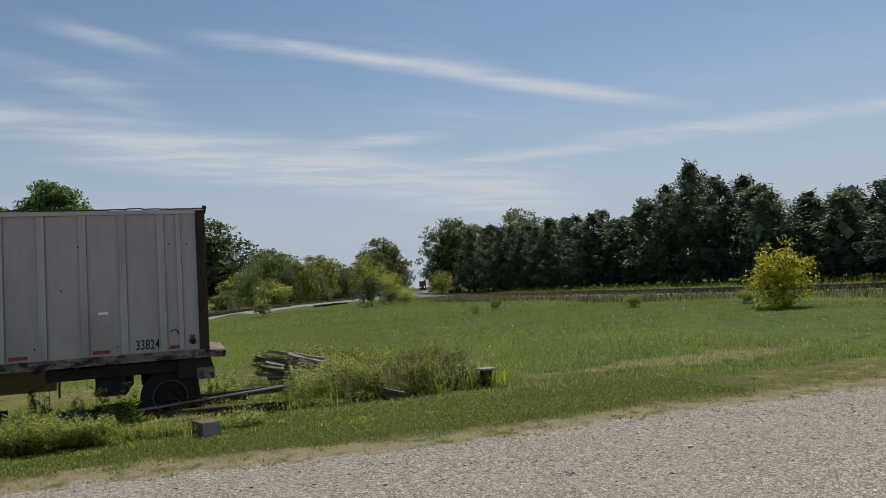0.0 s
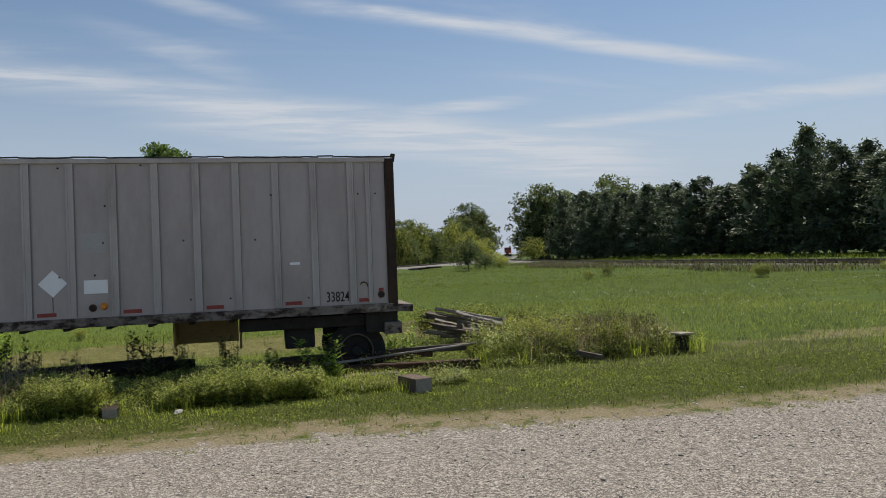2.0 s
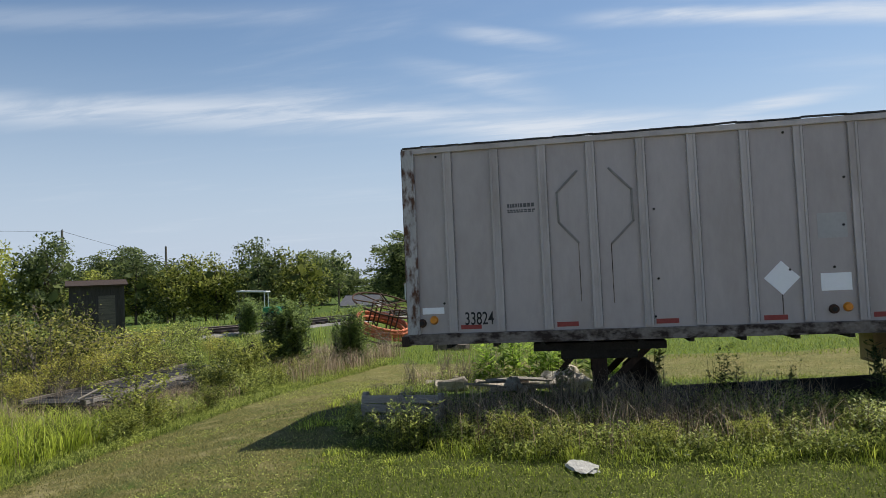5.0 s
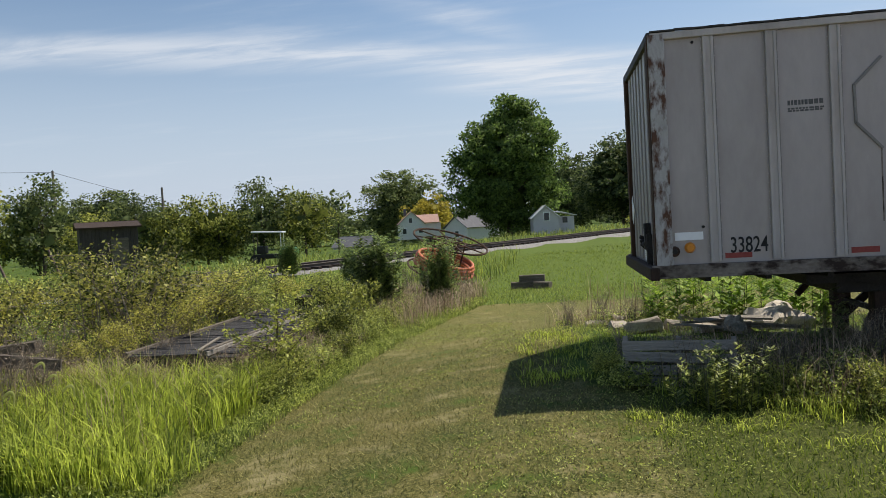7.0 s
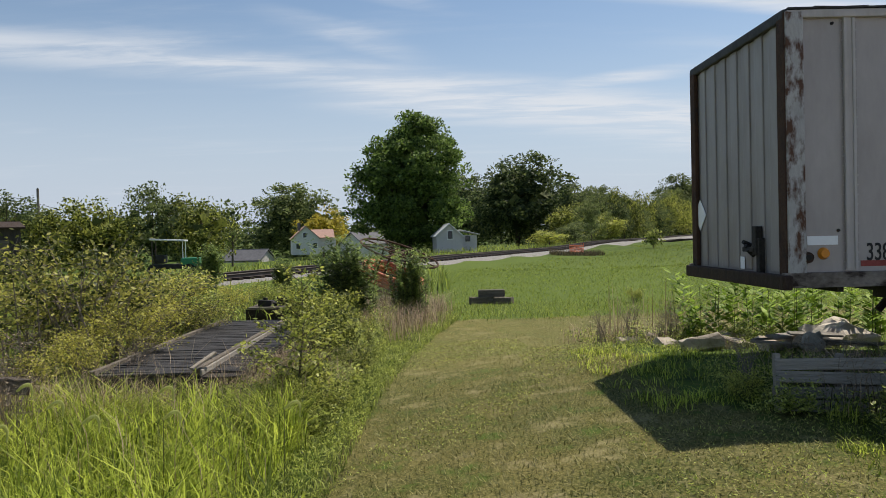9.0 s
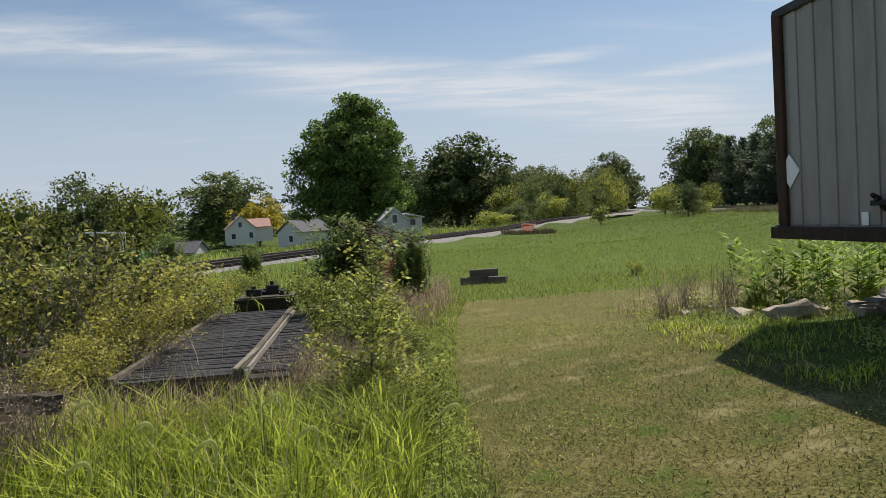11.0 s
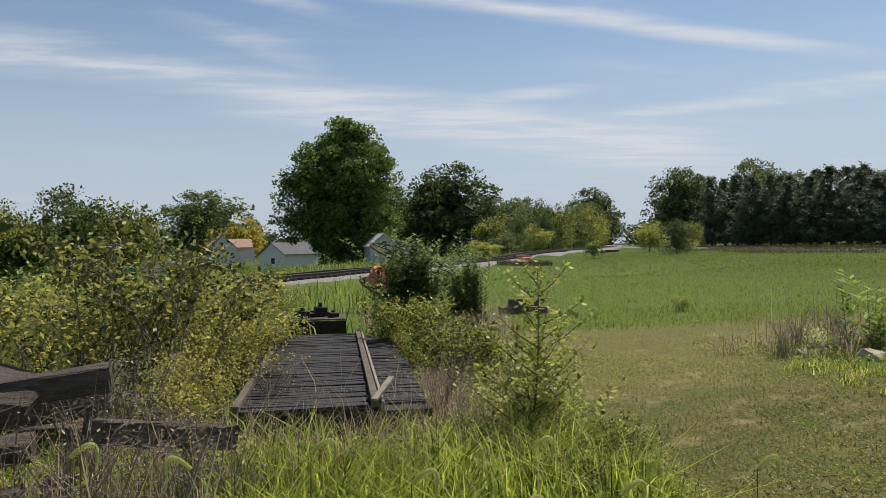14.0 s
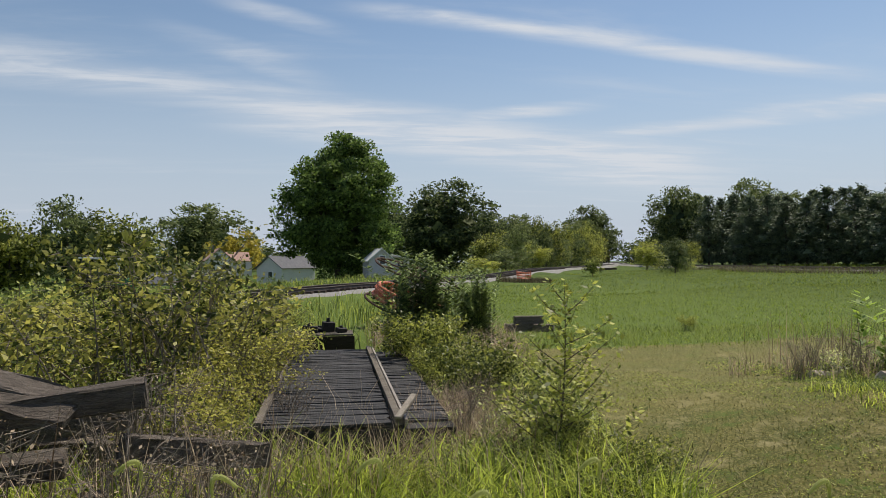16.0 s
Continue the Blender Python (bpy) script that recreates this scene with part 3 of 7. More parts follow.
def tube(bm, a, b, ra, rb=None, sides=8, caps=True):
    a, b = Vector(a), Vector(b)
    turn = (b - a).to_track_quat("Z", "Y").to_matrix().to_4x4()
    bmesh.ops.create_cone(bm, cap_ends=caps, segments=sides, radius1=ra, radius2=ra if rb is None else rb, depth=(b - a).length, matrix=Matrix.Translation((a + b) / 2) @ turn)
    return bm


def blank(name, at, label, category, group="", turn=0.0):
    ob = new(name)
    ob.empty_display_size = 0.2
    ob.matrix_world = pose(*at, 0, 0, turn)
    return tagged(ob, label, category, group)


def mesh_of(name, verts, faces):
    """A mesh from an array of places and an array of corners, all faces with as many corners."""
    faces = np.asarray(faces, np.int32)
    me = bpy.data.meshes.new(name)
    me.vertices.add(len(verts))
    me.vertices.foreach_set("co", np.asarray(verts, np.float32).ravel())
    me.loops.add(faces.size)
    me.loops.foreach_set("vertex_index", faces.ravel())
    me.polygons.add(len(faces))
    me.polygons.foreach_set("loop_start", np.arange(0, faces.size, faces.shape[1], dtype=np.int32))
    me.update(calc_edges=True)
    return me


def leaf_quads(centres, size, rng, droop=0.0, slim=0.55, flat=0.0):
    """Pointed four-cornered leaves at the centres, turned at random: places and corners."""
    n = len(centres)
    along = rng.normal(size=(n, 3))
    along[:, 2] = along[:, 2] * (1 - flat) - droop
    along /= np.linalg.norm(along, axis=1, keepdims=True)
    side = np.cross(along, rng.normal(size=(n, 3)) * (1 - flat) + np.array([0, 0, flat * 3]))
    side /= np.linalg.norm(side, axis=1, keepdims=True) + 1e-9
    s = (size * rng.uniform(0.6, 1.35, n))[:, None]
    v = np.stack([centres - along * s * 0.5, centres + side * s * slim * 0.5, centres + along * s * 0.5, centres - side * s * slim * 0.5], 1)
    return v.reshape(-1, 3), np.arange(4 * n).reshape(n, 4)


def blades(x, y, tall, wide, lean, rng, segments=1):
    """Tapered blades of grass at x, y: places and triangles."""
    n = len(x)
    z = height(x, y) - 0.01
    h = tall * rng.uniform(0.55, 1.25, n)
    turn = rng.uniform(0, 2 * np.pi, n)
    way = np.stack([np.cos(turn), np.sin(turn), np.zeros(n)], 1)
    side = np.stack([-way[:, 1], way[:, 0], np.zeros(n)], 1)
    bend = (lean * rng.uniform(0.1, 1.4, n) * h)[:, None]
    w = (wide * rng.uniform(0.6, 1.4, n))[:, None]
    foot = np.stack([x, y, z], 1)
    if segments == 1:
        v = np.stack([foot - side * w / 2, foot + side * w / 2, foot + way * bend + np.array([0, 0, 1]) * h[:, None]], 1)
        return v.reshape(-1, 3), np.arange(3 * n).reshape(n, 3)
    mid = foot + way * bend * 0.3 + np.array([0, 0, 1]) * (h * 0.55)[:, None]
    tip = foot + way * bend * 1.2 + np.array([0, 0, 1]) * (h * (1 - 0.25 * lean))[:, None]
    v = np.stack([foot - side * w / 2, foot + side * w / 2, mid - side * w * 0.42, mid + side * w * 0.42, tip], 1)
    base = np.arange(n)[:, None, None] * 5
    f = base + np.array([[0, 1, 3], [0, 3, 2], [2, 3, 4]])[None]
    return v.reshape(-1, 3), f.reshape(-1, 3)


def stuff(name, pieces, mat, label, category):
    verts, faces, off = [], [], 0
    for v, f in pieces:
        verts.append(v)
        faces.append(f + off)
        off += len(v)
    ob = shown(name, mesh_of(name, np.concatenate(verts), np.concatenate(faces)), mat)
    return tagged(ob, label, category, kind="stuff")


# ---------------------------------------------------------------- plants
def crown_points(rng, radius, tall, low, clumps, each, loose):
    """Leaf places in uneven clumps over an egg-shaped crown between the heights low and tall."""
    pts = []
    mid, half = (tall + low) / 2, (tall - low) / 2
    for _ in range(clumps):
        d = rng.normal(size=3)
        d /= np.linalg.norm(d)
        r = rng.uniform(0.35, 0.92) ** 0.5 * (1 + 0.18 * math.sin(3.1 * d[0] + 2.2 * d[1]) + 0.12 * rng.normal())
        squeeze = 1 - 0.24 * max(d[2], 0) ** 2 + 0.22 * max(-d[2], 0)
        c = np.array([d[0] * radius * squeeze * r, d[1] * radius * squeeze * r, mid + d[2] * half * min(r, 1.04)])
        c[2] = max(c[2], low * 0.7)
        size = loose * rng.uniform(0.7, 1.3)
        p = rng.normal(size=(each, 3))
        p = p / np.linalg.norm(p, axis=1, keepdims=True) * (rng.uniform(0.15, 1.0, (each, 1)) ** 0.5) * size * 1.45 * np.array([1.0, 1.0, 0.7])
        pts.append(c + p)
    return np.concatenate(pts)


def tree(name, at, tall, radius, mat, label, category="tree", seed=1, clumps=150, each=40, size=0.5, low=1.2, loose=0.7, trunk=0.25, group="trees along the field"):
    rng = np.random.default_rng(seed)
    root = blank(name, at, label, category, group)
    bm = bmesh.new()
    tube(bm, (0, 0, -0.3), (0.1, 0.05, tall * 0.45), trunk, trunk * 0.55, 9)
    tube(bm, (0.1, 0.05, tall * 0.45), (0.0, 0.2, tall * 0.85), trunk * 0.55, trunk * 0.12, 7)
    for k in range(9):
        a = k * 2.4 + seed
        h = tall * (0.18 + 0.06 * k)
        reach = radius * rng.uniform(0.5, 0.8)
        tube(bm, (0.05, 0.03, h), (math.cos(a) * reach, math.sin(a) * reach, h + tall * rng.uniform(0.12, 0.25)), trunk * 0.35, trunk * 0.06, 5)
    part("trunk", bm, "bark", root)
    pts = crown_points(rng, radius, tall, low, clumps, each, loose)
    v, f = leaf_quads(pts, size, rng, droop=0.12, flat=0.2)
    d = rng.normal(size=(clumps, 3))
    d = d / np.linalg.norm(d, axis=1, keepdims=True) * rng.uniform(0.2, 0.66, (clumps, 1))
    inner = d * np.array([radius, radius, (tall - low) / 2]) + np.array([0, 0, (tall + low) / 2])
    v2, f2 = leaf_quads(inner, radius * 0.30, rng, droop=0.1, slim=0.8)
    shown("crown", mesh_of("crown", np.concatenate([v, v2]), np.concatenate([f, f2 + len(v)])), mat, root)
    return root


def pine(name, at, tall, spread, seed, label):
    rng = np.random.default_rng(seed)
    root = blank(name, at, label, "pine tree", "pines in a row")
    bm = bmesh.new()
    tube(bm, (0, 0, -0.3), (0, 0, tall * 0.97), 0.2, 0.03, 8)
    part("trunk", bm, "bark", root)
    pts, core = [], []
    z = tall * 0.06
    while z < tall * 0.985:
        share = 1 - z / tall
        reach = spread * (0.04 + 1.0 * share ** 0.62) * (0.80 if z < tall * 0.15 else 1.0)
        for k in range(7 if share > 0.25 else 5):
            a = rng.uniform(0, 2 * math.pi)
            r = reach * rng.uniform(0.62, 1.18)
            n = int(12 + 30 * r / spread)
            u = rng.uniform(0.35, 1.0, n) ** 0.7
            lift = 0.05 * r * u + (0.45 * share - 0.30) * -0.35 * r * u ** 2 + 0.12 * u ** 3
            wide = 0.16 + 0.22 * r / spread * np.sin(np.pi * u)
            off = rng.normal(size=n) * wide
            pts.append(np.stack([np.cos(a) * r * u - np.sin(a) * off, np.sin(a) * r * u + np.cos(a) * off, z + lift + rng.normal(size=n) * 0.24], 1))
        m = 9 if share > 0.3 else 4
        a, r = rng.uniform(0, 2 * math.pi, m), reach * rng.uniform(0.1, 0.6, m)
        core.append(np.stack([np.cos(a) * r, np.sin(a) * r, np.full(m, z)], 1))
        z += tall * rng.uniform(0.030, 0.046)
    v, f = leaf_quads(np.concatenate(pts), 0.46, rng, droop=-0.1, slim=0.30, flat=0.5)
    v2, f2 = leaf_quads(np.concatenate(core), 1.15, rng, droop=0.1, slim=0.6)
    v, f = np.concatenate([v, v2]), np.concatenate([f, f2 + len(v)])
    shown("crown", mesh_of("crown", v, f), "pine", root)
    return root


def shrub(name, at, tall, wide, mat, label, seed=1, stems=14, leaves=1800, size=0.07, category="shrub", group="wild shrubs", droop=0.2, stem_mat="stem", open_top=0.5, lean=0.0, deep=None):
    """Stems that fork from the foot, with leaves along them."""
    rng = np.random.default_rng(seed)
    deep = deep or wide
    root = blank(name, at, label, category, group)
    bm = bmesh.new()
    pts = []
    per = max(leaves // stems, 3)
    for k in range(stems):
        a = rng.uniform(0, 2 * math.pi)
        foot = np.array([rng.normal() * wide * 0.16, rng.normal() * deep * 0.16, -0.05])
        top = np.array([math.cos(a) * wide * 0.5 * rng.uniform(0.2, 1.0) + lean, math.sin(a) * deep * 0.5 * rng.uniform(0.2, 1.0), tall * rng.uniform(0.55, 1.0)])
        mid = foot * 0.45 + top * 0.55 + np.array([0, 0, tall * 0.10])
        thick = max(0.004, tall * 0.006)
        tube(bm, foot, mid, thick, thick * 0.7, 5, False)
        tube(bm, mid, top, thick * 0.7, thick * 0.25, 5, False)
        twigs = 4
        for j in range(twigs):
            u = rng.uniform(0.25, 1.0)
            p = mid + (top - mid) * u if u > 0.4 else foot + (mid - foot) * (u + 0.45)
            b = rng.normal(size=3) * np.array([1, 1, 0.45])
            b = b / np.linalg.norm(b) * tall * 0.2 * rng.uniform(0.5, 1.2)
            tube(bm, p, p + b, thick * 0.4, thick * 0.15, 4, False)
            n = max(per // (twigs + 1), 2)
            s = rng.uniform(0.2, 1.05, n)[:, None]
            pts.append(p + b * s + rng.normal(size=(n, 3)) * tall * 0.045)
        n = max(per // (twigs + 1), 2)
        s = rng.uniform(open_top * 0.4, 1.02, n)[:, None]
        pts.append(mid + (top - mid) * s + rng.normal(size=(n, 3)) * tall * 0.05)
    part("branchwork", bm, stem_mat, root)
    pts = np.concatenate(pts)
    pts[:, 2] = np.maximum(pts[:, 2], 0.02)
    v, f = leaf_quads(pts, size, rng, droop=droop * 0.5, slim=0.52, flat=0.25)
    shown("foliage", mesh_of("foliage", v, f), mat, root)
    return root


def leafy_stems(x, y, tall, size, rng, leaves=22, level=None):
    """Upright unbranched stems with narrow leaves all the way up: stems and leaves."""
    n = len(x)
    h = tall * rng.uniform(0.6, 1.2, n) * (1.0 if level is not None else 0.85 + 0.4 * wave(x, y, 0.28, 1.0))
    tip = rng.normal(size=(n, 2)) * 0.14 * h[:, None]
    u = rng.uniform(0.12, 1.0, (n, leaves))
    a = rng.uniform(0, 2 * np.pi, (n, leaves))
    out = size * (0.45 + 0.25 * rng.uniform(size=(n, leaves))) * (1.15 - 0.7 * u)
    z0 = height(x, y)[:, None] if level is None else np.full((n, 1), level)
    c = np.stack([x[:, None] + tip[:, :1] * u ** 2 + np.cos(a) * out, y[:, None] + tip[:, 1:] * u ** 2 + np.sin(a) * out, z0 + h[:, None] * u + out * 0.3], -1).reshape(-1, 3)
    along = np.stack([np.cos(a), np.sin(a), np.full_like(a, 0.45)], -1).reshape(-1, 3)
    along /= np.linalg.norm(along, axis=1, keepdims=True)
    side = np.stack([-np.sin(a), np.cos(a), np.zeros_like(a)], -1).reshape(-1, 3)
    half = (size * 0.5 * rng.uniform(0.7, 1.2, n * leaves) * (1.2 - 0.6 * u.ravel()))[:, None]
    v = np.stack([c - along * half, c + side * half * 0.30, c + along * half, c - side * half * 0.30], 1).reshape(-1, 3)
    return v, np.arange(4 * n * leaves).reshape(-1, 4)


def spire_clump(name, at, tall, spread, stems, size, mat, label, category, group, seed, leaves=60):
    """Upright stems side by side, each leafy from foot to tip."""
    rng = np.random.default_rng(seed)
    root = blank(name, at, label, category, group)
    x, y = rng.normal(size=stems) * spread * 0.5, rng.normal(size=stems) * spread * 0.5
    bm = bmesh.new()
    for px, py in zip(x, y):
        tube(bm, (px, py, -0.05), (px * 1.15, py * 1.15, tall * 0.8), 0.006, 0.003, 5, False)
        if stems < 12:
            part("stalk", bm, "stem", root)
            bm = bmesh.new()
    if stems < 12:
        bm.free()
    else:
        tagged(part("stalk", bm, "stem", root), kind="stuff")
    v, f = leafy_stems(x, y, tall, size, rng, leaves, 0.0)
    v[:, :2] *= 1 + 0.25 * (v[:, 2:] / tall) ** 2
    shown("foliage", mesh_of("foliage", v, f), mat, root)
    return root


def on_ground(x, y, sink=0.03):
    return (x, y, gz(x, y) - sink)


# the big maple and the far trees
tree("maple_tree", on_ground(-15.6, 97, 0), 17.0, 6.5, "maple", "large dense round maple tree beyond the railway line", seed=3, clumps=620, each=105, size=0.40, low=-0.6, loose=0.78, trunk=0.5)
big = tree("broadleaf_tree", on_ground(2.0, 134, 0), 16.0, 8.3, "oak", "dark broadleaf tree behind the railway line", seed=5, clumps=260, each=60, size=0.56, low=0.2, loose=1.05, trunk=0.4)
FAR_TREES = [  # x, y, height against the first, width against it, turn
    (14, 128, 0.58, 0.62, 40), (61, 161, 1.10, 0.98, 80), (81, 163, 1.20, 1.05, 150), (53, 196, 1.0, 0.9, 200), (47, 190, 0.75, 0.8, 20),
    (-42, 158, 0.92, 1.15, 260), (95, 175, 1.1, 1.0, 10), (-7, 150, 0.95, 0.9, 60), (18, 165, 0.8, 0.9, 110),
    (-60, 150, 0.7, 1.0, 190), (36, 205, 0.8, 1.0, 230), (70, 176, 1.05, 0.9, 330), (-95, 130, 0.8, 1.1, 15), (27, 185, 0.62, 0.9, 75),
]
for x, y, h, w, turn in FAR_TREES:
    c = copy_thing(big, pose(x, y, gz(x, y), 0, 0, turn))
    c.scale = (w, w, h)
big.scale = (1.12, 1.12, 1.0)
tree("yellowing_tree", on_ground(-34.0, 144, 0), 9.4, 4.6, "golden", "small tree with golden yellow leaves behind a house", seed=8, clumps=90, each=36, size=0.6, low=2.0, loose=0.7)
thin = tree("sparse_tree", on_ground(-36, 90, 0), 8.6, 2.2, "oak", "thin half-bare tree above the hedgerow", seed=9, clumps=40, each=16, size=0.45, low=2.5, loose=0.5, trunk=0.14)

hedge = tree("hedge_tree", on_ground(-43, 64.5, 0), 6.4, 3.2, "hedge", "bushy light green hedgerow tree", "tree", seed=12, clumps=95, each=48, size=0.27, low=0.1, loose=0.55, trunk=0.14, group="hedgerow trees")
hedge_b = tree("hedge_tree", on_ground(-53.5, 61, 0), 6.8, 3.0, "oak", "dark green upright hedgerow tree", "tree", seed=14, clumps=80, each=56, size=0.25, low=0.1, loose=0.6, trunk=0.14, group="hedgerow trees")
HEDGE = [
    (-51.5, 59, 1.15, 1.1, 30), (-48, 61.5, 0.86, 1.0, 80), (-39.5, 66, 0.98, 0.95, 130), (-36.2, 68, 1.05, 1.0, 170), (-32.8, 69.5, 0.97, 1.0, 220), 
    (-45.5, 62.5, 0.95, 1.0, 310), (-56, 56, 1.15, 1.2, 15), (-60, 52, 1.2, 1.2, 200), (-65, 47, 1.1, 1.2, 100), (-41, 66.5, 0.8, 0.9, 60), 
    (9, 106, 0.95, 0.8, 40), (13, 113, 0.7, 0.9, 90), (17.5, 121, 1.35, 0.9, 140), (22, 131, 0.95, 1.0, 190), (26, 140, 1.4, 0.9, 215), (31, 149, 1.05, 1.1, 240), (37, 160, 1.55, 1.1, 290), (44, 174, 1.3, 1.3, 340), (15.5, 116, 0.9, 0.7, 75), (20, 127, 1.15, 0.7, 25),
    (20.8, 83.2, 0.55, 0.60, 70), (45.5, 128, 0.72, 0.75, 210), (30.5, 112, 0.72, 0.8, 10), (5, 97, 0.42, 0.8, 35), (1, 92, 0.32, 0.7, 155), (25.5, 92, 0.30, 0.5, 115), (29, 97, 0.28, 0.5, 205),
    (8, 119, 1.0, 1.1, 10), (-62, 95, 1.2, 1.6, 50), (-80, 70, 1.3, 1.8, 310), (34, 116, 0.35, 0.6, 300),
]
for k, (x, y, h, w, turn) in enumerate(HEDGE):
    h = h * 1.04 if y < 72 and x < -30 else h
    c = copy_thing(hedge_b if k % 5 in (0, 3) and y > 46 and k < 29 else hedge, pose(x, y, gz(x, y), 0, 0, turn))
    c.scale = (w, w, h)
tree("yellow_bush", on_ground(27.2, 27.5, 0), 3.25, 1.45, "yellow", "rounded bush with bright yellow-green leaves in the meadow", "bush", seed=21, clumps=120, each=34, size=0.15, low=-0.5, loose=0.26, trunk=0.06, group="")
tree("young_bush", on_ground(7.2, 72, 0), 1.7, 0.8, "weed", "small dark green bush in the meadow", "bush", seed=22, clumps=34, each=26, size=0.2, low=0.2, loose=0.2, trunk=0.05, group="")

# the tree line that closes the horizon
far = tree("distant_tree", on_ground(-120, 260, 0), 13.0, 9.0, "oak", "hazy distant tree on the horizon", seed=31, clumps=60, each=24, size=1.4, low=-1.0, loose=2.0, trunk=0.4, group="distant tree line")
rng = np.random.default_rng(33)
for k in range(34):
    a = radians(-62 + 118 * k / 33 + rng.uniform(-1, 1))
    d = rng.uniform(255, 330)
    if 16.0 < math.degrees(a) < 19.8:
        d += 260
    x, y = d * math.sin(a), d * math.cos(a)
    c = copy_thing(far, pose(x, y, gz(x, y) - 0.5, 0, 0, rng.uniform(0, 360)))
    h = rng.uniform(0.6, 1.0)
    c.scale = (rng.uniform(1.0, 1.5), rng.uniform(1.0, 1.5), h)

# the row of pines
rng = np.random.default_rng(40)
kinds = [pine("pine_tree", (61 + i, 33 + 5.0 * i, gz(61, 36)), (9.6, 11.0, 10.4)[i], (3.9, 4.2, 3.6)[i], 50 + i, "tall dark green pine tree with drooping boughs") for i in range(3)]
SKYLINE = ([22, 29.4, 33.7, 36.2, 39.1, 41.9, 43.8, 47.5, 50.6, 54, 70], [100, 108, 112, 150, 188, 170, 150, 128, 140, 132, 132])
for row, x0 in enumerate((60.0, 65.5)):
    y = 18.0 + row * 1.7
    while y < 150:
        x = x0 + rng.uniform(-1.5, 1.5)
        bearing = math.degrees(math.atan2(x - 0.6, y - 0.7))
        depth = math.hypot(x - 0.6, y - 0.7) * math.cos(radians(bearing - 19.7))
        top = (1.6 + depth * np.interp(bearing, *SKYLINE) / 1266) * rng.uniform(0.87, 1.04) * (0.97, 1.0)[row]
        k = int(rng.integers(3))
        c = copy_thing(kinds[k], pose(x, y, gz(x, y), 0, 0, rng.uniform(0, 360)))
        s = top / (9.6, 11.0, 10.4)[k]
        w = rng.uniform(1.2, 1.6)
        c.scale = (w, w, s)
        y += rng.uniform(4.0, 5.8)

# ---------------------------------------------------------------- railway
def along_track(track, step):
    """Places along a track, one every step metres: x, y, heading in degrees."""
    pts = np.array(track, float)
    length = np.r_[0, np.cumsum(np.hypot(*np.diff(pts, axis=0).T))]
    s = np.arange(0, length[-1], step)
    x, y = np.interp(s, length, pts[:, 0]), np.interp(s, length, pts[:, 1])
    k = max(int(9 / step), 1)
    kernel = np.ones(2 * k + 1) / (2 * k + 1)
    px, py = np.pad(x, k, mode="reflect", reflect_type="odd"), np.pad(y, k, mode="reflect", reflect_type="odd")
    x, y = np.convolve(px, kernel, "valid"), np.convolve(py, kernel, "valid")
    return x, y, np.degrees(np.arctan2(np.gradient(y), np.gradient(x)))


def swept(name, x, y, heading, profile, mat, closed=False):
    """A profile of (offset to the left, height over the ground) swept along a way."""
    n, k = len(x), len(profile)
    a = np.radians(heading)
    verts = np.zeros((n, k, 3))
    for j, (off, up_by) in enumerate(profile):
        verts[:, j, 0], verts[:, j, 1] = x - np.sin(a) * off, y + np.cos(a) * off
        verts[:, j, 2] = height(x, y) + up_by
    idx = np.arange(n * k).reshape(n, k)
    nxt = np.roll(idx, -1, axis=1) if closed else idx[:, 1:]
    cur = idx if closed else idx[:, :-1]
    quads = np.stack([cur[:-1], nxt[:-1], nxt[1:], cur[1:]], -1).reshape(-1, 4)
    return mesh_of(name, verts.reshape(-1, 3), quads)


RAIL = [(-0.07, 0.0), (-0.015, 0.03), (-0.015, 0.11), (-0.036, 0.12), (-0.036, 0.16), (0.036, 0.16), (0.036, 0.12), (0.015, 0.11), (0.015, 0.03), (0.07, 0.0)]
for track, words, pale in ((TRACK_1, "railway track on pale ballast curving past the meadow", 1), (TRACK_2, "overgrown railway track below the pines", 0)):
    line = blank("railway_track", (0, 0, 0), words, "railway track")
    x, y, heading = along_track(track, 1.0)
    bed = [(-2.7, -0.32), (-2.0, -0.02), (-1.4, 0.10), (1.4, 0.10), (2.0, -0.02), (2.7, -0.32)] if pale else [(-1.9, -0.2), (-1.4, 0.04), (1.4, 0.04), (1.9, -0.2)]
    shown("ballast", swept("ballast", x, y, heading, bed, "ballast"), "ballast", line)
    for side in (-0.72, 0.72):
        shown("rail", swept("rail", x, y, heading, [(o + side, u + 0.17) for o, u in RAIL], "steel", True), "steel", line)
    bm = bmesh.new()
    box(bm, (2.5, 0.22, 0.17), (0, 0, 0), bevel=0.012)
    tie_mesh = bpy.data.meshes.new("tie")
    bm.to_mesh(tie_mesh)
    bm.free()
    tie_mesh.materials.append(M["tie"])
    x, y, heading = along_track(track, 0.62)
    keep = (y > 18) & (y < (108 if pale else 100))
    for px, py, ph in list(zip(x[keep], y[keep], heading[keep]))[:150 if pale else 110]:
        t = new("tie", tie_mesh)
        t.parent = line
        t.matrix_basis = pose(px, py, gz(px, py) + (0.115 if pale else 0.09), 0, 0, ph - 90)

# ---------------------------------------------------------------- box trailer
XF, XR, YN, YF_, ZB, ZT = -9.05, 0.86, 14.0, 16.44, 1.04, 3.60
trailer = blank("semi_trailer", (-4.0, 15.2, 0.0), "old grey ribbed box semi-trailer with rusty corner posts", "trailer")
TM = Matrix.Translation((4.0, -15.2, 0.0))


def tpart(name, bm, mat, label="", parent=None):
    bm.transform(TM)
    return part(name, bm, mat, parent or trailer, label)


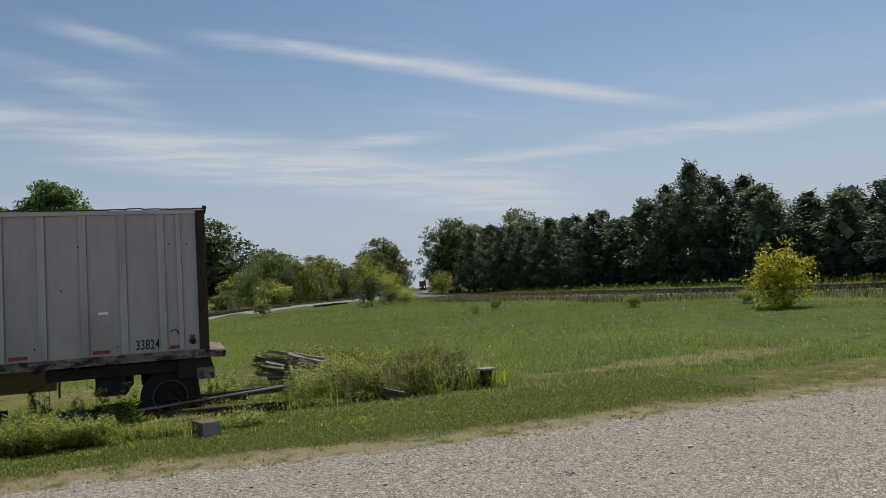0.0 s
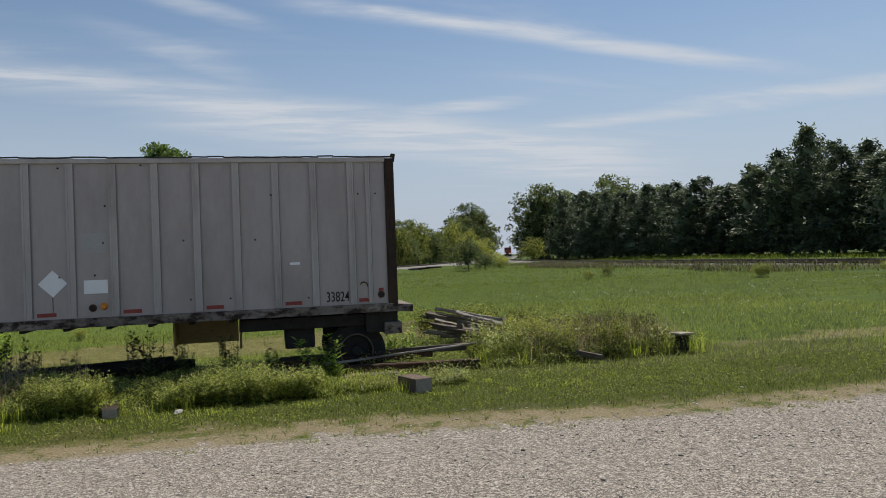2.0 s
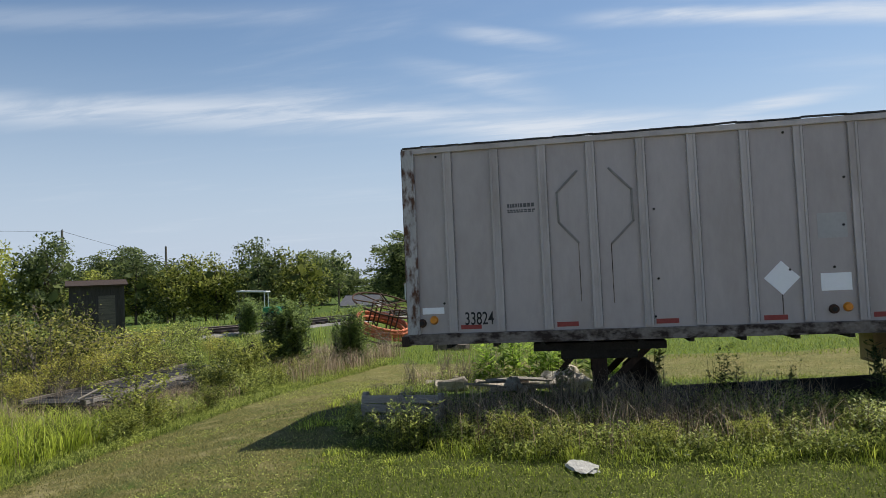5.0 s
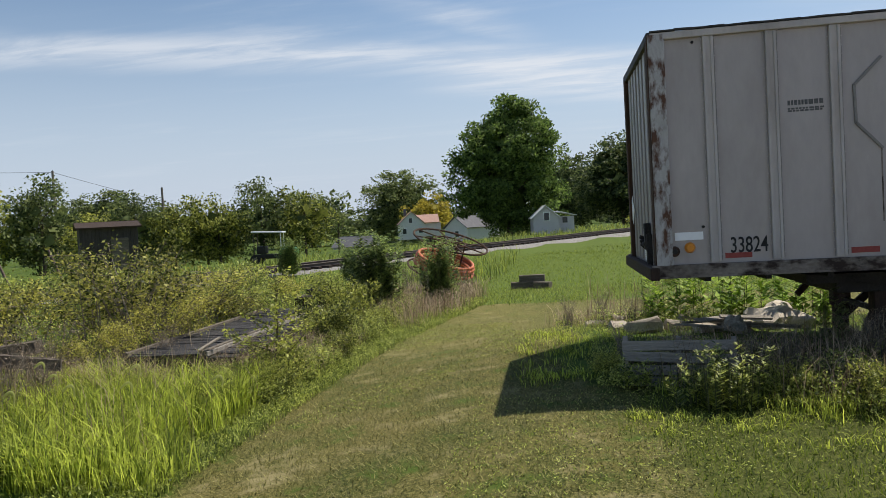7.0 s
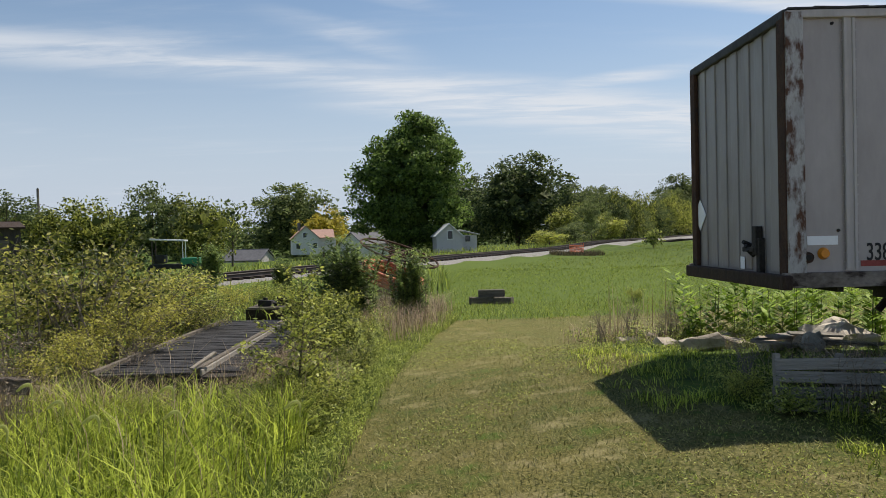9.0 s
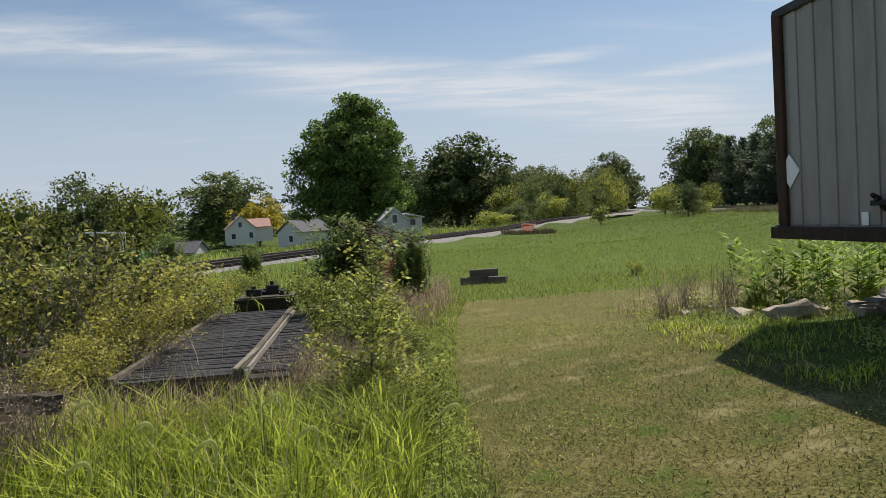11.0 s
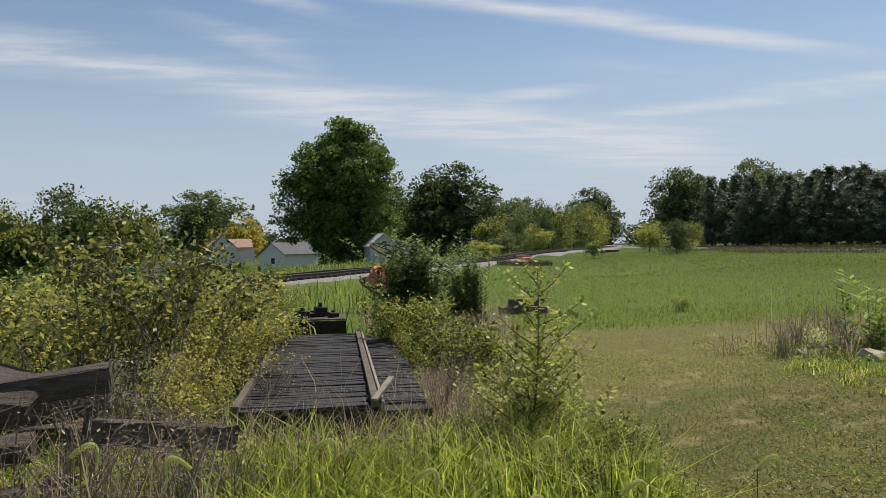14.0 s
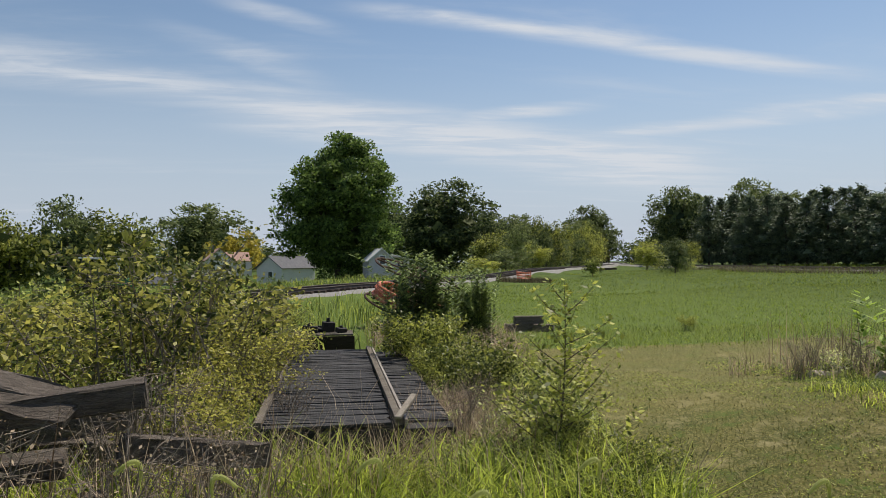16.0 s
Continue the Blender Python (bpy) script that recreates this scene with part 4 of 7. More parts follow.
bm = bmesh.new()
box(bm, (XR - XF - 0.06, 0.03, ZT - ZB - 0.10), ((XF + XR) / 2, YN + 0.03, (ZT + ZB) / 2 + 0.02))
near_wall = tpart("side_panel", bm, "panel")
bm = bmesh.new()
box(bm, (XR - XF - 0.06, 0.03, ZT - ZB - 0.10), ((XF + XR) / 2, YF_ - 0.03, (ZT + ZB) / 2 + 0.02))
tpart("side_panel", bm, "panel")
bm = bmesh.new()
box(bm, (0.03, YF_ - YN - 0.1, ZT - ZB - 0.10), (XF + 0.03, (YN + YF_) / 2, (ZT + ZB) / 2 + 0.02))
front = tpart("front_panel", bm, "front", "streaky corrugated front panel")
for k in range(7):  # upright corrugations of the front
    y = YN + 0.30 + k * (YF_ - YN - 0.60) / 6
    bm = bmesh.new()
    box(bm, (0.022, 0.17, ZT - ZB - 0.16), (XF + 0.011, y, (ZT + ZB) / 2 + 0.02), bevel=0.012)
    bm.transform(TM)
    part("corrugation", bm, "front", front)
bm = bmesh.new()
box(bm, (0.04, YF_ - YN - 0.1, ZT - ZB - 0.1), (XR - 0.03, (YN + YF_) / 2, (ZT + ZB) / 2 + 0.02))
tpart("rear_door", bm, "panel")
bm = bmesh.new()
box(bm, (XR - XF - 0.04, YF_ - YN - 0.03, 0.03), ((XF + XR) / 2, (YN + YF_) / 2, ZT - 0.012))
tpart("roof", bm, "roof")
bm = bmesh.new()
box(bm, (XR - XF - 0.1, YF_ - YN - 0.1, 0.06), ((XF + XR) / 2, (YN + YF_) / 2, ZB + 0.05))
tpart("floor", bm, "dark_metal")
RIBS = [-8.47, -7.85, -7.235, -6.62, -6.0, -5.385, -4.765, -4.15, -3.54, -2.925, -2.31, -1.70, -1.08, -0.475, 0.14, 0.43]
for side, y in ((-1, YN), (1, YF_)):
    for x in RIBS:
        bm = bmesh.new()
        w = 0.11 if x < 0.3 else 0.075
        for off in (-1, 1):
            box(bm, (w * 0.26, 0.022, ZT - ZB - 0.21), (x + off * w * 0.36, y + side * 0.012, (ZT + ZB) / 2 + 0.03), bevel=0.005)
        box(bm, (w, 0.010, ZT - ZB - 0.19), (x, y + side * 0.006 - side * 0.002, (ZT + ZB) / 2 + 0.03))
        for r in range(26):
            zz = ZB + 0.2 + r * (ZT - ZB - 0.3) / 25
            for off in (-1, 1):
                box(bm, (0.011, 0.008, 0.011), (x + off * (w * 0.5 + 0.012), y + side * 0.003, zz))
        tpart("rib", bm, "rib")
        # dark strip along the rib's right edge, drawn in as its shadow
        bm = bmesh.new()
        box(bm, (0.012, 0.010, ZT - ZB - 0.22), (x + w * 0.5 + 0.004, y + side * 0.001, (ZT + ZB) / 2 + 0.03))
        tpart("rib_seam", bm, "strip")
    # rails along the top and bottom
    bm = bmesh.new()
    box(bm, (XR - XF + 0.1, 0.06, 0.13), ((XF + XR) / 2 - 0.03, y + side * 0.012, ZB + 0.045), bevel=0.012)
    box(bm, (XR - XF + 0.1, 0.09, 0.018), ((XF + XR) / 2 - 0.03, y + side * 0.006, ZB - 0.022))
    tpart("bottom_rail", bm, "rail_old", "grimy flaking bottom rail")
    bm = bmesh.new()
    box(bm, (XR - XF + 0.02, 0.055, 0.075), ((XF + XR) / 2, y + side * 0.008, ZT - 0.035), bevel=0.012)
    tpart("top_rail", bm, "rib")
    bm = bmesh.new()
    for k in range(40):  # lifted dark edge of the roof sheet
        x = XF + (k + 0.5) * (XR - XF) / 40
        lift = 0.008 + 0.03 * max(0, math.sin(k * 1.3) * math.sin(k * 0.37 + 1)) * (1 if k > 14 else 0.3)
        box(bm, ((XR - XF) / 40 + 0.01, 0.07, 0.014), (x, y + side * 0.012, ZT + 0.012 + lift * 0.5), (0, math.degrees(math.sin(k * 1.9) * 0.03), 0))
    tpart("roof_edge", bm, "tarp", "ragged dark roof edge")
for x, w, mat in ((XF + 0.055, 0.17, "post"), (XR - 0.06, 0.16, "tarry")):
    for side, y in ((-1, YN), (1, YF_)):
        bm = bmesh.new()
        box(bm, (w, 0.05, ZT - ZB - 0.06), (x, y + side * 0.012, (ZT + ZB) / 2 + 0.02), bevel=0.012)
        tpart("corner_post", bm, mat, "peeling rusty corner post")
for side, y in ((-1, YN), (1, YF_)):
    bm = bmesh.new()
    box(bm, (0.05, 0.16, ZT - ZB - 0.06), (XF - 0.015, y - side * 0.06, (ZT + ZB) / 2 + 0.02), bevel=0.015)
    tpart("corner_edge", bm, "rust", "rust-brown corner edge")
    bm = bmesh.new()
    box(bm, (0.07, 0.09, 0.14), (XR + 0.015, y - side * 0.03, ZT - 0.0), (0, 8, 0), bevel=0.015)
    tpart("corner_casting", bm, "rust")
bm = bmesh.new()
box(bm, (0.10, YF_ - YN + 0.16, 0.14), (XF - 0.06, (YN + YF_) / 2, ZB + 0.02), bevel=0.02)
tpart("front_sill", bm, "tarry", "dark chipped front sill")
bm = bmesh.new()
box(bm, (0.10, YF_ - YN + 0.02, 0.10), (XF + 0.01, (YN + YF_) / 2, ZT - 0.03), bevel=0.02)
tpart("front_header", bm, "tarp")


def plate(name, x0, x1, z0, z1, mat, label="", proud=0.024, parent=None):
    bm = bmesh.new()
    box(bm, (x1 - x0, 0.006, z1 - z0), ((x0 + x1) / 2, YN + 0.015 - proud + 0.012, (z0 + z1) / 2))
    return tpart(name, bm, mat, label)


for x in (-8.24, -7.0, -5.78, -4.52, -3.30, -2.07, -0.84, 0.315):
    w = 0.135 if x < 0 else 0.085
    plate("reflector", x - w, x + w, 1.19 if x > -8 else 1.195, 1.25, "red", "faded red reflector strip", 0.014)
plate("white_strip", -8.88, -8.59, 1.405, 1.49, "white", "white strip decal", 0.014)
plate("faded_patch", -3.99, -3.65, 1.52, 1.73, "white", "white rectangular decal", 0.014)
plate("faded_patch", -3.99, -3.66, 2.15, 2.45, "ghost", "ghost of a removed decal", 0.0135)
plate("torn_sticker", -0.88, -0.72, 1.85, 1.89, "white", "small torn sticker", 0.014)
bm = bmesh.new()
box(bm, (0.292, 0.006, 0.292), (-4.425, YN + 0.013, 1.695), (0, 45, 0))
tpart("placard_diamond", bm, "white", "white diamond placard")
bm = bmesh.new()
box(bm, (0.006, 0.27, 0.27), (XF - 0.012, 16.24, 1.76), (45, 0, 0))
tpart("placard_diamond", bm, "white", "white diamond placard")
bm = bmesh.new()
box(bm, (0.006, 0.10, 0.13), (XF - 0.012, 15.02, 1.21))
tpart("notice", bm, "white")
for x, z in ((-8.73, 1.325), (-3.71, 1.32)):
    bm = bmesh.new()
    tube(bm, (x, YN + 0.01, z), (x, YN - 0.03, z), 0.058, 0.04, 16)
    tpart("marker_lamp", bm, "amber", "amber marker lamp")
for x, z in ((-8.89, 1.29), (-3.87, 1.30), (0.605, 1.30)):
    bm = bmesh.new()
    tube(bm, (x, YN + 0.01, z), (x, YN - 0.035, z), 0.058, 0.05, 16)
    hub = tpart("lamp_housing", bm, "rust")
    bm = bmesh.new()
    tube(bm, (x, YN - 0.034, z), (x, YN - 0.045, z), 0.03, 0.025, 12)
    bm.transform(TM)
    part("lens", bm, "dark_metal", hub)
plate("tail_reflector", 0.565, 0.645, 1.36, 1.41, "red", "red tail reflector", 0.02)
OCT = [[(-6.80, 3.165), (-7.06, 2.90), (-7.05, 2.52), (-6.81, 2.25)], [(-6.395, 3.17), (-6.13, 2.89), (-6.125, 2.49), (-6.40, 2.22)]]
for half in OCT:
    for (xa, za), (xb, zb) in zip(half, half[1:]):
        bm = bmesh.new()
        box(bm, (math.hypot(xb - xa, zb - za) + 0.02, 0.02, 0.028), ((xa + xb) / 2, YN + 0.006, (za + zb) / 2), (0, -math.degrees(math.atan2(zb - za, xb - xa)), 0), 0.004)
        tpart("placard_frame", bm, "strip", "dull metal strip of an eight-sided frame")
for x, z in ((-6.815, 2.25), (-6.41, 2.22), (-4.43, 1.5)):
    bm = bmesh.new()
    drop = 0.75 if z > 2 else 0.25
    box(bm, (0.012, 0.003, drop), (x, YN + 0.0135, z - drop / 2))
    tpart("drip_stain", bm, "rail_old")
for x, z in ((-8.62, 3.48), (-8.585, 1.54), (-4.31, 3.46), (-3.12, 3.5), (-3.83, 1.8), (-5.87, 2.62), (-5.86, 1.75), (-3.66, 2.87), (-3.7, 2.3), (-2.52, 2.3), (0.27, 3.0), (0.56, 3.0), (-1.15, 3.0), (-1.42, 2.28), (-4.33, 1.79), (-5.92, 1.28), (-2.44, 1.36), (-1.83, 1.35), (-0.60, 1.3)):
    bm = bmesh.new()
    tube(bm, (x, YN + 0.02, z), (x, YN - 0.004, z), 0.017, 0.013, 8)
    tpart("bolt", bm, "dark_metal")
bm = bmesh.new()
for k in range(12):
    a0, a1 = math.pi * k / 12 - 0.3, math.pi * (k + 1) / 12 - 0.3
    tube(bm, (0.315 + 0.06 * math.cos(a0), YN - 0.012, 1.46 + 0.06 * math.sin(a0)), (0.315 + 0.06 * math.cos(a1), YN - 0.012, 1.46 + 0.06 * math.sin(a1)), 0.009, None, 6)
tpart("hook_ring", bm, "rust")


def lettering(text, x, z, tall, mat, wide=1.0, thick=0.002, bold=0.0):
    c = bpy.data.curves.new("lettering", "FONT")
    c.body, c.size, c.extrude, c.offset = text, tall * 1.39, thick, bold
    tmp = bpy.data.objects.new("lettering", c)
    scene.collection.objects.link(tmp)
    me = bpy.data.meshes.new_from_object(tmp.evaluated_get(bpy.context.evaluated_depsgraph_get()))
    bpy.data.objects.remove(tmp)
    me.transform(TM @ pose(x, YN + 0.0105, z, 90, 0, 0) @ Matrix.Diagonal((wide, 1, 1, 1)))
    return shown("fleet_number", me, mat, trailer, "black stencilled fleet number")


lettering("33824", -8.325, 1.252, 0.168, "black", 0.66, bold=0.0015)
lettering("33824", -0.315, 1.215, 0.168, "black", 0.66, bold=0.0015)
random.seed(4)
for z, h in ((2.745, 0.05), (2.70, 0.018), (2.677, 0.018)):  # worn maker's mark, unreadable
    x = -7.70
    while x < -7.37:
        w = random.uniform(0.018, 0.045)
        bm = bmesh.new()
        box(bm, (w, 0.003, h), (x + w / 2, YN + 0.0135, z + h / 2))
        tpart("worn_mark", bm, "faded_black")
        x += w + 0.01

# running gear under the floor
for x in np.arange(XF + 0.5, XR, 0.61):
    bm = bmesh.new()
    box(bm, (0.06, YF_ - YN - 0.1, 0.09), (float(x), (YN + YF_) / 2, ZB - 0.04))
    tpart("cross_member", bm, "dark_metal")
bm = bmesh.new()
box(bm, (2.45, 1.9, 0.20), (-0.5, 15.2, ZB - 0.17), bevel=0.02)
box(bm, (0.55, 2.1, 0.42), (0.62, 15.2, 0.86), bevel=0.02)
box(bm, (0.5, 0.7, 0.5), (-0.75, 14.75, 0.68), bevel=0.04)
box(bm, (0.5, 0.7, 0.5), (-0.75, 15.7, 0.68), bevel=0.04)
tpart("slider_frame", bm, "dark_metal")
bm = bmesh.new()
box(bm, (0.30, 2.36, 0.13), (1.0, 15.22, 1.055), (0, 4, 0), bevel=0.02)
box(bm, (0.30, 2.3, 0.20), (0.80, 15.22, 0.72), bevel=0.02)
tpart("rear_bumper", bm, "rail_old", "chipped rear bumper beam")
for x in (0.20,):
    for y, s in ((14.52, -1), (15.92, 1)):
        for k in (0, 1):
            yy = y + s * (0 if k == 0 else -0.30)
            bm = bmesh.new()
            prof = [(-0.13, 0.30), (-0.135, 0.44), (-0.10, 0.50), (0.10, 0.50), (0.135, 0.44), (0.13, 0.30)]
            ring = []
            for i in range(28):
                a = 2 * math.pi * i / 28
                ring.append([bm.verts.new((x + math.cos(a) * r, yy + o, 0.33 + math.sin(a) * r)) for o, r in prof])
            for i in range(28):
                for j in range(5):
                    bm.faces.new((ring[i][j], ring[(i + 1) % 28][j], ring[(i + 1) % 28][j + 1], ring[i][j + 1]))
            wheel = tpart("tyre", bm, "rubber", "flat worn tyre")
            bm = bmesh.new()
            tube(bm, (x, yy - 0.10, 0.33), (x, yy + 0.10, 0.33), 0.30, None, 24, False)
            tube(bm, (x, yy + s * 0.02, 0.33), (x, yy + s * 0.05, 0.33), 0.30, 0.22, 24)
            tube(bm, (x, yy + s * 0.02, 0.33), (x, yy + s * 0.13, 0.33), 0.11, 0.08, 14)
            for i in range(10):
                a = 2 * math.pi * i / 10
                tube(bm, (x + math.cos(a) * 0.165, yy + s * 0.03, 0.33 + math.sin(a) * 0.165), (x + math.cos(a) * 0.165, yy + s * 0.075, 0.33 + math.sin(a) * 0.165), 0.016, None, 6)
            bm.transform(TM)
            part("rim", bm, "dark_metal", wheel)
            bm = bmesh.new()
            hoop_ring = [(x + math.cos(2 * math.pi * i / 32) * 0.285, 0.33 + math.sin(2 * math.pi * i / 32) * 0.285) for i in range(33)]
            for (xa, za), (xb, zb) in zip(hoop_ring, hoop_ring[1:]):
                tube(bm, (xa, yy + s * 0.105, za), (xb, yy + s * 0.105, zb), 0.016, None, 6, False)
            bm.transform(TM)
            part("rim_edge", bm, "rim", wheel, "pale grimy rim edge")
    bm = bmesh.new()
    tube(bm, (x, 14.4, 0.33), (x, 16.0, 0.33), 0.07, None, 12)
    for y in (14.85, 15.6):
        box(bm, (0.9, 0.08, 0.07), (x, y, 0.50), bevel=0.02)
        box(bm, (0.14, 0.12, 0.35), (x - 0.42, y, 0.72))
    tpart("axle", bm, "dark_metal")
for y in (14.62, 15.78):
    bm = bmesh.new()
    box(bm, (0.20, 0.17, 0.60), (-6.62, y, 0.72), bevel=0.01)
    box(bm, (0.16, 0.13, 0.50), (-6.62, y, 0.32), bevel=0.008)
    box(bm, (0.34, 0.30, 0.05), (-6.62, y, 0.08), bevel=0.01)
    box(bm, (0.07, 0.05, 0.62), (-6.92, y, 0.80), (0, 42, 0))
    box(bm, (0.09, 0.05, 1.25), (-6.14, y, 0.70), (0, 47, 0))
    tpart("landing_leg", bm, "tarry")
bm = bmesh.new()
box(bm, (0.05, 1.2, 0.06), (-6.62, 15.2, 0.5))
box(bm, (1.7, 1.7, 0.10), (-6.62, 15.2, ZB - 0.14))
box(bm, (1.0, 1.4, 0.16), (-6.62, 15.2, ZB - 0.24), bevel=0.02)
tpart("landing_frame", bm, "dark_metal")
bm = bmesh.new()
box(bm, (1.08, 0.04, 0.48), (-2.37, 16.0, 0.70), bevel=0.008)
box(bm, (0.04, 0.5, 0.48), (-2.90, 15.75, 0.70))
box(bm, (0.04, 0.05, 0.62), (-1.79, 16.0, 0.62))
tpart("tool_box_panel", bm, "plywood", "weathered yellowish board hung below the floor")
bm = bmesh.new()
for k in range(3):
    tube(bm, (XF - 0.02, 14.72 + 0.05 * k, 1.30 + 0.05 * k), (XF - 0.10, 14.70 + 0.05 * k, 1.36 + 0.04 * k), 0.03, 0.022, 8)
box(bm, (0.07, 0.10, 0.30), (XF - 0.04, 14.60, 1.45), bevel=0.01)
box(bm, (0.08, 0.26, 0.05), (XF - 0.05, 14.72, 1.36), bevel=0.01)
box(bm, (0.06, 0.08, 0.36), (XF - 0.03, 14.55, 1.30), bevel=0.01)
tpart("coupling_bracket", bm, "dark_metal", "black air and cable couplings")


# ---------------------------------------------------------------- houses, shed, poles, far things
def gable_house(name, at, turn, wide, long, eaves, ridge, wall, roof, label, windows=()):
    """A gabled house whose gable end faces -y before the turn. windows: (x, z, width, height) in that end."""
    root = blank(name, at, label, "house", turn=turn)
    bm = bmesh.new()
    w, d = wide / 2, long
    prof = [(-w, 0), (w, 0), (w, eaves), (0, ridge), (-w, eaves)]
    f = [bm.verts.new((x, 0, z)) for x, z in prof]
    b = [bm.verts.new((x, d, z)) for x, z in prof]
    bm.faces.new(f)
    bm.faces.new(b[::-1])
    for i in range(5):
        j = (i + 1) % 5
        bm.faces.new((f[j], f[i], b[i], b[j]))
    part("wall", bm, wall, root)
    for s in (-1, 1):
        bm = bmesh.new()
        run = math.hypot(w, ridge - eaves)
        slope = math.degrees(math.atan2(ridge - eaves, w))
        box(bm, (run + 0.45, d + 0.6, 0.12), (s * (w / 2 + 0.10), d / 2, (ridge + eaves) / 2 - 0.06 + 0.08), (0, s * slope, 0), 0.02)
        part("roof", bm, roof, root)
    for x, z, ww, hh in windows:
        bm = bmesh.new()
        box(bm, (ww + 0.2, 0.08, hh + 0.2), (x, -0.03, z), bevel=0.02)
        win = part("window", bm, "white", root)
        bm = bmesh.new()
        box(bm, (ww, 0.05, hh), (x, -0.06, z))
        part("pane", bm, "pane", win)
    return root


def ground_at(x, y):
    return (x, y, gz(x, y))


HZ = -2.2
white_house = gable_house("house", (-34.4, 128, HZ + 1.3), 14, 5.6, 8.5, 3.4, 5.9, "siding", "shingle", "white house with a pinkish brown shingle roof", [(-0.2, 4.1, 0.7, 1.0), (1.9, 1.9, 0.8, 1.1), (-1.6, 1.8, 0.8, 1.1)])
bm = bmesh.new()
box(bm, (6.6, 5.0, 2.9), (3.2, 4.6, 1.9))
part("wing", bm, "siding", white_house)
bm = bmesh.new()
box(bm, (7.2, 3.4, 0.14), (2.6, 2.9, 4.35), (32, 0, 0), 0.02)
part("roof", bm, "shingle", white_house)
bm = bmesh.new()
box(bm, (0.6, 0.6, 1.6), (-1.2, 3.0, 5.9), bevel=0.03)
part("chimney", bm, "shingle_grey", white_house)
white_house.scale = (0.8, 0.8, 0.8)
gable_house("house", (-26.6, 127, HZ), -38, 5.4, 8.0, 2.9, 4.7, "siding", "shingle_grey", "low white house with a dark grey roof", [(0.3, 1.8, 0.8, 1.0)])
gable_house("house", (-40.5, 126, HZ - 1.7), 75, 5.0, 7.0, 2.4, 4.0, "siding_grey", "shingle_grey", "small grey house among trees", [])
grey = gable_house("house", (-10.95, 88, -0.9), 6, 3.6, 6.0, 3.2, 4.75, "siding_grey", "tin", "grey gabled house with a white tin lean-to", [(0.1, 3.3, 0.7, 1.1)])
bm = bmesh.new()
box(bm, (2.2, 4.4, 3.2), (3.0, 3.4, 1.6))
part("lean_to", bm, "siding_grey", grey)
bm = bmesh.new()
box(bm, (2.9, 5.0, 0.10), (3.1, 3.3, 3.65), (0, 14, 0), 0.02)
part("lean_to_roof", bm, "tin", grey, "white tin roof")
bm = bmesh.new()
box(bm, (0.7, 0.08, 0.8), (2.8, 1.16, 2.7))
part("window", bm, "pane", grey)
grey.scale = (0.8, 0.8, 0.8)

shed = blank("shed", (-34.2, 41.9, gz(-34.2, 41.9)), "small dark weathered wooden shed beyond the track", "shed", turn=38)
bm = bmesh.new()
box(bm, (2.6, 2.6, 2.45), (0, 0, 1.22))
part("body", bm, "shed", shed)
for k in range(15):
    bm = bmesh.new()
    box(bm, (0.165, 0.03, 2.4), (-1.22 + k * 0.174, -1.315, 1.23), bevel=0.006)
    part("board", bm, "shed", shed)
bm = bmesh.new()
box(bm, (2.95, 1.65, 0.07), (0, -0.74, 2.58), (10, 0, 0))
box(bm, (2.95, 1.6, 0.07), (0, 0.76, 2.58), (-10, 0, 0))
part("roof", bm, "tarry", shed)
bm = bmesh.new()
box(bm, (0.8, 0.05, 1.9), (0.45, -1.345, 1.0), bevel=0.01)
part("door", bm, "greywood", shed, "greyish weathered door")
shed.scale = (1.08, 1.08, 1.15)


def utility_pole(at, tall, lean, label):
    root = blank("utility_pole", at, label, "pole", "utility poles")
    bm = bmesh.new()
    tube(bm, (0, 0, -0.5), (lean, 0, tall), 0.15, 0.10, 10)
    part("pole", bm, "pole", root)
    bm = bmesh.new()
    tube(bm, (lean, 0, tall - 0.25), (lean + 0.02, 0, tall + 0.06), 0.05, 0.04, 8)
    part("insulator", bm, "dark_metal", root)
    return root


def wire(a, b, sag, label):
    bm = bmesh.new()
    a, b = Vector(a), Vector(b)
    last = a
    for k in range(1, 25):
        u = k / 24
        p = a.lerp(b, u) - Vector((0, 0, sag * 4 * u * (1 - u)))
        tube(bm, last, p, 0.016, None, 5, False)
        last = p
    return tagged(part("overhead_wire", bm, "black"), label, "wire", "overhead wires")


utility_pole((-53.5, 63.5, gz(-53.5, 63.5)), 8.2 - gz(-53.5, 63.5), 0.0, "weathered wooden utility pole carrying a wire")
utility_pole((-47.0, 70.0, gz(-47, 70)), 6.6 - gz(-47, 70), 0.0, "short wooden pole above the hedgerow")
wire((-53.5, 63.5, 8.1), (-88, 46, 11.0), 0.6, "thin black wire from the utility pole")
wire((-53.5, 63.5, 8.1), (-38, 84, 2.0), 0.5, "thin black wire down towards the houses")
for k, (x, y) in enumerate(((-33.5, 34.0), (-31.3, 34.6))):
    bm = bmesh.new()
    tube(bm, (x - 0.9, y, gz(x, y) + 1.9), (x, y, gz(x, y) - 0.2), 0.05, 0.06, 8)
    tagged(part("leaning_stake", bm, "redwood"), "leaning bare wooden stake in the weeds", "stake", "leaning stakes")

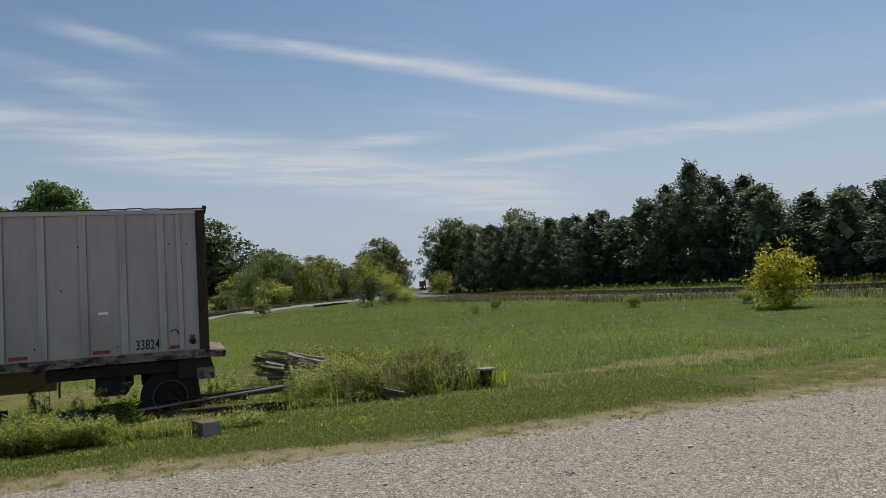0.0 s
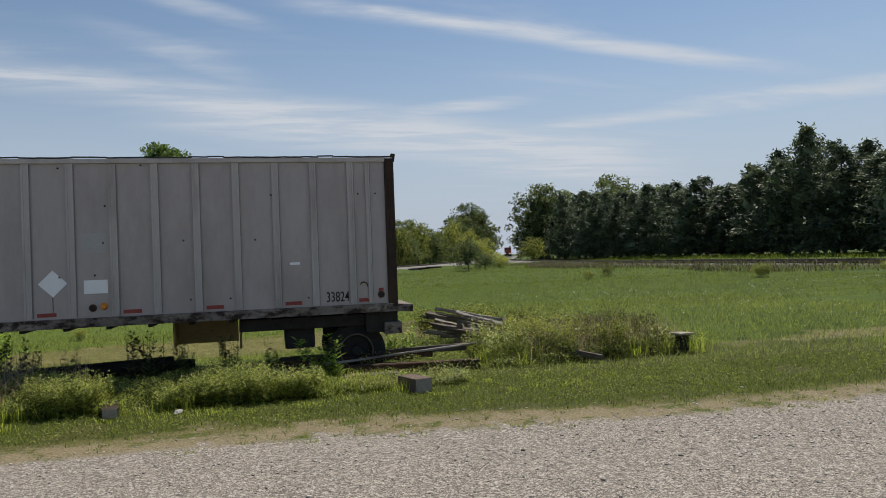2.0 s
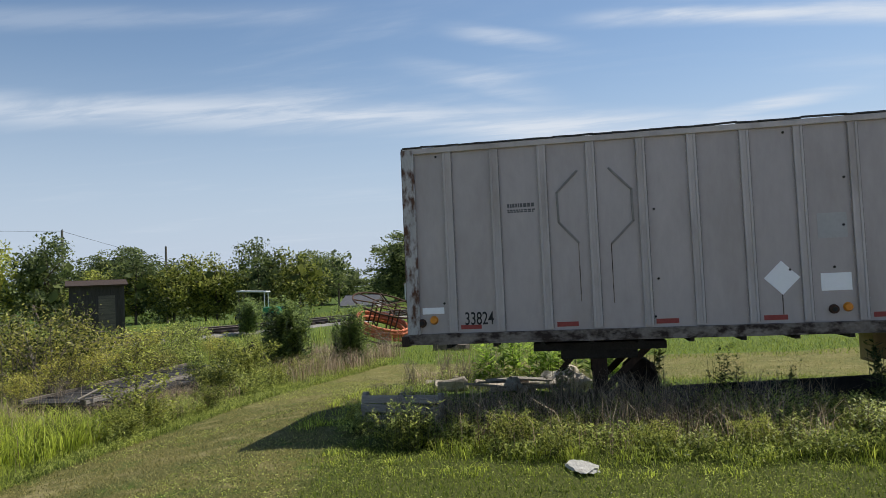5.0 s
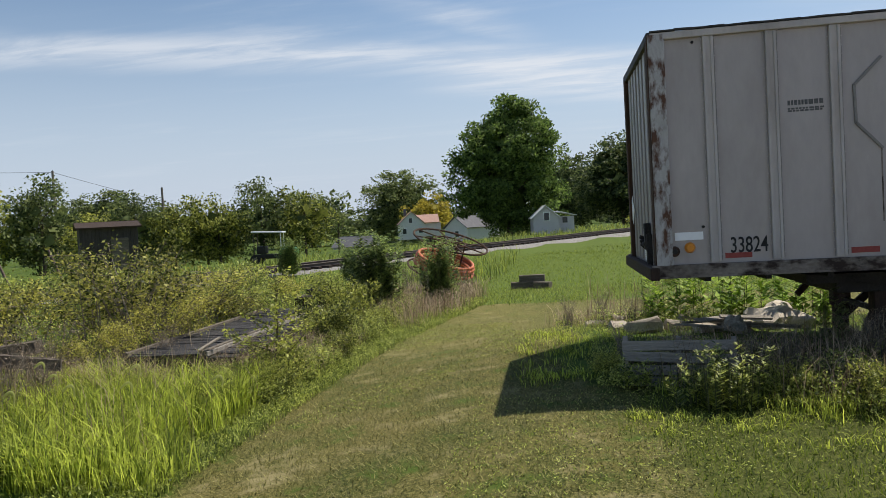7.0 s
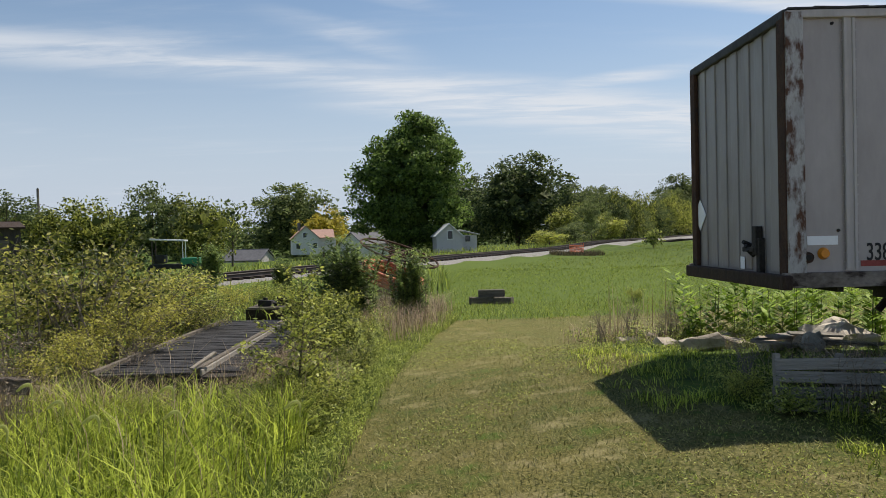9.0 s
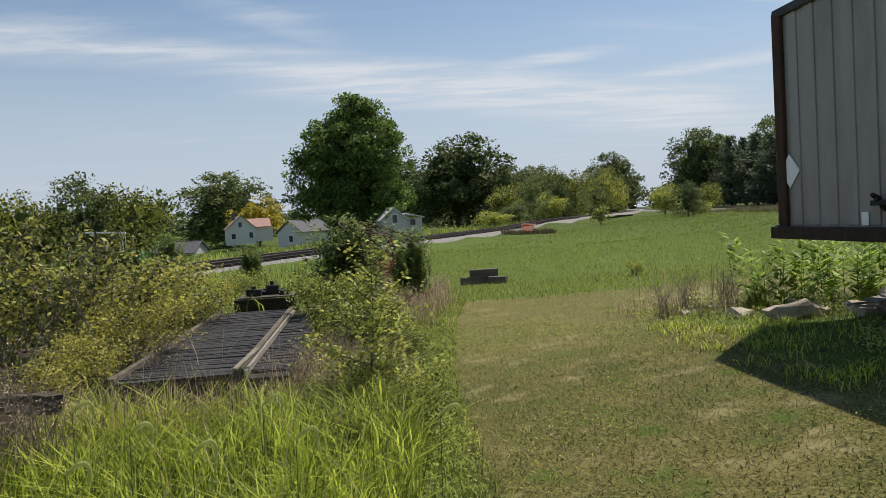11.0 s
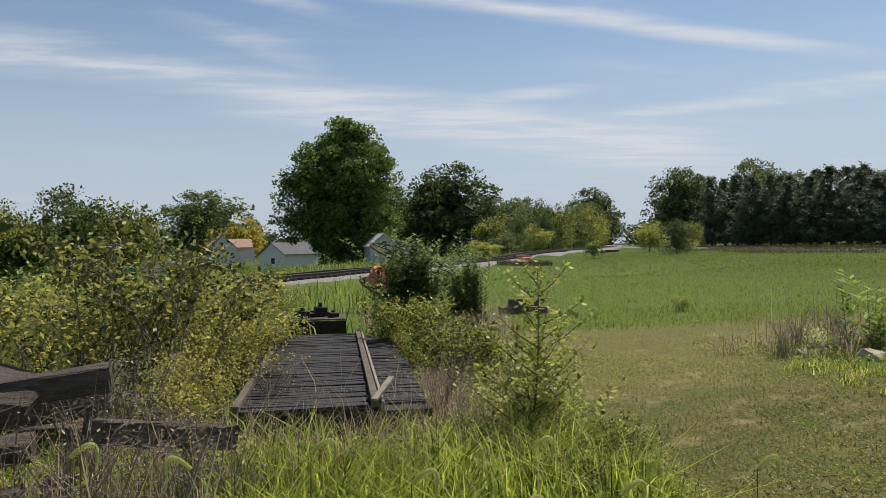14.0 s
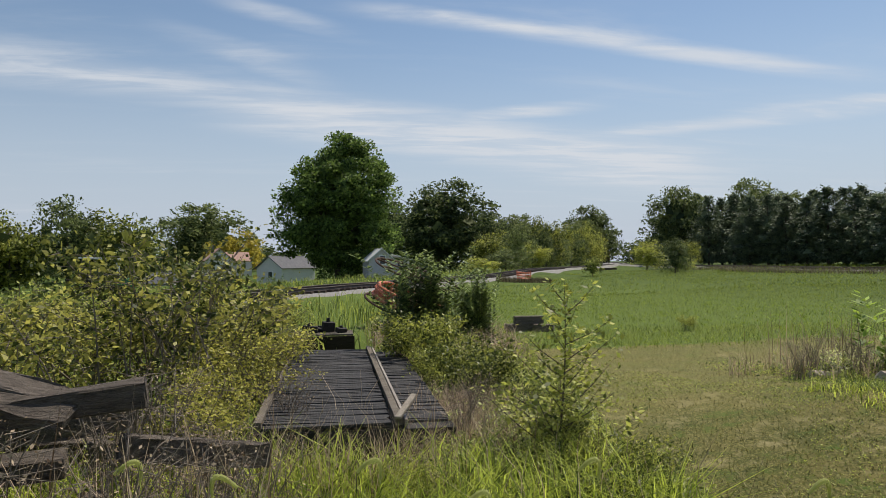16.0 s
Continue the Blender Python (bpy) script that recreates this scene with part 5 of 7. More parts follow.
# garden tractor with a white canopy
cart = blank("utility_cart", (-28.3, 50.0, gz(-28.3, 50)), "green utility cart with a white canopy beside the hedgerow", "cart", turn=10)
bm = bmesh.new()
box(bm, (2.0, 1.25, 0.10), (0, 0, 1.98 + 0.1), (0, 3, 0), 0.04)
part("canopy", bm, "tin", cart, "white canopy")
for x in (-0.85, 0.85):
    for y in (-0.5, 0.5):
        bm = bmesh.new()
        tube(bm, (x, y, 0.6), (x, y, 2.05), 0.03, None, 8)
        part("post", bm, "steel" if x < 0 else "tin", cart)
bm = bmesh.new()
box(bm, (1.1, 1.1, 0.5), (1.25, 0, 0.75), bevel=0.10)
part("hood", bm, "green_paint", cart, "green hood")
bm = bmesh.new()
box(bm, (2.0, 1.1, 0.28), (0, 0, 0.52), bevel=0.06)
box(bm, (0.55, 1.0, 0.5), (-0.45, 0, 0.95), bevel=0.08)
part("body", bm, "dark_metal", cart)
for x in (-0.8, 1.2):
    for y in (-0.55, 0.55):
        bm = bmesh.new()
        tube(bm, (x, y - 0.1, 0.33), (x, y + 0.1, 0.33), 0.33, None, 20)
        wheel = part("wheel", bm, "rubber", cart)
        bm = bmesh.new()
        tube(bm, (x, y - 0.11, 0.33), (x, y + 0.11, 0.33), 0.15, None, 14)
        part("rim", bm, "rim", wheel)

# the locomotive far down the line
loco = blank("locomotive", (96.5, 298, gz(96.5, 298) + 0.05), "red diesel locomotive with lit headlights far down the track", "locomotive", turn=-20)
bm = bmesh.new()
box(bm, (3.0, 16, 1.0), (0, 8, 1.2), bevel=0.1)
part("frame", bm, "dark_metal", loco)
for y in (3.2, 12.8):
    bm = bmesh.new()
    box(bm, (2.4, 3.6, 0.95), (0, y, 0.42), bevel=0.1)
    part("bogie", bm, "dark_metal", loco)
bm = bmesh.new()
box(bm, (2.9, 3.2, 2.9), (0, 3.2, 3.0), bevel=0.25)
part("cab", bm, "engine_red", loco)
bm = bmesh.new()
box(bm, (1.9, 1.8, 1.7), (0, 1.0, 2.4), bevel=0.25)
part("nose", bm, "engine_red", loco)
bm = bmesh.new()
box(bm, (2.2, 11, 2.4), (0, 10, 2.8), bevel=0.25)
part("engine_hood", bm, "engine_red", loco)
for x in (-0.85, 0.85):
    bm = bmesh.new()
    box(bm, (0.9, 0.06, 0.7), (x, 1.58, 3.8))
    part("windscreen", bm, "pane", loco)
    bm = bmesh.new()
    tube(bm, (x, 0.1, 1.75), (x, -0.05, 1.75), 0.16, None, 12)
    part("headlight", bm, "headlight", loco)

# ---------------------------------------------------------------- things on the grass
def timber(name, a, b, wide, thick, mat, label, category, group="", roll=0.0, ends=None):
    """A sawn timber from a to b, with slightly rounded edges and, if given, other ends."""
    a, b = Vector(a), Vector(b)
    n = (b - a).length
    turn = (b - a).to_track_quat("X", "Z").to_matrix().to_4x4()
    root = blank(name, tuple((a + b) / 2), label, category, group)
    bm = bmesh.new()
    box(bm, (n, wide, thick), (0, 0, 0), (roll, 0, 0), 0.01)
    if n > 0.8:
        bmesh.ops.subdivide_edges(bm, edges=[e for e in bm.edges if e.calc_length() > n * 0.8], cuts=7)
        rng = np.random.default_rng(int(abs(a.x * 71 + b.y * 13) * 10) % 9999)
        for v in bm.verts:
            v.co += Vector(rng.normal(size=3) * np.array([0.004, 0.007, 0.006]))
    bm.transform(turn)
    part("beam", bm, mat, root)
    if ends:
        for s in (-1, 1):
            bm = bmesh.new()
            box(bm, (0.006, wide * 0.94, thick * 0.94), (s * (n / 2 + 0.002), 0, 0), (roll, 0, 0))
            bm.transform(turn)
            part("end_grain", bm, ends, root)
    return root


G0 = gz(0.7, 11.6)
timber("timber_block", (0.66, 12.2, G0 + 0.06), (0.80, 11.60, G0 + 0.09), 0.25, 0.21, "redwood", "sawn-off brown timber block with a pale weathered end in the grass", "timber", "tie stubs", ends="endgrain")
timber("timber_block", (-3.24, 12.1, gz(-3, 12) + 0.05), (-3.14, 11.52, gz(-3, 12) + 0.05), 0.18, 0.16, "tie", "dark old railway tie end half hidden in weeds", "timber", "tie stubs", ends="endgrain")
stump = blank("post_stump", (5.85, 13.45, gz(5.85, 13.45)), "short dark post with a pale flat cap", "post")
bm = bmesh.new()
box(bm, (0.17, 0.17, 0.34), (0, 0, 0.14), (0, 2, 12), 0.02)
part("post", bm, "tie", stump)
bm = bmesh.new()
box(bm, (0.33, 0.28, 0.035), (0, 0, 0.325), (0, 2, 12), 0.01)
part("cap", bm, "stone", stump, "pale weathered cap board")

# crumpled white plastic
def crumpled(name, at, size, mat, label, category, seed, squash=0.45, kind=""):
    rng = np.random.default_rng(seed)
    bm = bmesh.new()
    bmesh.ops.create_icosphere(bm, subdivisions=3, radius=1.0)
    for v in bm.verts:
        n = noise.noise(v.co * 1.6 + Vector((seed, 0, 0))) * 0.45 + noise.noise(v.co * 4.3 + Vector((0, seed, 0))) * 0.22
        v.co *= 1 + n
        v.co = Vector((v.co.x * size[0], v.co.y * size[1], max(v.co.z, -0.35) * size[2]))
    ob = part(name, bm, mat)
    ob.matrix_world = pose(at[0], at[1], at[2], 0, 0, seed * 37 % 360)
    return tagged(ob, label, category)


crumpled("plastic_sheet", (-6.9, 11.5, gz(-6.9, 11.5) + 0.03), (0.26, 0.13, 0.032), "bag", "crumpled dirty white plastic sheet on the grass", "plastic sheet", 3)
crumpled("plastic_scrap", (-7.9, 15.8, gz(-7.9, 15.8) + 0.12), (0.13, 0.10, 0.15), "bag", "torn scrap of white plastic among boards", "plastic scrap", 5)
crumpled("paper_scrap", (-2.35, 11.55, gz(-2.3, 11.55) + 0.02), (0.09, 0.05, 0.03), "bag", "small white scrap in the grass", "scrap", 7)

# rails, ties and pipe lying beside the trailer
for k, (a, b, mat, w, h) in enumerate((
    ((-2.6, 14.15, 0.10), (1.9, 13.15, 0.18), "rust", 0.10, 0.11), ((-2.1, 14.75, 0.10), (1.5, 14.25, 0.22), "rust", 0.09, 0.11),
    ((-1.1, 15.3, 0.12), (2.2, 14.6, 0.26), "steel", 0.09, 0.11), ((-1.1, 12.98, 0.09), (0.67, 12.9, 0.11), "greywood", 0.22, 0.10),
    ((-4.7, 13.3, 0.08), (-2.6, 13.4, 0.10), "greywood", 0.22, 0.10), ((0.1, 13.85, 0.10), (2.1, 13.36, 0.12), "tie", 0.20, 0.14), ((-0.4, 13.5, 0.26), (3.3, 14.7, 0.36), "pallet_wood", 0.05, 0.03),
)):
    words = "long rusty steel rail lying in the weeds" if mat in ("rust", "steel") else "weathered grey timber lying in the weeds"
    timber("scrap_rail" if mat in ("rust", "steel") else "loose_timber", a, b, w, h, mat, words, "rail" if mat in ("rust", "steel") else "timber", "scrap beside the trailer")
pipe = blank("black_pipe", (-5.2, 15.0, 0.0), "long black pipe lying in weeds under the trailer", "pipe")
bm = bmesh.new()
tube(bm, (-1.3, -0.3, 0.16), (2.3, 0.35, 0.20), 0.13, None, 16)
tube(bm, (-1.0, 0.15, 0.10), (2.6, 0.75, 0.12), 0.09, None, 12)
part("pipe", bm, "rubber", pipe)

# heap of old lumber behind the rear bumper
rng = np.random.default_rng(8)
for k in range(16):
    x0, y0 = 1.7 + rng.uniform(0, 0.9), 16.2 + rng.uniform(-0.5, 1.3)
    n = rng.uniform(1.2, 2.4)
    a = rng.normal() * 0.35 - 0.18
    z0 = 0.12 + 0.035 * k
    base = (gz(x0, y0) + z0 + 0.14, gz(x0 + n, y0 + n * math.tan(a)) + max(0.06, z0 * 0.35))
    timber("heap_board", (x0, y0, base[0]), (x0 + n, y0 + n * math.tan(a), base[1]), rng.uniform(0.08, 0.16), rng.uniform(0.03, 0.09), "pallet_wood" if k % 3 == 0 else "greywood", "weathered grey board in a lumber heap", "board", "lumber heap behind the trailer", roll=rng.uniform(-15, 15))
for k in range(5):
    x0, y0 = 2.3 + 0.32 * k, 15.9 + rng.uniform(-0.2, 0.3)
    timber("heap_board", (x0, y0, gz(x0, y0)), (x0 + rng.uniform(-0.3, 0.3), y0 + 0.25, gz(x0, y0) + rng.uniform(0.45, 0.7)), 0.13, 0.05, "greywood", "weathered board standing askew in a lumber heap", "board", "lumber heap behind the trailer")

# stones, boards and a broken pallet by the front of the trailer
for k, (x, y, w, d, h, turn, tip) in enumerate(((-9.25, 17.1, 0.42, 0.36, 0.16, 25, 14), (-8.97, 16.55, 0.72, 0.44, 0.26, 10, -16), (-8.4, 16.75, 0.7, 0.36, 0.14, 30, 14), (-8.1, 16.35, 0.62, 0.42, 0.14, 20, 18), (-7.75, 16.2, 0.65, 0.5, 0.16, 60, 25), (-9.55, 17.9, 0.5, 0.3, 0.14, 15, 10), (-9.1, 18.25, 0.5, 0.34, 0.2, 40, 12), (-8.2, 17.4, 0.5, 0.4, 0.2, 80, 10))):
    bm = bmesh.new()
    w, d = w * 0.68, d * 0.68
    box(bm, (w, d, h * 0.8), (0, 0, 0), (tip, tip * 0.5, 0), 0.03)
    bmesh.ops.subdivide_edges(bm, edges=bm.edges[:], cuts=1)
    for v in bm.verts:
        v.co += Vector(noise.noise_vector(v.co * 6 + Vector((k * 3.1, 0, 0)))) * 0.06
    ob = part("stone_slab", bm, "stone")
    ob.matrix_world = pose(x, y, gz(x, y) + h * 0.3, 0, 0, turn)
    tagged(ob, "pale broken stone slab by the trailer front", "stone", "stones by the trailer front")
crumpled("pale_sheet", (-7.15, 16.75, gz(-7.15, 16.75) + 0.06), (0.40, 0.44, 0.26), "canvas", "large pale slumped sheet behind weeds under the trailer", "sheet", 11)
crumpled("dark_boulder", (-6.05, 15.55, gz(-6, 15.5) + 0.1), (0.35, 0.3, 0.45), "tie", "dark earth-stained lump beside the landing legs", "boulder", 13)
rng = np.random.default_rng(18)
for k in range(11):
    x0, y0, a = -8.7 + rng.uniform(0, 1.1), 15.95 + rng.uniform(-0.15, 0.6), rng.uniform(-0.5, 0.7)
    n = rng.uniform(0.35, 0.8)
    timber("loose_board", (x0, y0, gz(x0, y0) + 0.05 + 0.016 * k), (x0 + n * math.cos(a), y0 + n * math.sin(a), gz(x0 + n, y0) + 0.05 + 0.012 * k), rng.uniform(0.07, 0.16), 0.03, "pallet_wood", "loose weathered board on a heap by the trailer", "board", "boards by the trailer front", roll=rng.uniform(-20, 20))
pallet = blank("broken_pallet", (-9.02, 13.22, gz(-9.02, 13.22) - 0.04), "grey broken wooden pallet standing on edge in the weeds", "pallet", turn=-11)
for k in range(4):
    bm = bmesh.new()
    box(bm, (1.08 - 0.05 * (k == 3), 0.022, 0.095), ((-1) ** k * 0.015, -0.055 + 0.012 * k, 0.08 + 0.118 * k), (-7, (-1) ** k * 1.3, (-1) ** k * 1.0), 0.005)
    part("slat", bm, "pallet_wood", pallet)
for k in range(3):
    bm = bmesh.new()
    box(bm, (1.04, 0.02, 0.085), (0.02, 0.09 + 0.012 * k, 0.10 + 0.15 * k), (-7, 1.0, 0.6), 0.005)
    part("back_slat", bm, "greywood", pallet)
for x in (-0.50, 0.0, 0.50):
    bm = bmesh.new()
    box(bm, (0.045, 0.10, 0.52), (x, 0.02, 0.25), (-7, 0, 0), 0.005)
    part("stringer", bm, "pallet_wood", pallet)

# stack of two dark ties in the meadow
for k, (x, y, z, n, turn) in enumerate(((-11.0, 27.5, 0.10, 0.98, 4), (-10.86, 27.55, 0.29, 0.74, -3), (-10.55, 27.2, 0.09, 0.5, -25))):
    t = radians(turn)
    c = (x, y, gz(x, y) + z)
    timber("stacked_tie", (c[0] - math.cos(t) * n / 2, c[1] - math.sin(t) * n / 2, c[2]), (c[0] + math.cos(t) * n / 2, c[1] + math.sin(t) * n / 2, c[2]), 0.26, 0.19, "greywood" if k == 1 else "rotten", "black creosoted railway tie in a low stack", "railway tie", "stack of ties in the meadow", ends="greywood")
# dead branches of timber near the junction
for k in range(6):
    x, y = 15.5 + 0.9 * k, 96 + 1.4 * k + (k % 2)
    timber("old_tie", (x, y, gz(x, y) + 0.15 + 0.1 * (k % 3)), (x + 2.2, y + 0.8 - 0.3 * k, gz(x, y) + 0.35), 0.25, 0.2, "tie", "old grey tie heaped beside the track", "railway tie", "heap of ties beside the track")


def hoop(bm, centre, radius, tilt, thick, spokes, n=40):
    m = Matrix.Translation(centre) @ Euler([radians(a) for a in tilt]).to_matrix().to_4x4()
    ring = [m @ Vector((radius * math.cos(2 * math.pi * k / n), radius * math.sin(2 * math.pi * k / n), 0)) for k in range(n)]
    for k in range(n):
        tube(bm, ring[k], ring[(k + 1) % n], thick, None, 6, False)
    for k in range(spokes):
        tube(bm, m @ Vector((0, 0, 0)), ring[k * n // spokes], thick * 0.8, None, 6, False)
    return ring


AXIS = Vector((0.33, -0.17, 0.93)).normalized()  # the tipped reel's axle
REEL = Vector((-13.53, 29.5, 1.10))
LEAN = AXIS.to_track_quat("Z", "Y").to_matrix()
reel = blank("cable_reel", (REEL.x, REEL.y, gz(REEL.x, REEL.y)), "rusty spoked steel cable reel tipped over in the weeds", "cable reel")
OFF = Vector((0, 0, REEL.z - gz(REEL.x, REEL.y)))


def reel_point(radius, angle, down):
    """A place on the reel: how far from the axle, which way round, how far below the upper flange."""
    return OFF + LEAN @ Vector((radius * math.cos(angle), radius * math.sin(angle), -down))


def reel_ring(bm, radius, down, thick, sides=6, n=48, wander=0.0):
    pts = [reel_point(radius + wander * math.sin(3 * k), 2 * math.pi * k / n, down) for k in range(n)]
    for k in range(n):
        tube(bm, pts[k], pts[(k + 1) % n], thick, None, sides, False)


for down, size, label in ((0.0, 1.25, "rusty spoked upper flange"), (1.05, 1.2, "rusty lower flange")):
    bm = bmesh.new()
    reel_ring(bm, size, down, 0.032)
    flange = part("flange", bm, "rust", reel, label)
    bm = bmesh.new()
    reel_ring(bm, 0.5, down, 0.024)
    part("inner_ring", bm, "rust", flange)
    for k in range(8):
        bm = bmesh.new()
        tube(bm, reel_point(0.0, 0, down), reel_point(size, math.pi * k / 4 + 0.2, down), 0.022, None, 6)
        part("spoke", bm, "rust", flange)
for k in range(6):
    bm = bmesh.new()
    tube(bm, reel_point(0.5, math.pi * k / 3, 0.0), reel_point(0.5, math.pi * k / 3, 1.05), 0.028, None, 6)
    part("drum_bar", bm, "rust", reel)
duct = blank("orange_duct_coil", (REEL.x, REEL.y, gz(REEL.x, REEL.y)), "loose coil of orange plastic duct wound on the tipped reel", "plastic duct")
for k, (down, size) in enumerate(((0.62, 0.93), (0.72, 0.97), (0.82, 0.94), (0.92, 1.0), (0.77, 0.84))):
    bm = bmesh.new()
    reel_ring(bm, size, down, 0.05, 8, 48, 0.02)
    part("winding", bm, "plastic", duct)
# orange ring basket near the track
basket = blank("orange_basket", (-1.2, 64.5, gz(-1.2, 64.5)), "round open orange metal basket standing near the track", "basket")
for z, r in ((0.40, 0.55), (0.62, 0.58), (0.84, 0.55)):
    bm = bmesh.new()
    hoop(bm, (0, 0, z), r, (4, 3, 0), 0.035, 6 if z < 0.5 else 0)
    part("ring", bm, "plastic", basket)
for k in range(12):
    a = 2 * math.pi * k / 12
    bm = bmesh.new()
    tube(bm, (math.cos(a) * 0.5, math.sin(a) * 0.5, -0.05), (math.cos(a) * 0.56, math.sin(a) * 0.56, 0.84 + 0.2 * (k % 5 == 0)), 0.022, None, 6)
    part("upright", bm, "plastic", basket)

# ---------------------------------------------------------------- flat deck and old timbers
deck = blank("old_flat_deck", (-15.77, 18.45, gz(-15.77, 18.45)), "old flat wagon deck with black slats and pale edge boards", "deck", turn=0)
SL = bmesh.new()
box(SL, (1.12, 0.044, 0.03), (0, 0, 0), bevel=0.004)
slat_mesh = bpy.data.meshes.new("slat")
SL.to_mesh(slat_mesh)
SL.free()
slat_mesh.materials.append(M["mat"])
rng = np.random.default_rng(77)
for k in range(110):
    s = new("slat", slat_mesh)
    s.parent = deck
    s.matrix_basis = pose(-0.10 + rng.normal() * 0.008, -2.72 + k * 0.0495, 0.36 + rng.normal() * 0.003, rng.normal() * 1.0, rng.normal() * 0.4, rng.normal() * 0.5)
SL = bmesh.new()
box(SL, (0.42, 0.044, 0.03), (0, 0, 0), bevel=0.004)
short_mesh = bpy.data.meshes.new("slat")
SL.to_mesh(short_mesh)
SL.free()
short_mesh.materials.append(M["mat"])
for k in range(96):
    s = new("slat", short_mesh)
    s.parent = deck
    s.matrix_basis = pose(0.80 + rng.normal() * 0.01, -2.5 + k * 0.0495, 0.33 + rng.normal() * 0.004, rng.normal() * 1.5, rng.normal(), rng.normal())
for x, w, mat, z in ((-0.70, 0.07, "greywood", 0.385), (0.51, 0.07, "greywood", 0.385), (0.575, 0.03, "pallet_wood", 0.37)):
    bm = bmesh.new()
    box(bm, (w, 5.5, 0.07), (x, 0.0, z), (0, 0, 0.4), 0.008)
    part("edge_board", bm, mat, deck, "weathered edge board")
bm = bmesh.new()
box(bm, (1.75, 5.5, 0.14), (0.16, 0, 0.25))
part("bed", bm, "dark_metal", deck)
for y in (-2.6, -0.9, 0.9, 2.6):
    bm = bmesh.new()
    box(bm, (1.7, 0.2, 0.26), (0.16, y, 0.08), bevel=0.01)
    part("bearer", bm, "tie", deck)
timber("white_flaked_board", (-15.26, 15.62, gz(-15.3, 15.6) + 0.40), (-15.08, 15.95, gz(-15.1, 15.9) + 0.54), 0.06, 0.03, "endgrain", "short board with flaking white paint on the deck", "board")
skid = blank("small_pallet", (-16.05, 23.7, gz(-16.05, 23.7)), "small weathered pallet carrying dark iron scraps", "pallet")
for k in range(5):
    bm = bmesh.new()
    box(bm, (1.15, 0.13, 0.03), (0, -0.36 + 0.18 * k, 0.42), bevel=0.006)
    part("slat", bm, "greywood", skid)
bm = bmesh.new()
box(bm, (1.2, 0.03, 0.34), (0, -0.47, 0.23), bevel=0.005)
part("front_board", bm, "tie", skid)
for x in (-0.5, 0, 0.5):
    bm = bmesh.new()
    box(bm, (0.08, 0.9, 0.38), (x, 0, 0.2), bevel=0.006)
    part("bearer", bm, "tie", skid)
for k, (x, y, w, h) in enumerate(((-0.25, -0.1, 0.30, 0.14), (0.1, 0.05, 0.24, 0.2), (0.35, -0.15, 0.22, 0.10), (-0.05, 0.2, 0.4, 0.08))):
    bm = bmesh.new()
    box(bm, (w, w * 0.6, h), (0, 0, 0), (6 * k, 4, 20 * k), 0.02)
    tube(bm, (0, 0, 0), (0, 0, h * 0.9), w * 0.22, w * 0.15, 10)
    ob = part("iron_scrap", bm, "dark_metal")
    ob.matrix_world = pose(-16.05 + x, 23.7 + y, gz(-16.05, 23.7) + 0.435 + h / 2, 0, 0, 0)
    tagged(ob, "dark iron fitting lying on a pallet", "iron scrap", "scraps on the pallet")

gl = gz(-17.5, 14)
for a, b, w, h, roll in (
    ((-19.2, 13.35, gl + 0.74), (-16.85, 13.75, gl + 1.02), 0.15, 0.15, 6), ((-18.6, 13.9, gl + 1.36), (-17.30, 13.7, gl + 1.00), 0.18, 0.06, 14),
    ((-18.7, 13.75, gl + 1.26), (-17.2, 13.55, gl + 0.92), 0.14, 0.05, 30), ((-16.95, 13.6, gl + 0.74), (-16.2, 14.0, gl + 0.56), 0.10, 0.14, 0),
    ((-18.9, 14.6, gl + 0.50), (-17.2, 14.9, gl + 0.66), 0.20, 0.16, 0), ((-19.2, 13.2, gl + 0.22), (-17.2, 13.4, gl + 0.46), 0.10, 0.10, 10), ((-18.6, 15.3, gl + 0.35), (-16.7, 15.0, gl + 0.35), 0.20, 0.18, 5),
    ((-18.9, 13.5, gl + 0.55), (-17.3, 13.8, gl + 0.62), 0.16, 0.12, 12),
):
    timber("rotten_beam", a, b, w, h, "rotten", "split weathered brown beam in a collapsed heap", "beam", "collapsed timber heap", roll=roll)
for x, y in ((-19.0, 14.2), (-17.4, 14.5), (-18.4, 13.6), (-17.1, 13.4)):
    timber("rotten_post", (x, y, gz(x, y) - 0.1), (x + 0.06, y + 0.05, gz(x, y) + 0.55), 0.12, 0.12, "rotten", "dark rotten post under a collapsed heap", "post", "collapsed timber heap")
bm = bmesh.new()
box(bm, (0.6, 1.0, 0.16), (0, 0, 0), (8, 4, 0), 0.04)
ob = part("stone_slab", bm, "stone")
ob.matrix_world = pose(-17.35, 12.9, gz(-17.3, 12.9) + 0.12, 0, 0, -28)
tagged(ob, "pale stone slab among tall weeds", "stone")


# ---------------------------------------------------------------- shrubs, weeds and brambles
bramble = [
    shrub("bramble", on_ground(-17.5, 17.6), 2.05, 2.7, "bramble", "tangled bramble bush with yellowing leaves", 61, 44, 4000, 0.074, "bramble", "brambles", stem_mat="twig"),
    shrub("bramble", on_ground(-19.6, 20.5), 1.6, 2.6, "weed", "tangled green bramble bush", 62, 38, 3400, 0.074, "bramble", "brambles", stem_mat="twig"),
    shrub("bramble", on_ground(-18.6, 15.9), 1.6, 2.0, "bramble", "tangled bramble bush with yellowing leaves", 63, 34, 3300, 0.066, "bramble", "brambles", stem_mat="twig"),
]
rng = np.random.default_rng(64)
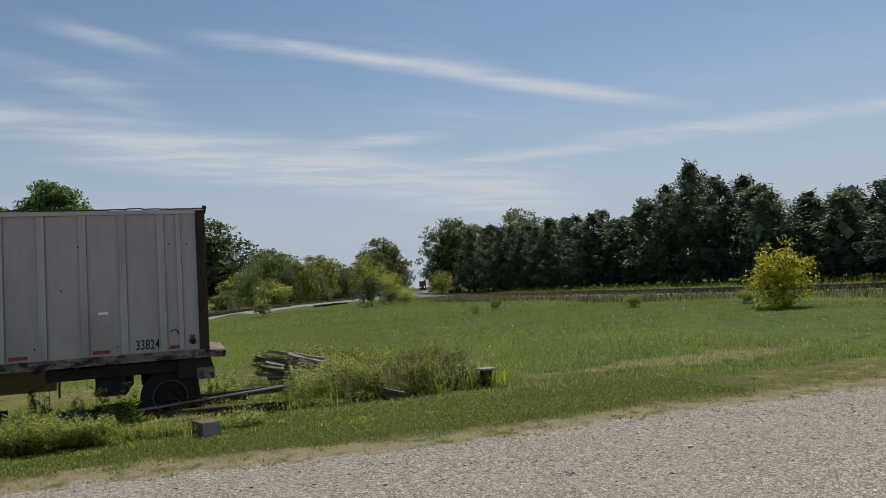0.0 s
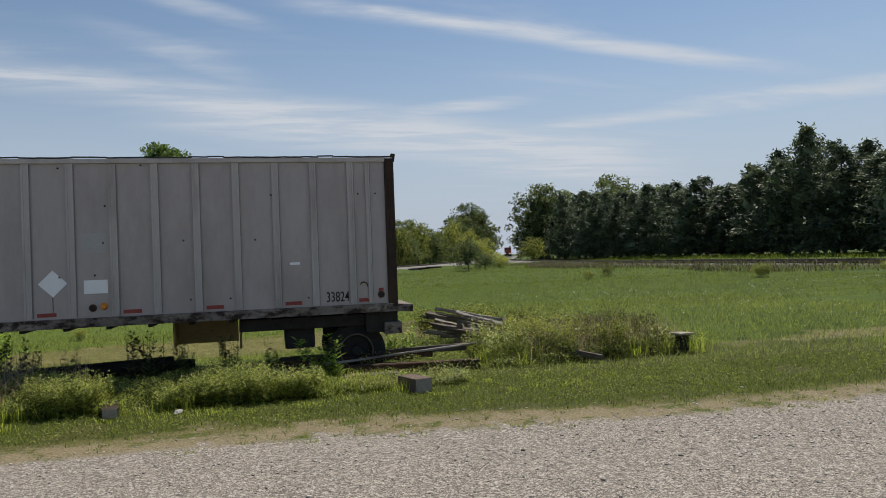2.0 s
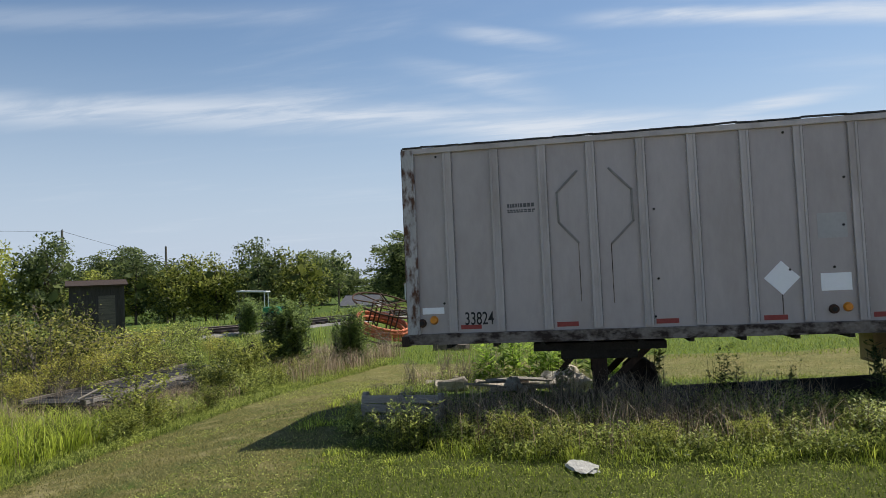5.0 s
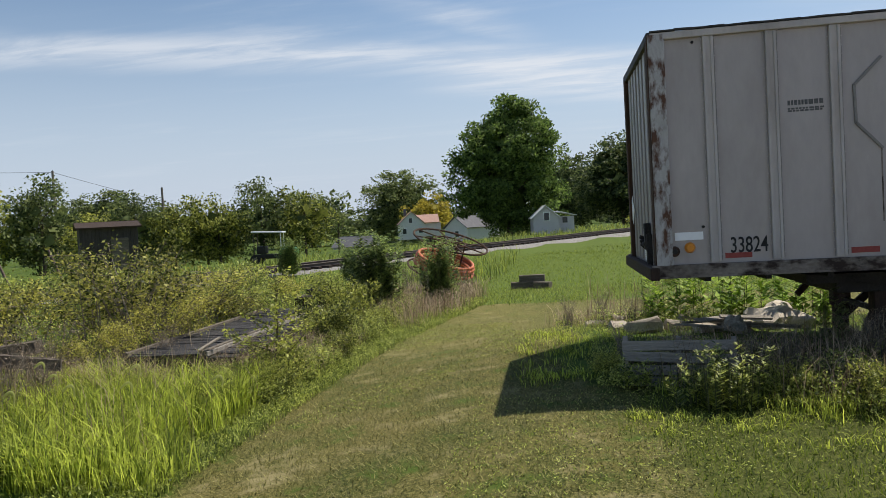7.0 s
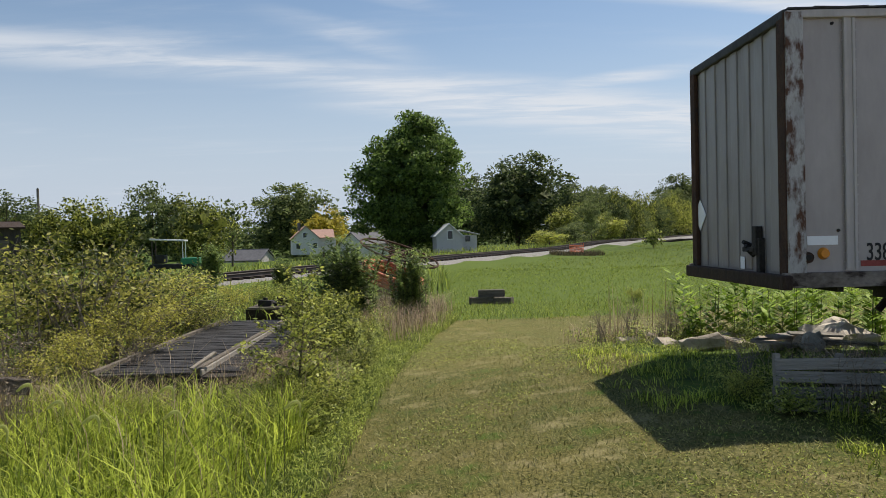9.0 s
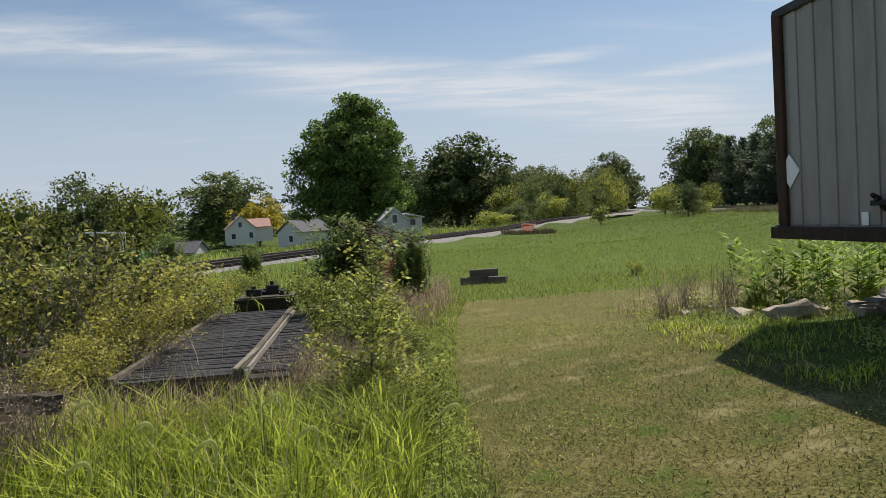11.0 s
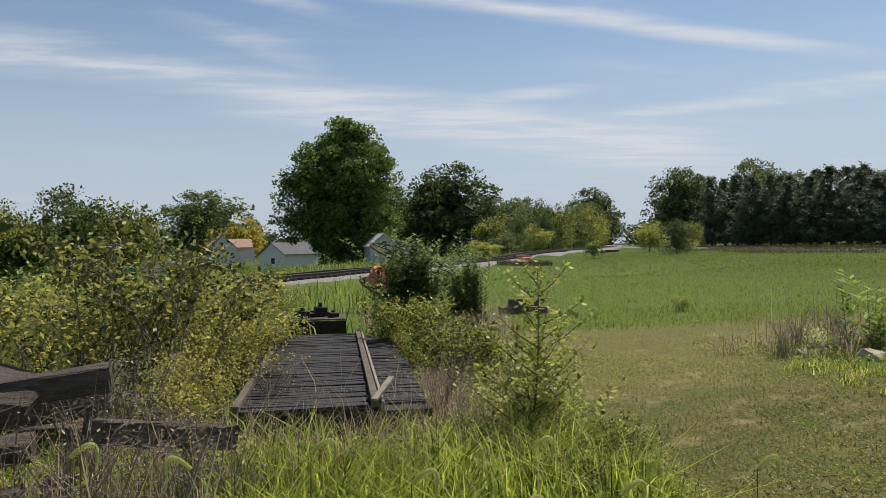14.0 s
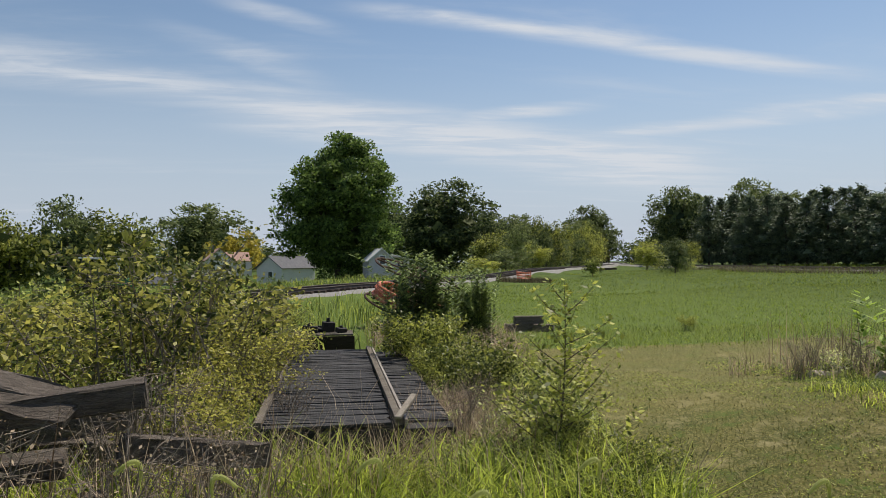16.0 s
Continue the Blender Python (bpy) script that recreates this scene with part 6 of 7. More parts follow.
spots = [(-16.75, 18.5, 0.42, 2), (-16.7, 19.9, 0.45, 0), (-16.9, 16.3, 0.55, 2), (-17.0, 15.1, 0.5, 2), (-16.75, 17.4, 0.55, 0), (-17.3, 19.4, 0.85, 0), (-17.2, 21.3, 0.8, 1), (-18.6, 18.4, 0.85, 0), (-20.5, 17.2, 0.9, 2), (-20.3, 14.6, 0.9, 1), (-18.2, 23.2, 0.85, 1), (-17.3, 24.4, 0.65, 2), (-21.8, 19.4, 0.9, 1), (-22.5, 16.2, 0.95, 0), (-20.2, 23.0, 0.8, 2), (-24.4, 18.8, 0.9, 1), (-22.3, 22.4, 0.85, 1), (-24.0, 14.4, 0.9, 2), (-26.5, 17.4, 0.9, 1), (-19.3, 26.0, 0.7, 1), (-21.5, 12.6, 0.8, 1), (-24.0, 11.6, 0.8, 0), (-26.8, 13.4, 0.9, 1), (-27.8, 20.6, 0.8, 0), (-17.0, 26.4, 0.55, 1), (-24.6, 22.4, 0.8, 1), (-29.4, 16.6, 0.9, 2), (-21.6, 10.4, 0.75, 2)]
for x, y, s, k in spots:
    c = copy_thing(bramble[k], pose(*on_ground(x, y), 0, 0, rng.uniform(0, 360)))
    c.scale = (s * rng.uniform(0.8, 1.25), s * rng.uniform(0.8, 1.25), s * rng.uniform(0.8, 1.12))
herb = [
    shrub("weed_clump", on_ground(-14.5, 20.2), 1.05, 1.7, "hedge", "dense green weed clump beside the mown path", 71, 42, 4800, 0.058, "weed clump", "weed clumps"),
    shrub("weed_clump", on_ground(-14.1, 18.1), 0.95, 1.3, "hedge", "light green leafy weed clump", 72, 28, 2800, 0.05, "weed clump", "weed clumps"),
]
for x, y, s, k, t in ((-13.6, 14.4, 0.55, 1, 80), (-13.6, 19.8, 0.6, 1, 260), (-14.1, 13.8, 0.5, 1, 10), (-13.5, 16.9, 0.55, 1, 330), (-13.85, 15.4, 0.45, 0, 20), (-14.45, 18.9, 0.75, 1, 165), (-14.4, 20.0, 0.7, 1, 5), (-14.0, 14.8, 0.42, 0, 140), (-15.3, 14.3, 0.4, 0, 50), (-16.4, 14.6, 0.4, 1, 80),
                     (3.1, 17.4, 0.95, 1, 40), (4.0, 17.0, 0.8, 1, 90), (2.3, 17.9, 0.9, 1, 150), (3.3, 14.5, 0.72, 0, 200), (4.2, 14.2, 0.55, 1, 250), (5.0, 14.1, 0.6, 1, 300), (5.5, 13.9, 0.55, 1, 20), (2.7, 14.9, 0.6, 1, 70), (3.6, 13.9, 0.6, 0, 30), (4.6, 13.8, 0.62, 0, 110), (5.3, 14.4, 0.7, 0, 280), (4.0, 14.7, 0.85, 1, 10), (4.9, 14.9, 0.8, 1, 160),
                     (-8.2, 12.6, 0.40, 1, 115), (-9.7, 13.6, 0.34, 1, 125), (-7.6, 12.2, 0.5, 1, 145), (-7.0, 12.6, 0.36, 0, 190), (-5.2, 12.2, 0.42, 1, 240), (-4.2, 12.8, 0.5, 1, 350), (-6.2, 12.1, 0.4, 1, 20), (-7.2, 11.95, 0.36, 1, 70),
                     (18.0, 44.0, 0.7, 1, 35), (21.0, 47.5, 0.9, 1, 105), (26.0, 38.0, 0.8, 0, 175), (30.0, 33.0, 0.8, 0, 245), (-7.1, 26.3, 0.45, 1, 315)):
    c = copy_thing(herb[k], pose(*on_ground(x, y), 0, 0, t))
    c.scale = (s, s, s)


def sapling(at, tall, wide, label, seed):
    """A straight leader with rising side shoots, longest low down, and leaves in rows along them."""
    rng = np.random.default_rng(seed)
    root = blank("sapling", at, label, "sapling")
    bm = bmesh.new()
    way = lambda u: np.array([0.05 * math.sin(3.0 * u) + 0.10 * u, 0.04 * math.sin(2.2 * u), tall * u])
    pts = []
    for k in range(10):
        tube(bm, way(k / 10) - (0, 0, 0.05 * (k == 0)), way((k + 1) / 10), 0.013 * (1 - k / 11), 0.013 * (1 - (k + 1) / 11), 6, False)
    pts.append(np.array([way(u) for u in rng.uniform(0.3, 1.0, 70)]) + rng.normal(size=(70, 3)) * 0.025)
    for k in range(34):
        u = 0.04 + 0.84 * (k / 33) ** 1.25
        a = 2.4 * k + rng.normal() * 0.3
        reach = wide * 0.5 * (1.05 - u) ** 0.8 * rng.uniform(0.55, 1.15)
        foot = way(u)
        d = np.array([math.cos(a) * reach, math.sin(a) * reach, reach * rng.uniform(0.35, 0.9)])
        tube(bm, foot, foot + d * 0.55, 0.005, 0.004, 4, False)
        tube(bm, foot + d * 0.55, foot + d + (0, 0, 0.04), 0.004, 0.0015, 4, False)
        n = int(16 + 105 * reach * (1.3 - u))
        w = rng.uniform(0.12, 1.05, (n, 1))
        pts.append(foot + d * w + (0, 0, 0.04) * w ** 2 + rng.normal(size=(n, 3)) * (0.022 + 0.03 * (1 - u)))
    part("stem", bm, "bark", root)
    v, f = leaf_quads(np.concatenate(pts), 0.056, rng, droop=0.1, slim=0.6, flat=0.45)
    shown("foliage", mesh_of("foliage", v, f), "hedge", root)
    return root


sapling(on_ground(-13.99, 15.2), 1.62, 1.5, "young broad-leaved sapling with a bare-tipped leader and rising shoots", 81)
gold = spire_clump("goldenrod_clump", on_ground(-14.3, 22.2), 1.75, 0.50, 62, 0.19, "spire", "tall dense goldenrod clump not yet in flower", "goldenrod", "goldenrod clumps", 82, 120)
for x, y, s, t in ((-13.05, 23.7, 0.84, 100), (-20.5, 33.0, 0.8, 20), (-17.6, 31.6, 0.7, 300)):
    c = copy_thing(gold, pose(*on_ground(x, y), 0, 0, t))
    c.scale = (s * 0.85, s * 0.85, s)
spire_clump("leafy_bush", on_ground(-8.8, 12.5), 0.50, 0.30, 46, 0.085, "weed", "low bushy bright green weed before the broken pallet", "weed", "", 86, 46)
dark = spire_clump("dark_weed", on_ground(-3.15, 14.25), 0.95, 0.34, 9, 0.14, "oak", "dark leafy weed growing up past the trailer rail", "weed", "weeds under the trailer", 83, 44)
for x, y, s, t in ((-2.6, 14.6, 0.7, 60), (-5.0, 14.8, 0.8, 120), (-4.4, 14.5, 0.65, 180), (-7.2, 14.5, 0.8, 240), (-1.9, 14.9, 0.75, 30), (-1.2, 14.1, 0.6, 90), (-5.9, 15.9, 0.9, 200)):
    c = copy_thing(dark, pose(*on_ground(x, y), 0, 0, t))
    c.scale = (s, s, s)
lush = spire_clump("leafy_weed", on_ground(-8.2, 18.0), 1.1, 0.42, 7, 0.24, "bright", "bright green tall weed leafy from foot to tip", "weed", "leafy weeds at the trailer front", 84, 46)
for x, y, s, t in ((-7.6, 18.1, 0.95, 70), (-6.8, 17.9, 1.0, 140), (-8.6, 17.7, 0.5, 280), (-7.45, 17.4, 0.95, 33), (-0.42, 13.0, 0.66, 20), (-6.5, 17.2, 0.9, 100), (1.0, 15.2, 0.6, 190)):
    c = copy_thing(lush, pose(*on_ground(x, y), 0, 0, t))
    c.scale = (s, s, s)
bare = shrub("dead_weed", on_ground(-17.1, 14.2), 1.15, 0.9, "straw", "dead bare weed with pale brittle stalks", 85, 26, 240, 0.03, "dead weed", "dead weeds", stem_mat="twig")
for x, y, s, t in ((-17.0, 15.0, 0.95, 70), (-18.2, 13.4, 0.9, 140), (-16.5, 13.9, 0.8, 210), (-18.9, 15.2, 1.0, 280), (-14.6, 15.9, 0.6, 330), (-14.3, 17.0, 0.6, 30), (-13.7, 25.6, 0.9, 90), (-14.4, 26.4, 0.9, 150), (-6.4, 14.0, 0.55, 200), (-7.9, 13.6, 0.5, 260), (-5.6, 13.6, 0.5, 310), (-9.4, 18.3, 0.6, 10), (-8.6, 18.7, 0.65, 60), (-9.0, 17.9, 0.5, 110), (-10.0, 17.8, 0.5, 160), (-16.2, 16.4, 0.7, 45), (-12.8, 26.2, 0.8, 245), (-9.0, 13.3, 0.55, 20), (-8.4, 13.0, 0.5, 130), (-7.0, 13.9, 0.6, 240), (-6.0, 13.0, 0.5, 350), (-4.9, 13.7, 0.55, 80), (-9.5, 14.0, 0.5, 170), (4.6, 14.5, 0.7, 20), (3.8, 14.0, 0.6, 120), (-17.4, 12.95, 0.95, 15), (-16.8, 13.1, 0.9, 75), (-16.5, 13.35, 0.8, 135), (-17.9, 12.9, 0.9, 195), (-16.2, 13.6, 0.75, 255)):
    c = copy_thing(bare, pose(*on_ground(x, y), 0, 0, t))
    c.scale = (s, s, s)


# ---------------------------------------------------------------- grasses
def field(n, x0, x1, y0, y1, rng, keep=None):
    x, y = rng.uniform(x0, x1, n), rng.uniform(y0, y1, n)
    if keep is not None:
        k = keep(x, y)
        x, y = x[k], y[k]
    return x, y


def patchy(x, y, s, share, seed=0.0):
    return wave(x, y, s, seed) > share


def clumped(n, each, x0, x1, y0, y1, spread, rng, keep=None):
    """Blade places in n tufts."""
    x, y = field(n, x0, x1, y0, y1, rng, keep)
    k = rng.poisson(each, len(x)) + 3
    x, y = np.repeat(x, k), np.repeat(y, k)
    return x + rng.normal(size=len(x)) * spread, y + rng.normal(size=len(x)) * spread


rng = np.random.default_rng(90)
near_lawn = field(480000, -14.2, 9, 8.0, 24.0, rng, lambda x, y: mown(x, y) & (rng.uniform(size=len(x)) < 0.85 - 0.5 * smooth(12, 19, y)) & (y > road_edge(x) + 0.5 + 0.6 * rng.uniform(size=len(x))))
def verge(x, y):
    """The greener strip between the drive and the trailer."""
    return (x > -9.3 + 0.6 * wave(x, y, 0.6)) & (y < 13) & (wave(x, y, 0.5, 3.0) < 0.75 * smooth(0.3, 1.6, y - road_edge(x)))


margin = clumped(900, 12, -9, 14, 8.6, 11.2, 0.035, rng, lambda x, y: (y > road_edge(x) - 0.2) & (y < road_edge(x) + 1.3) & (wave(x, y, 0.45, 5.0) > -0.2))
stuff("margin_tufts", [blades(*margin, 0.045, 0.009, 1.3, rng)], "meadow", "sparse tufts on the bare margin of the drive", "grass")
green = verge(*near_lawn)
stuff("verge_grass", [blades(near_lawn[0][green], near_lawn[1][green], 0.055, 0.010, 1.2, rng)], "field", "short green grass between the drive and the trailer", "grass")
stuff("lawn_grass", [blades(near_lawn[0][~green], near_lawn[1][~green], 0.036, 0.011, 1.9, rng)], "lawn", "short half-dry mown grass", "grass")
right_lawn = field(80000, 4, 40, 9, 24, rng, lambda x, y: (y > road_edge(x) + 0.6))
clip = field(90000, -14.9, 16, 11.0, 27, rng, lambda x, y: ~mown(x, y) & (y > road_edge(x) + 1))
stuff("rough_grass", [blades(*clip, 0.13, 0.010, 1.1, rng)], "meadow", "rough uncut green grass round the trailer", "grass")
stuff("cut_grass", [blades(*right_lawn, 0.045, 0.014, 1.6, rng)], "field", "short green grass beside the drive", "grass")
mead = field(110000, -14, 42, 23.2, 46, rng, lambda x, y: (beside(TRACK_1, x, y) < -4) & ((x > -12) | (y > 26)))
mead2 = field(70000, -14, 60, 44, 110, rng, lambda x, y: (beside(TRACK_1, x, y) < -4) & (beside(TRACK_2, x, y) > 4))
light = mead[0] < 2 + 4 * wave(mead[0], mead[1], 3.0)
stuff("young_meadow_grass", [blades(mead[0][light], mead[1][light], 0.085, 0.02, 1.4, rng)], "young", "fresh light green meadow grass", "grass")
stuff("meadow_grass", [blades(mead[0][~light], mead[1][~light], 0.085, 0.02, 1.4, rng), blades(*mead2, 0.11, 0.05, 1.4, rng)], "field", "green meadow grass", "grass")
# bright tufts along the trailer and the edge of the path
tuft = clumped(140, 26, -4.6, 0.6, 11.75, 13.0, 0.07, rng, lambda x, y: patchy(x, y, 0.7, -0.5))
tuft2 = clumped(40, 30, 2.2, 6.2, 13.3, 15.0, 0.07, rng)
tuft3 = clumped(60, 30, -10.6, -8.9, 13.4, 17.0, 0.09, rng)
tuft4 = clumped(190, 26, -9.4, -3.9, 11.6, 13.4, 0.07, rng, lambda x, y: y > 11.7 + 1.1 * smooth(-7.4, -9.4, x))
tuft5 = clumped(150, 24, -12, 4, 11.2, 12.2, 0.06, rng, lambda x, y: x > -9.6)
def leafy_cover(n, x0, x1, y0, y1, tall, size, rng, keep=None, seed=0.0):
    """Small leaves through the depth of a low uneven carpet of weeds."""
    x, y = field(n, x0, x1, y0, y1, rng, keep)
    top = tall * (0.55 + 0.45 * wave(x, y, 0.35, seed) + 0.25 * wave(x, y, 0.12, seed + 1))
    z = height(x, y) + np.maximum(top, 0.03) * rng.uniform(0.1, 1.0, len(x)) ** 0.7
    return leaf_quads(np.stack([x, y, z], 1), size, rng, droop=-0.3, slim=0.38, flat=0.25)


RISE = [
    (field(1100, -4.5, -3.25, 11.7, 13.0, rng, lambda x, y: wave(x, y, 0.22, 7.0) + 2.2 * (1 - np.hypot((x + 3.88) / 0.62, (y - 12.35) / 0.65)) > 0.1), 0.44, 0.075), (field(2200, -3.05, -0.3, 11.65, 12.9, rng, lambda x, y: wave(x, y, 0.22, 7.0) + 2.2 * (1 - np.hypot((x + 1.7) / 1.35, (y - 12.25) / 0.62)) > 0.1), 0.42, 0.075),
    (field(420, -0.7, 1.6, 11.95, 12.7, rng), 0.19, 0.06), (field(700, 2.3, 4.2, 13.5, 15.2, rng), 0.62, 0.09), (field(520, 4.2, 6.0, 13.4, 14.8, rng), 0.42, 0.08),
    (field(2200, -9.6, -4.6, 11.7, 13.8, rng, lambda x, y: (wave(x, y, 0.5, 2.0) > 0.1) & (y > 11.9 + 1.1 * smooth(-7.4, -9.4, x))), 0.36, 0.07),
    (field(900, -14.9, -13.4, 14.0, 17.0, rng, lambda x, y: wave(x, y, 0.5, 4.0) > 0.0), 0.36, 0.07),
    (field(700, -14.8, -13.3, 17.0, 23.0, rng, lambda x, y: wave(x, y, 0.6, 5.0) > 0.0), 0.55, 0.09),
    (field(420, -9.6, -7.0, 16.8, 19.0, rng, lambda x, y: wave(x, y, 0.5, 6.0) > 0.1), 0.40, 0.08),
]
edge_x = lambda y: np.interp(y, [8, 10.3, 12, 14.8, 17.5, 21, 23.5], [-13.9, -13.5, -13.3, -13.2, -13.0, -12.5, -12.0])
seam = field(30000, -15.0, -11.8, 9.5, 24.5, rng, lambda x, y: (np.abs(x - edge_x(y) + 0.45) < 0.55) & (np.hypot(x + 13.8, y - 8.4) > 1.6))
seam_leaves = lambda n, tall, size, seed: leafy_cover(n, -15.0, -11.8, 10.5, 24.5, tall, size, rng, lambda x, y: np.abs(x - edge_x(y) + 0.40 + 0.15 * wave(x, y, 0.3)) < 0.45, seed)
stuff("path_edge_grass", [blades(*seam, 0.13, 0.009, 1.0, rng, 2)], "meadow", "uneven green grass along the edge of the mown way", "grass")
stuff("path_edge_weeds", [seam_leaves(60000, 0.16, 0.035, 11.0)], "weed", "low leafy weeds along the edge of the mown way", "weeds")
stuff("feathery_weeds", [leafy_stems(*p, h, w, rng) for p, h, w in RISE], "weed", "upright feathery green weeds with narrow leaves", "weeds")
stuff("clover_turf", [leafy_cover(52000, -11, 9, 10.4, 13.0, 0.055, 0.022, rng, lambda x, y: (y > road_edge(x) + 0.9) & (rng.uniform(size=len(x)) < 0.35 + 0.65 * (wave(x, y, 0.8) > 0)), 9.0), leafy_cover(45000, -13.6, -8.5, 9.0, 20, 0.035, 0.022, rng, lambda x, y: mown(x, y) & (wave(x, y, 0.9, 1.5) > 0.1), 9.5)], "weed", "low clover and green turf", "grass")
stuff("low_weeds", [leafy_cover(30000, -4.7, -0.4, 11.75, 13.2, 0.38, 0.035, rng, lambda x, y: patchy(x, y, 0.9, -0.7)), leafy_cover(9000, 2.2, 6.2, 13.2, 15.0, 0.5, 0.04, rng, None, 2.0)], "weed", "feathery bright green weeds beside the trailer", "weeds")
stuff("mixed_weeds", [leafy_cover(42000, -9.8, -4.2, 11.6, 14.4, 0.40, 0.036, rng, lambda x, y: y > 11.7 + 1.1 * smooth(-7.4, -9.4, x) + 0.2 * wave(x, y, 0.4), 3.0), leafy_cover(12000, 0.2, 3.6, 12.9, 17.2, 0.3, 0.04, rng, None, 4.0), leafy_cover(14000, -15.0, -13.3, 13.6, 24.5, 0.42, 0.04, rng, None, 5.0), leafy_cover(30000, -28, -16.6, 10.5, 30, 0.7, 0.06, rng, None, 6.0), leafy_cover(8000, -19.5, -13.9, 11.4, 15.2, 0.45, 0.04, rng, None, 7.0), leafy_cover(6000, -10.2, -7.0, 16.4, 20.0, 0.22, 0.04, rng, None, 8.0)], "weed", "mixed low green weeds", "weeds")
stuff("tufted_grass", [blades(*tuft, 0.26, 0.006, 0.7, rng, 2), blades(*tuft2, 0.40, 0.007, 0.6, rng, 2), blades(*tuft3, 0.12, 0.008, 1.0, rng, 2), blades(*tuft4, 0.20, 0.006, 0.9, rng, 2), blades(*tuft5, 0.09, 0.007, 1.0, rng, 2)], "tall", "bright green tufted grass beside the trailer", "grass")
front = field(9000, -19.5, -13.35, 10.2, 15.2, rng, lambda x, y: (y > 11.2 + 0.4 * wave(x, y, 0.9) + smooth(-17.5, -19, x)) & ((x < -13.75 + 0.2 * wave(x, y, 0.6)) | (y < 12)) & (y < 14.9 + 0.3 * wave(x, y, 0.5)) & (np.hypot(x + 15.8, y - 9.4) > 2.2))
tussock = clumped(560, 30, -19.5, -13.35, 10.2, 15.2, 0.075, rng, lambda x, y: (y > 11.2 + 0.4 * wave(x, y, 0.9) + smooth(-17.5, -19, x)) & ((x < -13.75 + 0.2 * wave(x, y, 0.6)) | (y < 12)) & (y < 14.9 + 0.3 * wave(x, y, 0.5)) & (np.hypot(x + 15.8, y - 9.4) > 2.2))
low_front = field(7000, -19.5, -13.35, 10.2, 15.2, rng, lambda x, y: (y > 11.2 + 0.4 * wave(x, y, 0.9) + smooth(-17.5, -19, x)) & ((x < -13.75 + 0.2 * wave(x, y, 0.6)) | (y < 12)) & (y < 14.9 + 0.3 * wave(x, y, 0.5)) & (np.hypot(x + 15.8, y - 9.4) > 2.2))
bank = field(7000, -24, -13.7, 5.0, 11.5, rng, lambda x, y: (x < -14.2) & (np.hypot(x + 15.2, y - 9.3) > 2.6) & (np.hypot(x + 13.5, y - 8) > 2.0))
stuff("tall_grass", [blades(*front, 0.34, 0.010, 0.8, rng, 2), blades(*tussock, 0.54, 0.011, 0.75, rng, 2), blades(*low_front, 0.20, 0.010, 1.0, rng, 2), blades(*bank, 0.50, 0.012, 0.7, rng, 2)], "tall", "tall bright green grass at the edge of the path", "grass")
pale = field(700, -19.0, -13.6, 11.4, 16.5, rng, lambda x, y: np.hypot(x + 15.8, y - 9.4) > 2.6)
pale2 = clumped(150, 22, -14.9, -12.3, 20.0, 26.0, 0.14, rng, lambda x, y: x < np.interp(y, [20, 23.5, 26], [-12.9, -12.2, -12.0]))
pale3 = clumped(34, 16, -10.2, -7.4, 17.4, 19.6, 0.10, rng)
pale7 = field(120, -9.6, -7.0, 18.0, 19.8, rng)
pale8 = clumped(26, 14, -18.0, -16.2, 12.7, 13.7, 0.10, rng)
pale4 = field(1200, -14.9, -13.5, 15.2, 18.5, rng)
pale5 = field(900, 3.0, 6.0, 13.4, 15.0, rng)
pale6 = field(2600, -9.2, -4.0, 11.9, 14.4, rng, lambda x, y: y > 12.0 + 1.0 * smooth(-7.4, -9.4, x))
pale9 = clumped(120, 34, -15.1, -14.2, 15.5, 17.6, 0.10, rng)
pale11 = field(260, -18.2, -16.1, 12.3, 13.8, rng)
pale12 = field(420, -7.3, -5.7, 13.7, 14.8, rng)
pale10 = clumped(44, 20, -16.9, -15.0, 14.1, 14.85, 0.09, rng)
stuff("dry_grass", [blades(*pale11, 1.0, 0.008, 0.25, rng, 2), blades(*pale12, 0.55, 0.007, 0.7, rng, 2), blades(*pale10, 0.62, 0.005, 0.6, rng, 2), blades(*pale9, 0.40, 0.005, 0.7, rng, 2), blades(*pale, 0.70, 0.006, 0.45, rng, 2), blades(*pale2, 0.62, 0.007, 0.8, rng, 2), blades(*pale3, 0.42, 0.006, 0.8, rng, 2), blades(*pale7, 0.95, 0.008, 0.2, rng, 2), blades(*pale8, 0.85, 0.005, 0.5, rng, 2), blades(*pale4, 0.42, 0.006, 0.7, rng, 2), blades(*pale5, 0.7, 0.007, 0.3, rng, 2), blades(*pale6, 0.55, 0.006, 0.6, rng, 2)], "straw", "dry straw-coloured stalks among the weeds", "grass")
# weeds beside the tracks
strip = field(30000, 20, 42, 20, 110, rng, lambda x, y: (beside(TRACK_2, x, y) > 1.1) & (beside(TRACK_2, x, y) < 7.5 + 3 * wave(x, y, 6)))
strip2 = field(2600, -3.6, 1.6, 61.5, 67.5, rng, lambda x, y: (np.hypot(x + 1.2, y - 64.5) < 2.2))
tangle = clumped(130, 16, -9.2, -5.6, 12.2, 14.2, 0.09, rng, lambda x, y: y > 12.2 + 0.9 * smooth(-7.4, -9.4, x))
stuff("brown_weeds", [blades(*tangle, 0.48, 0.006, 0.7, rng, 2), blades(*strip, 0.50, 0.035, 0.8, rng, 2), blades(*strip2, 0.5, 0.03, 0.4, rng, 2)], "brown", "brownish tall weeds along the overgrown track", "weeds")
strip3 = field(9000, 20, 46, 20, 120, rng, lambda x, y: (beside(TRACK_2, x, y) > 1.4) & (beside(TRACK_2, x, y) < 8 + 3 * wave(x, y, 6)))
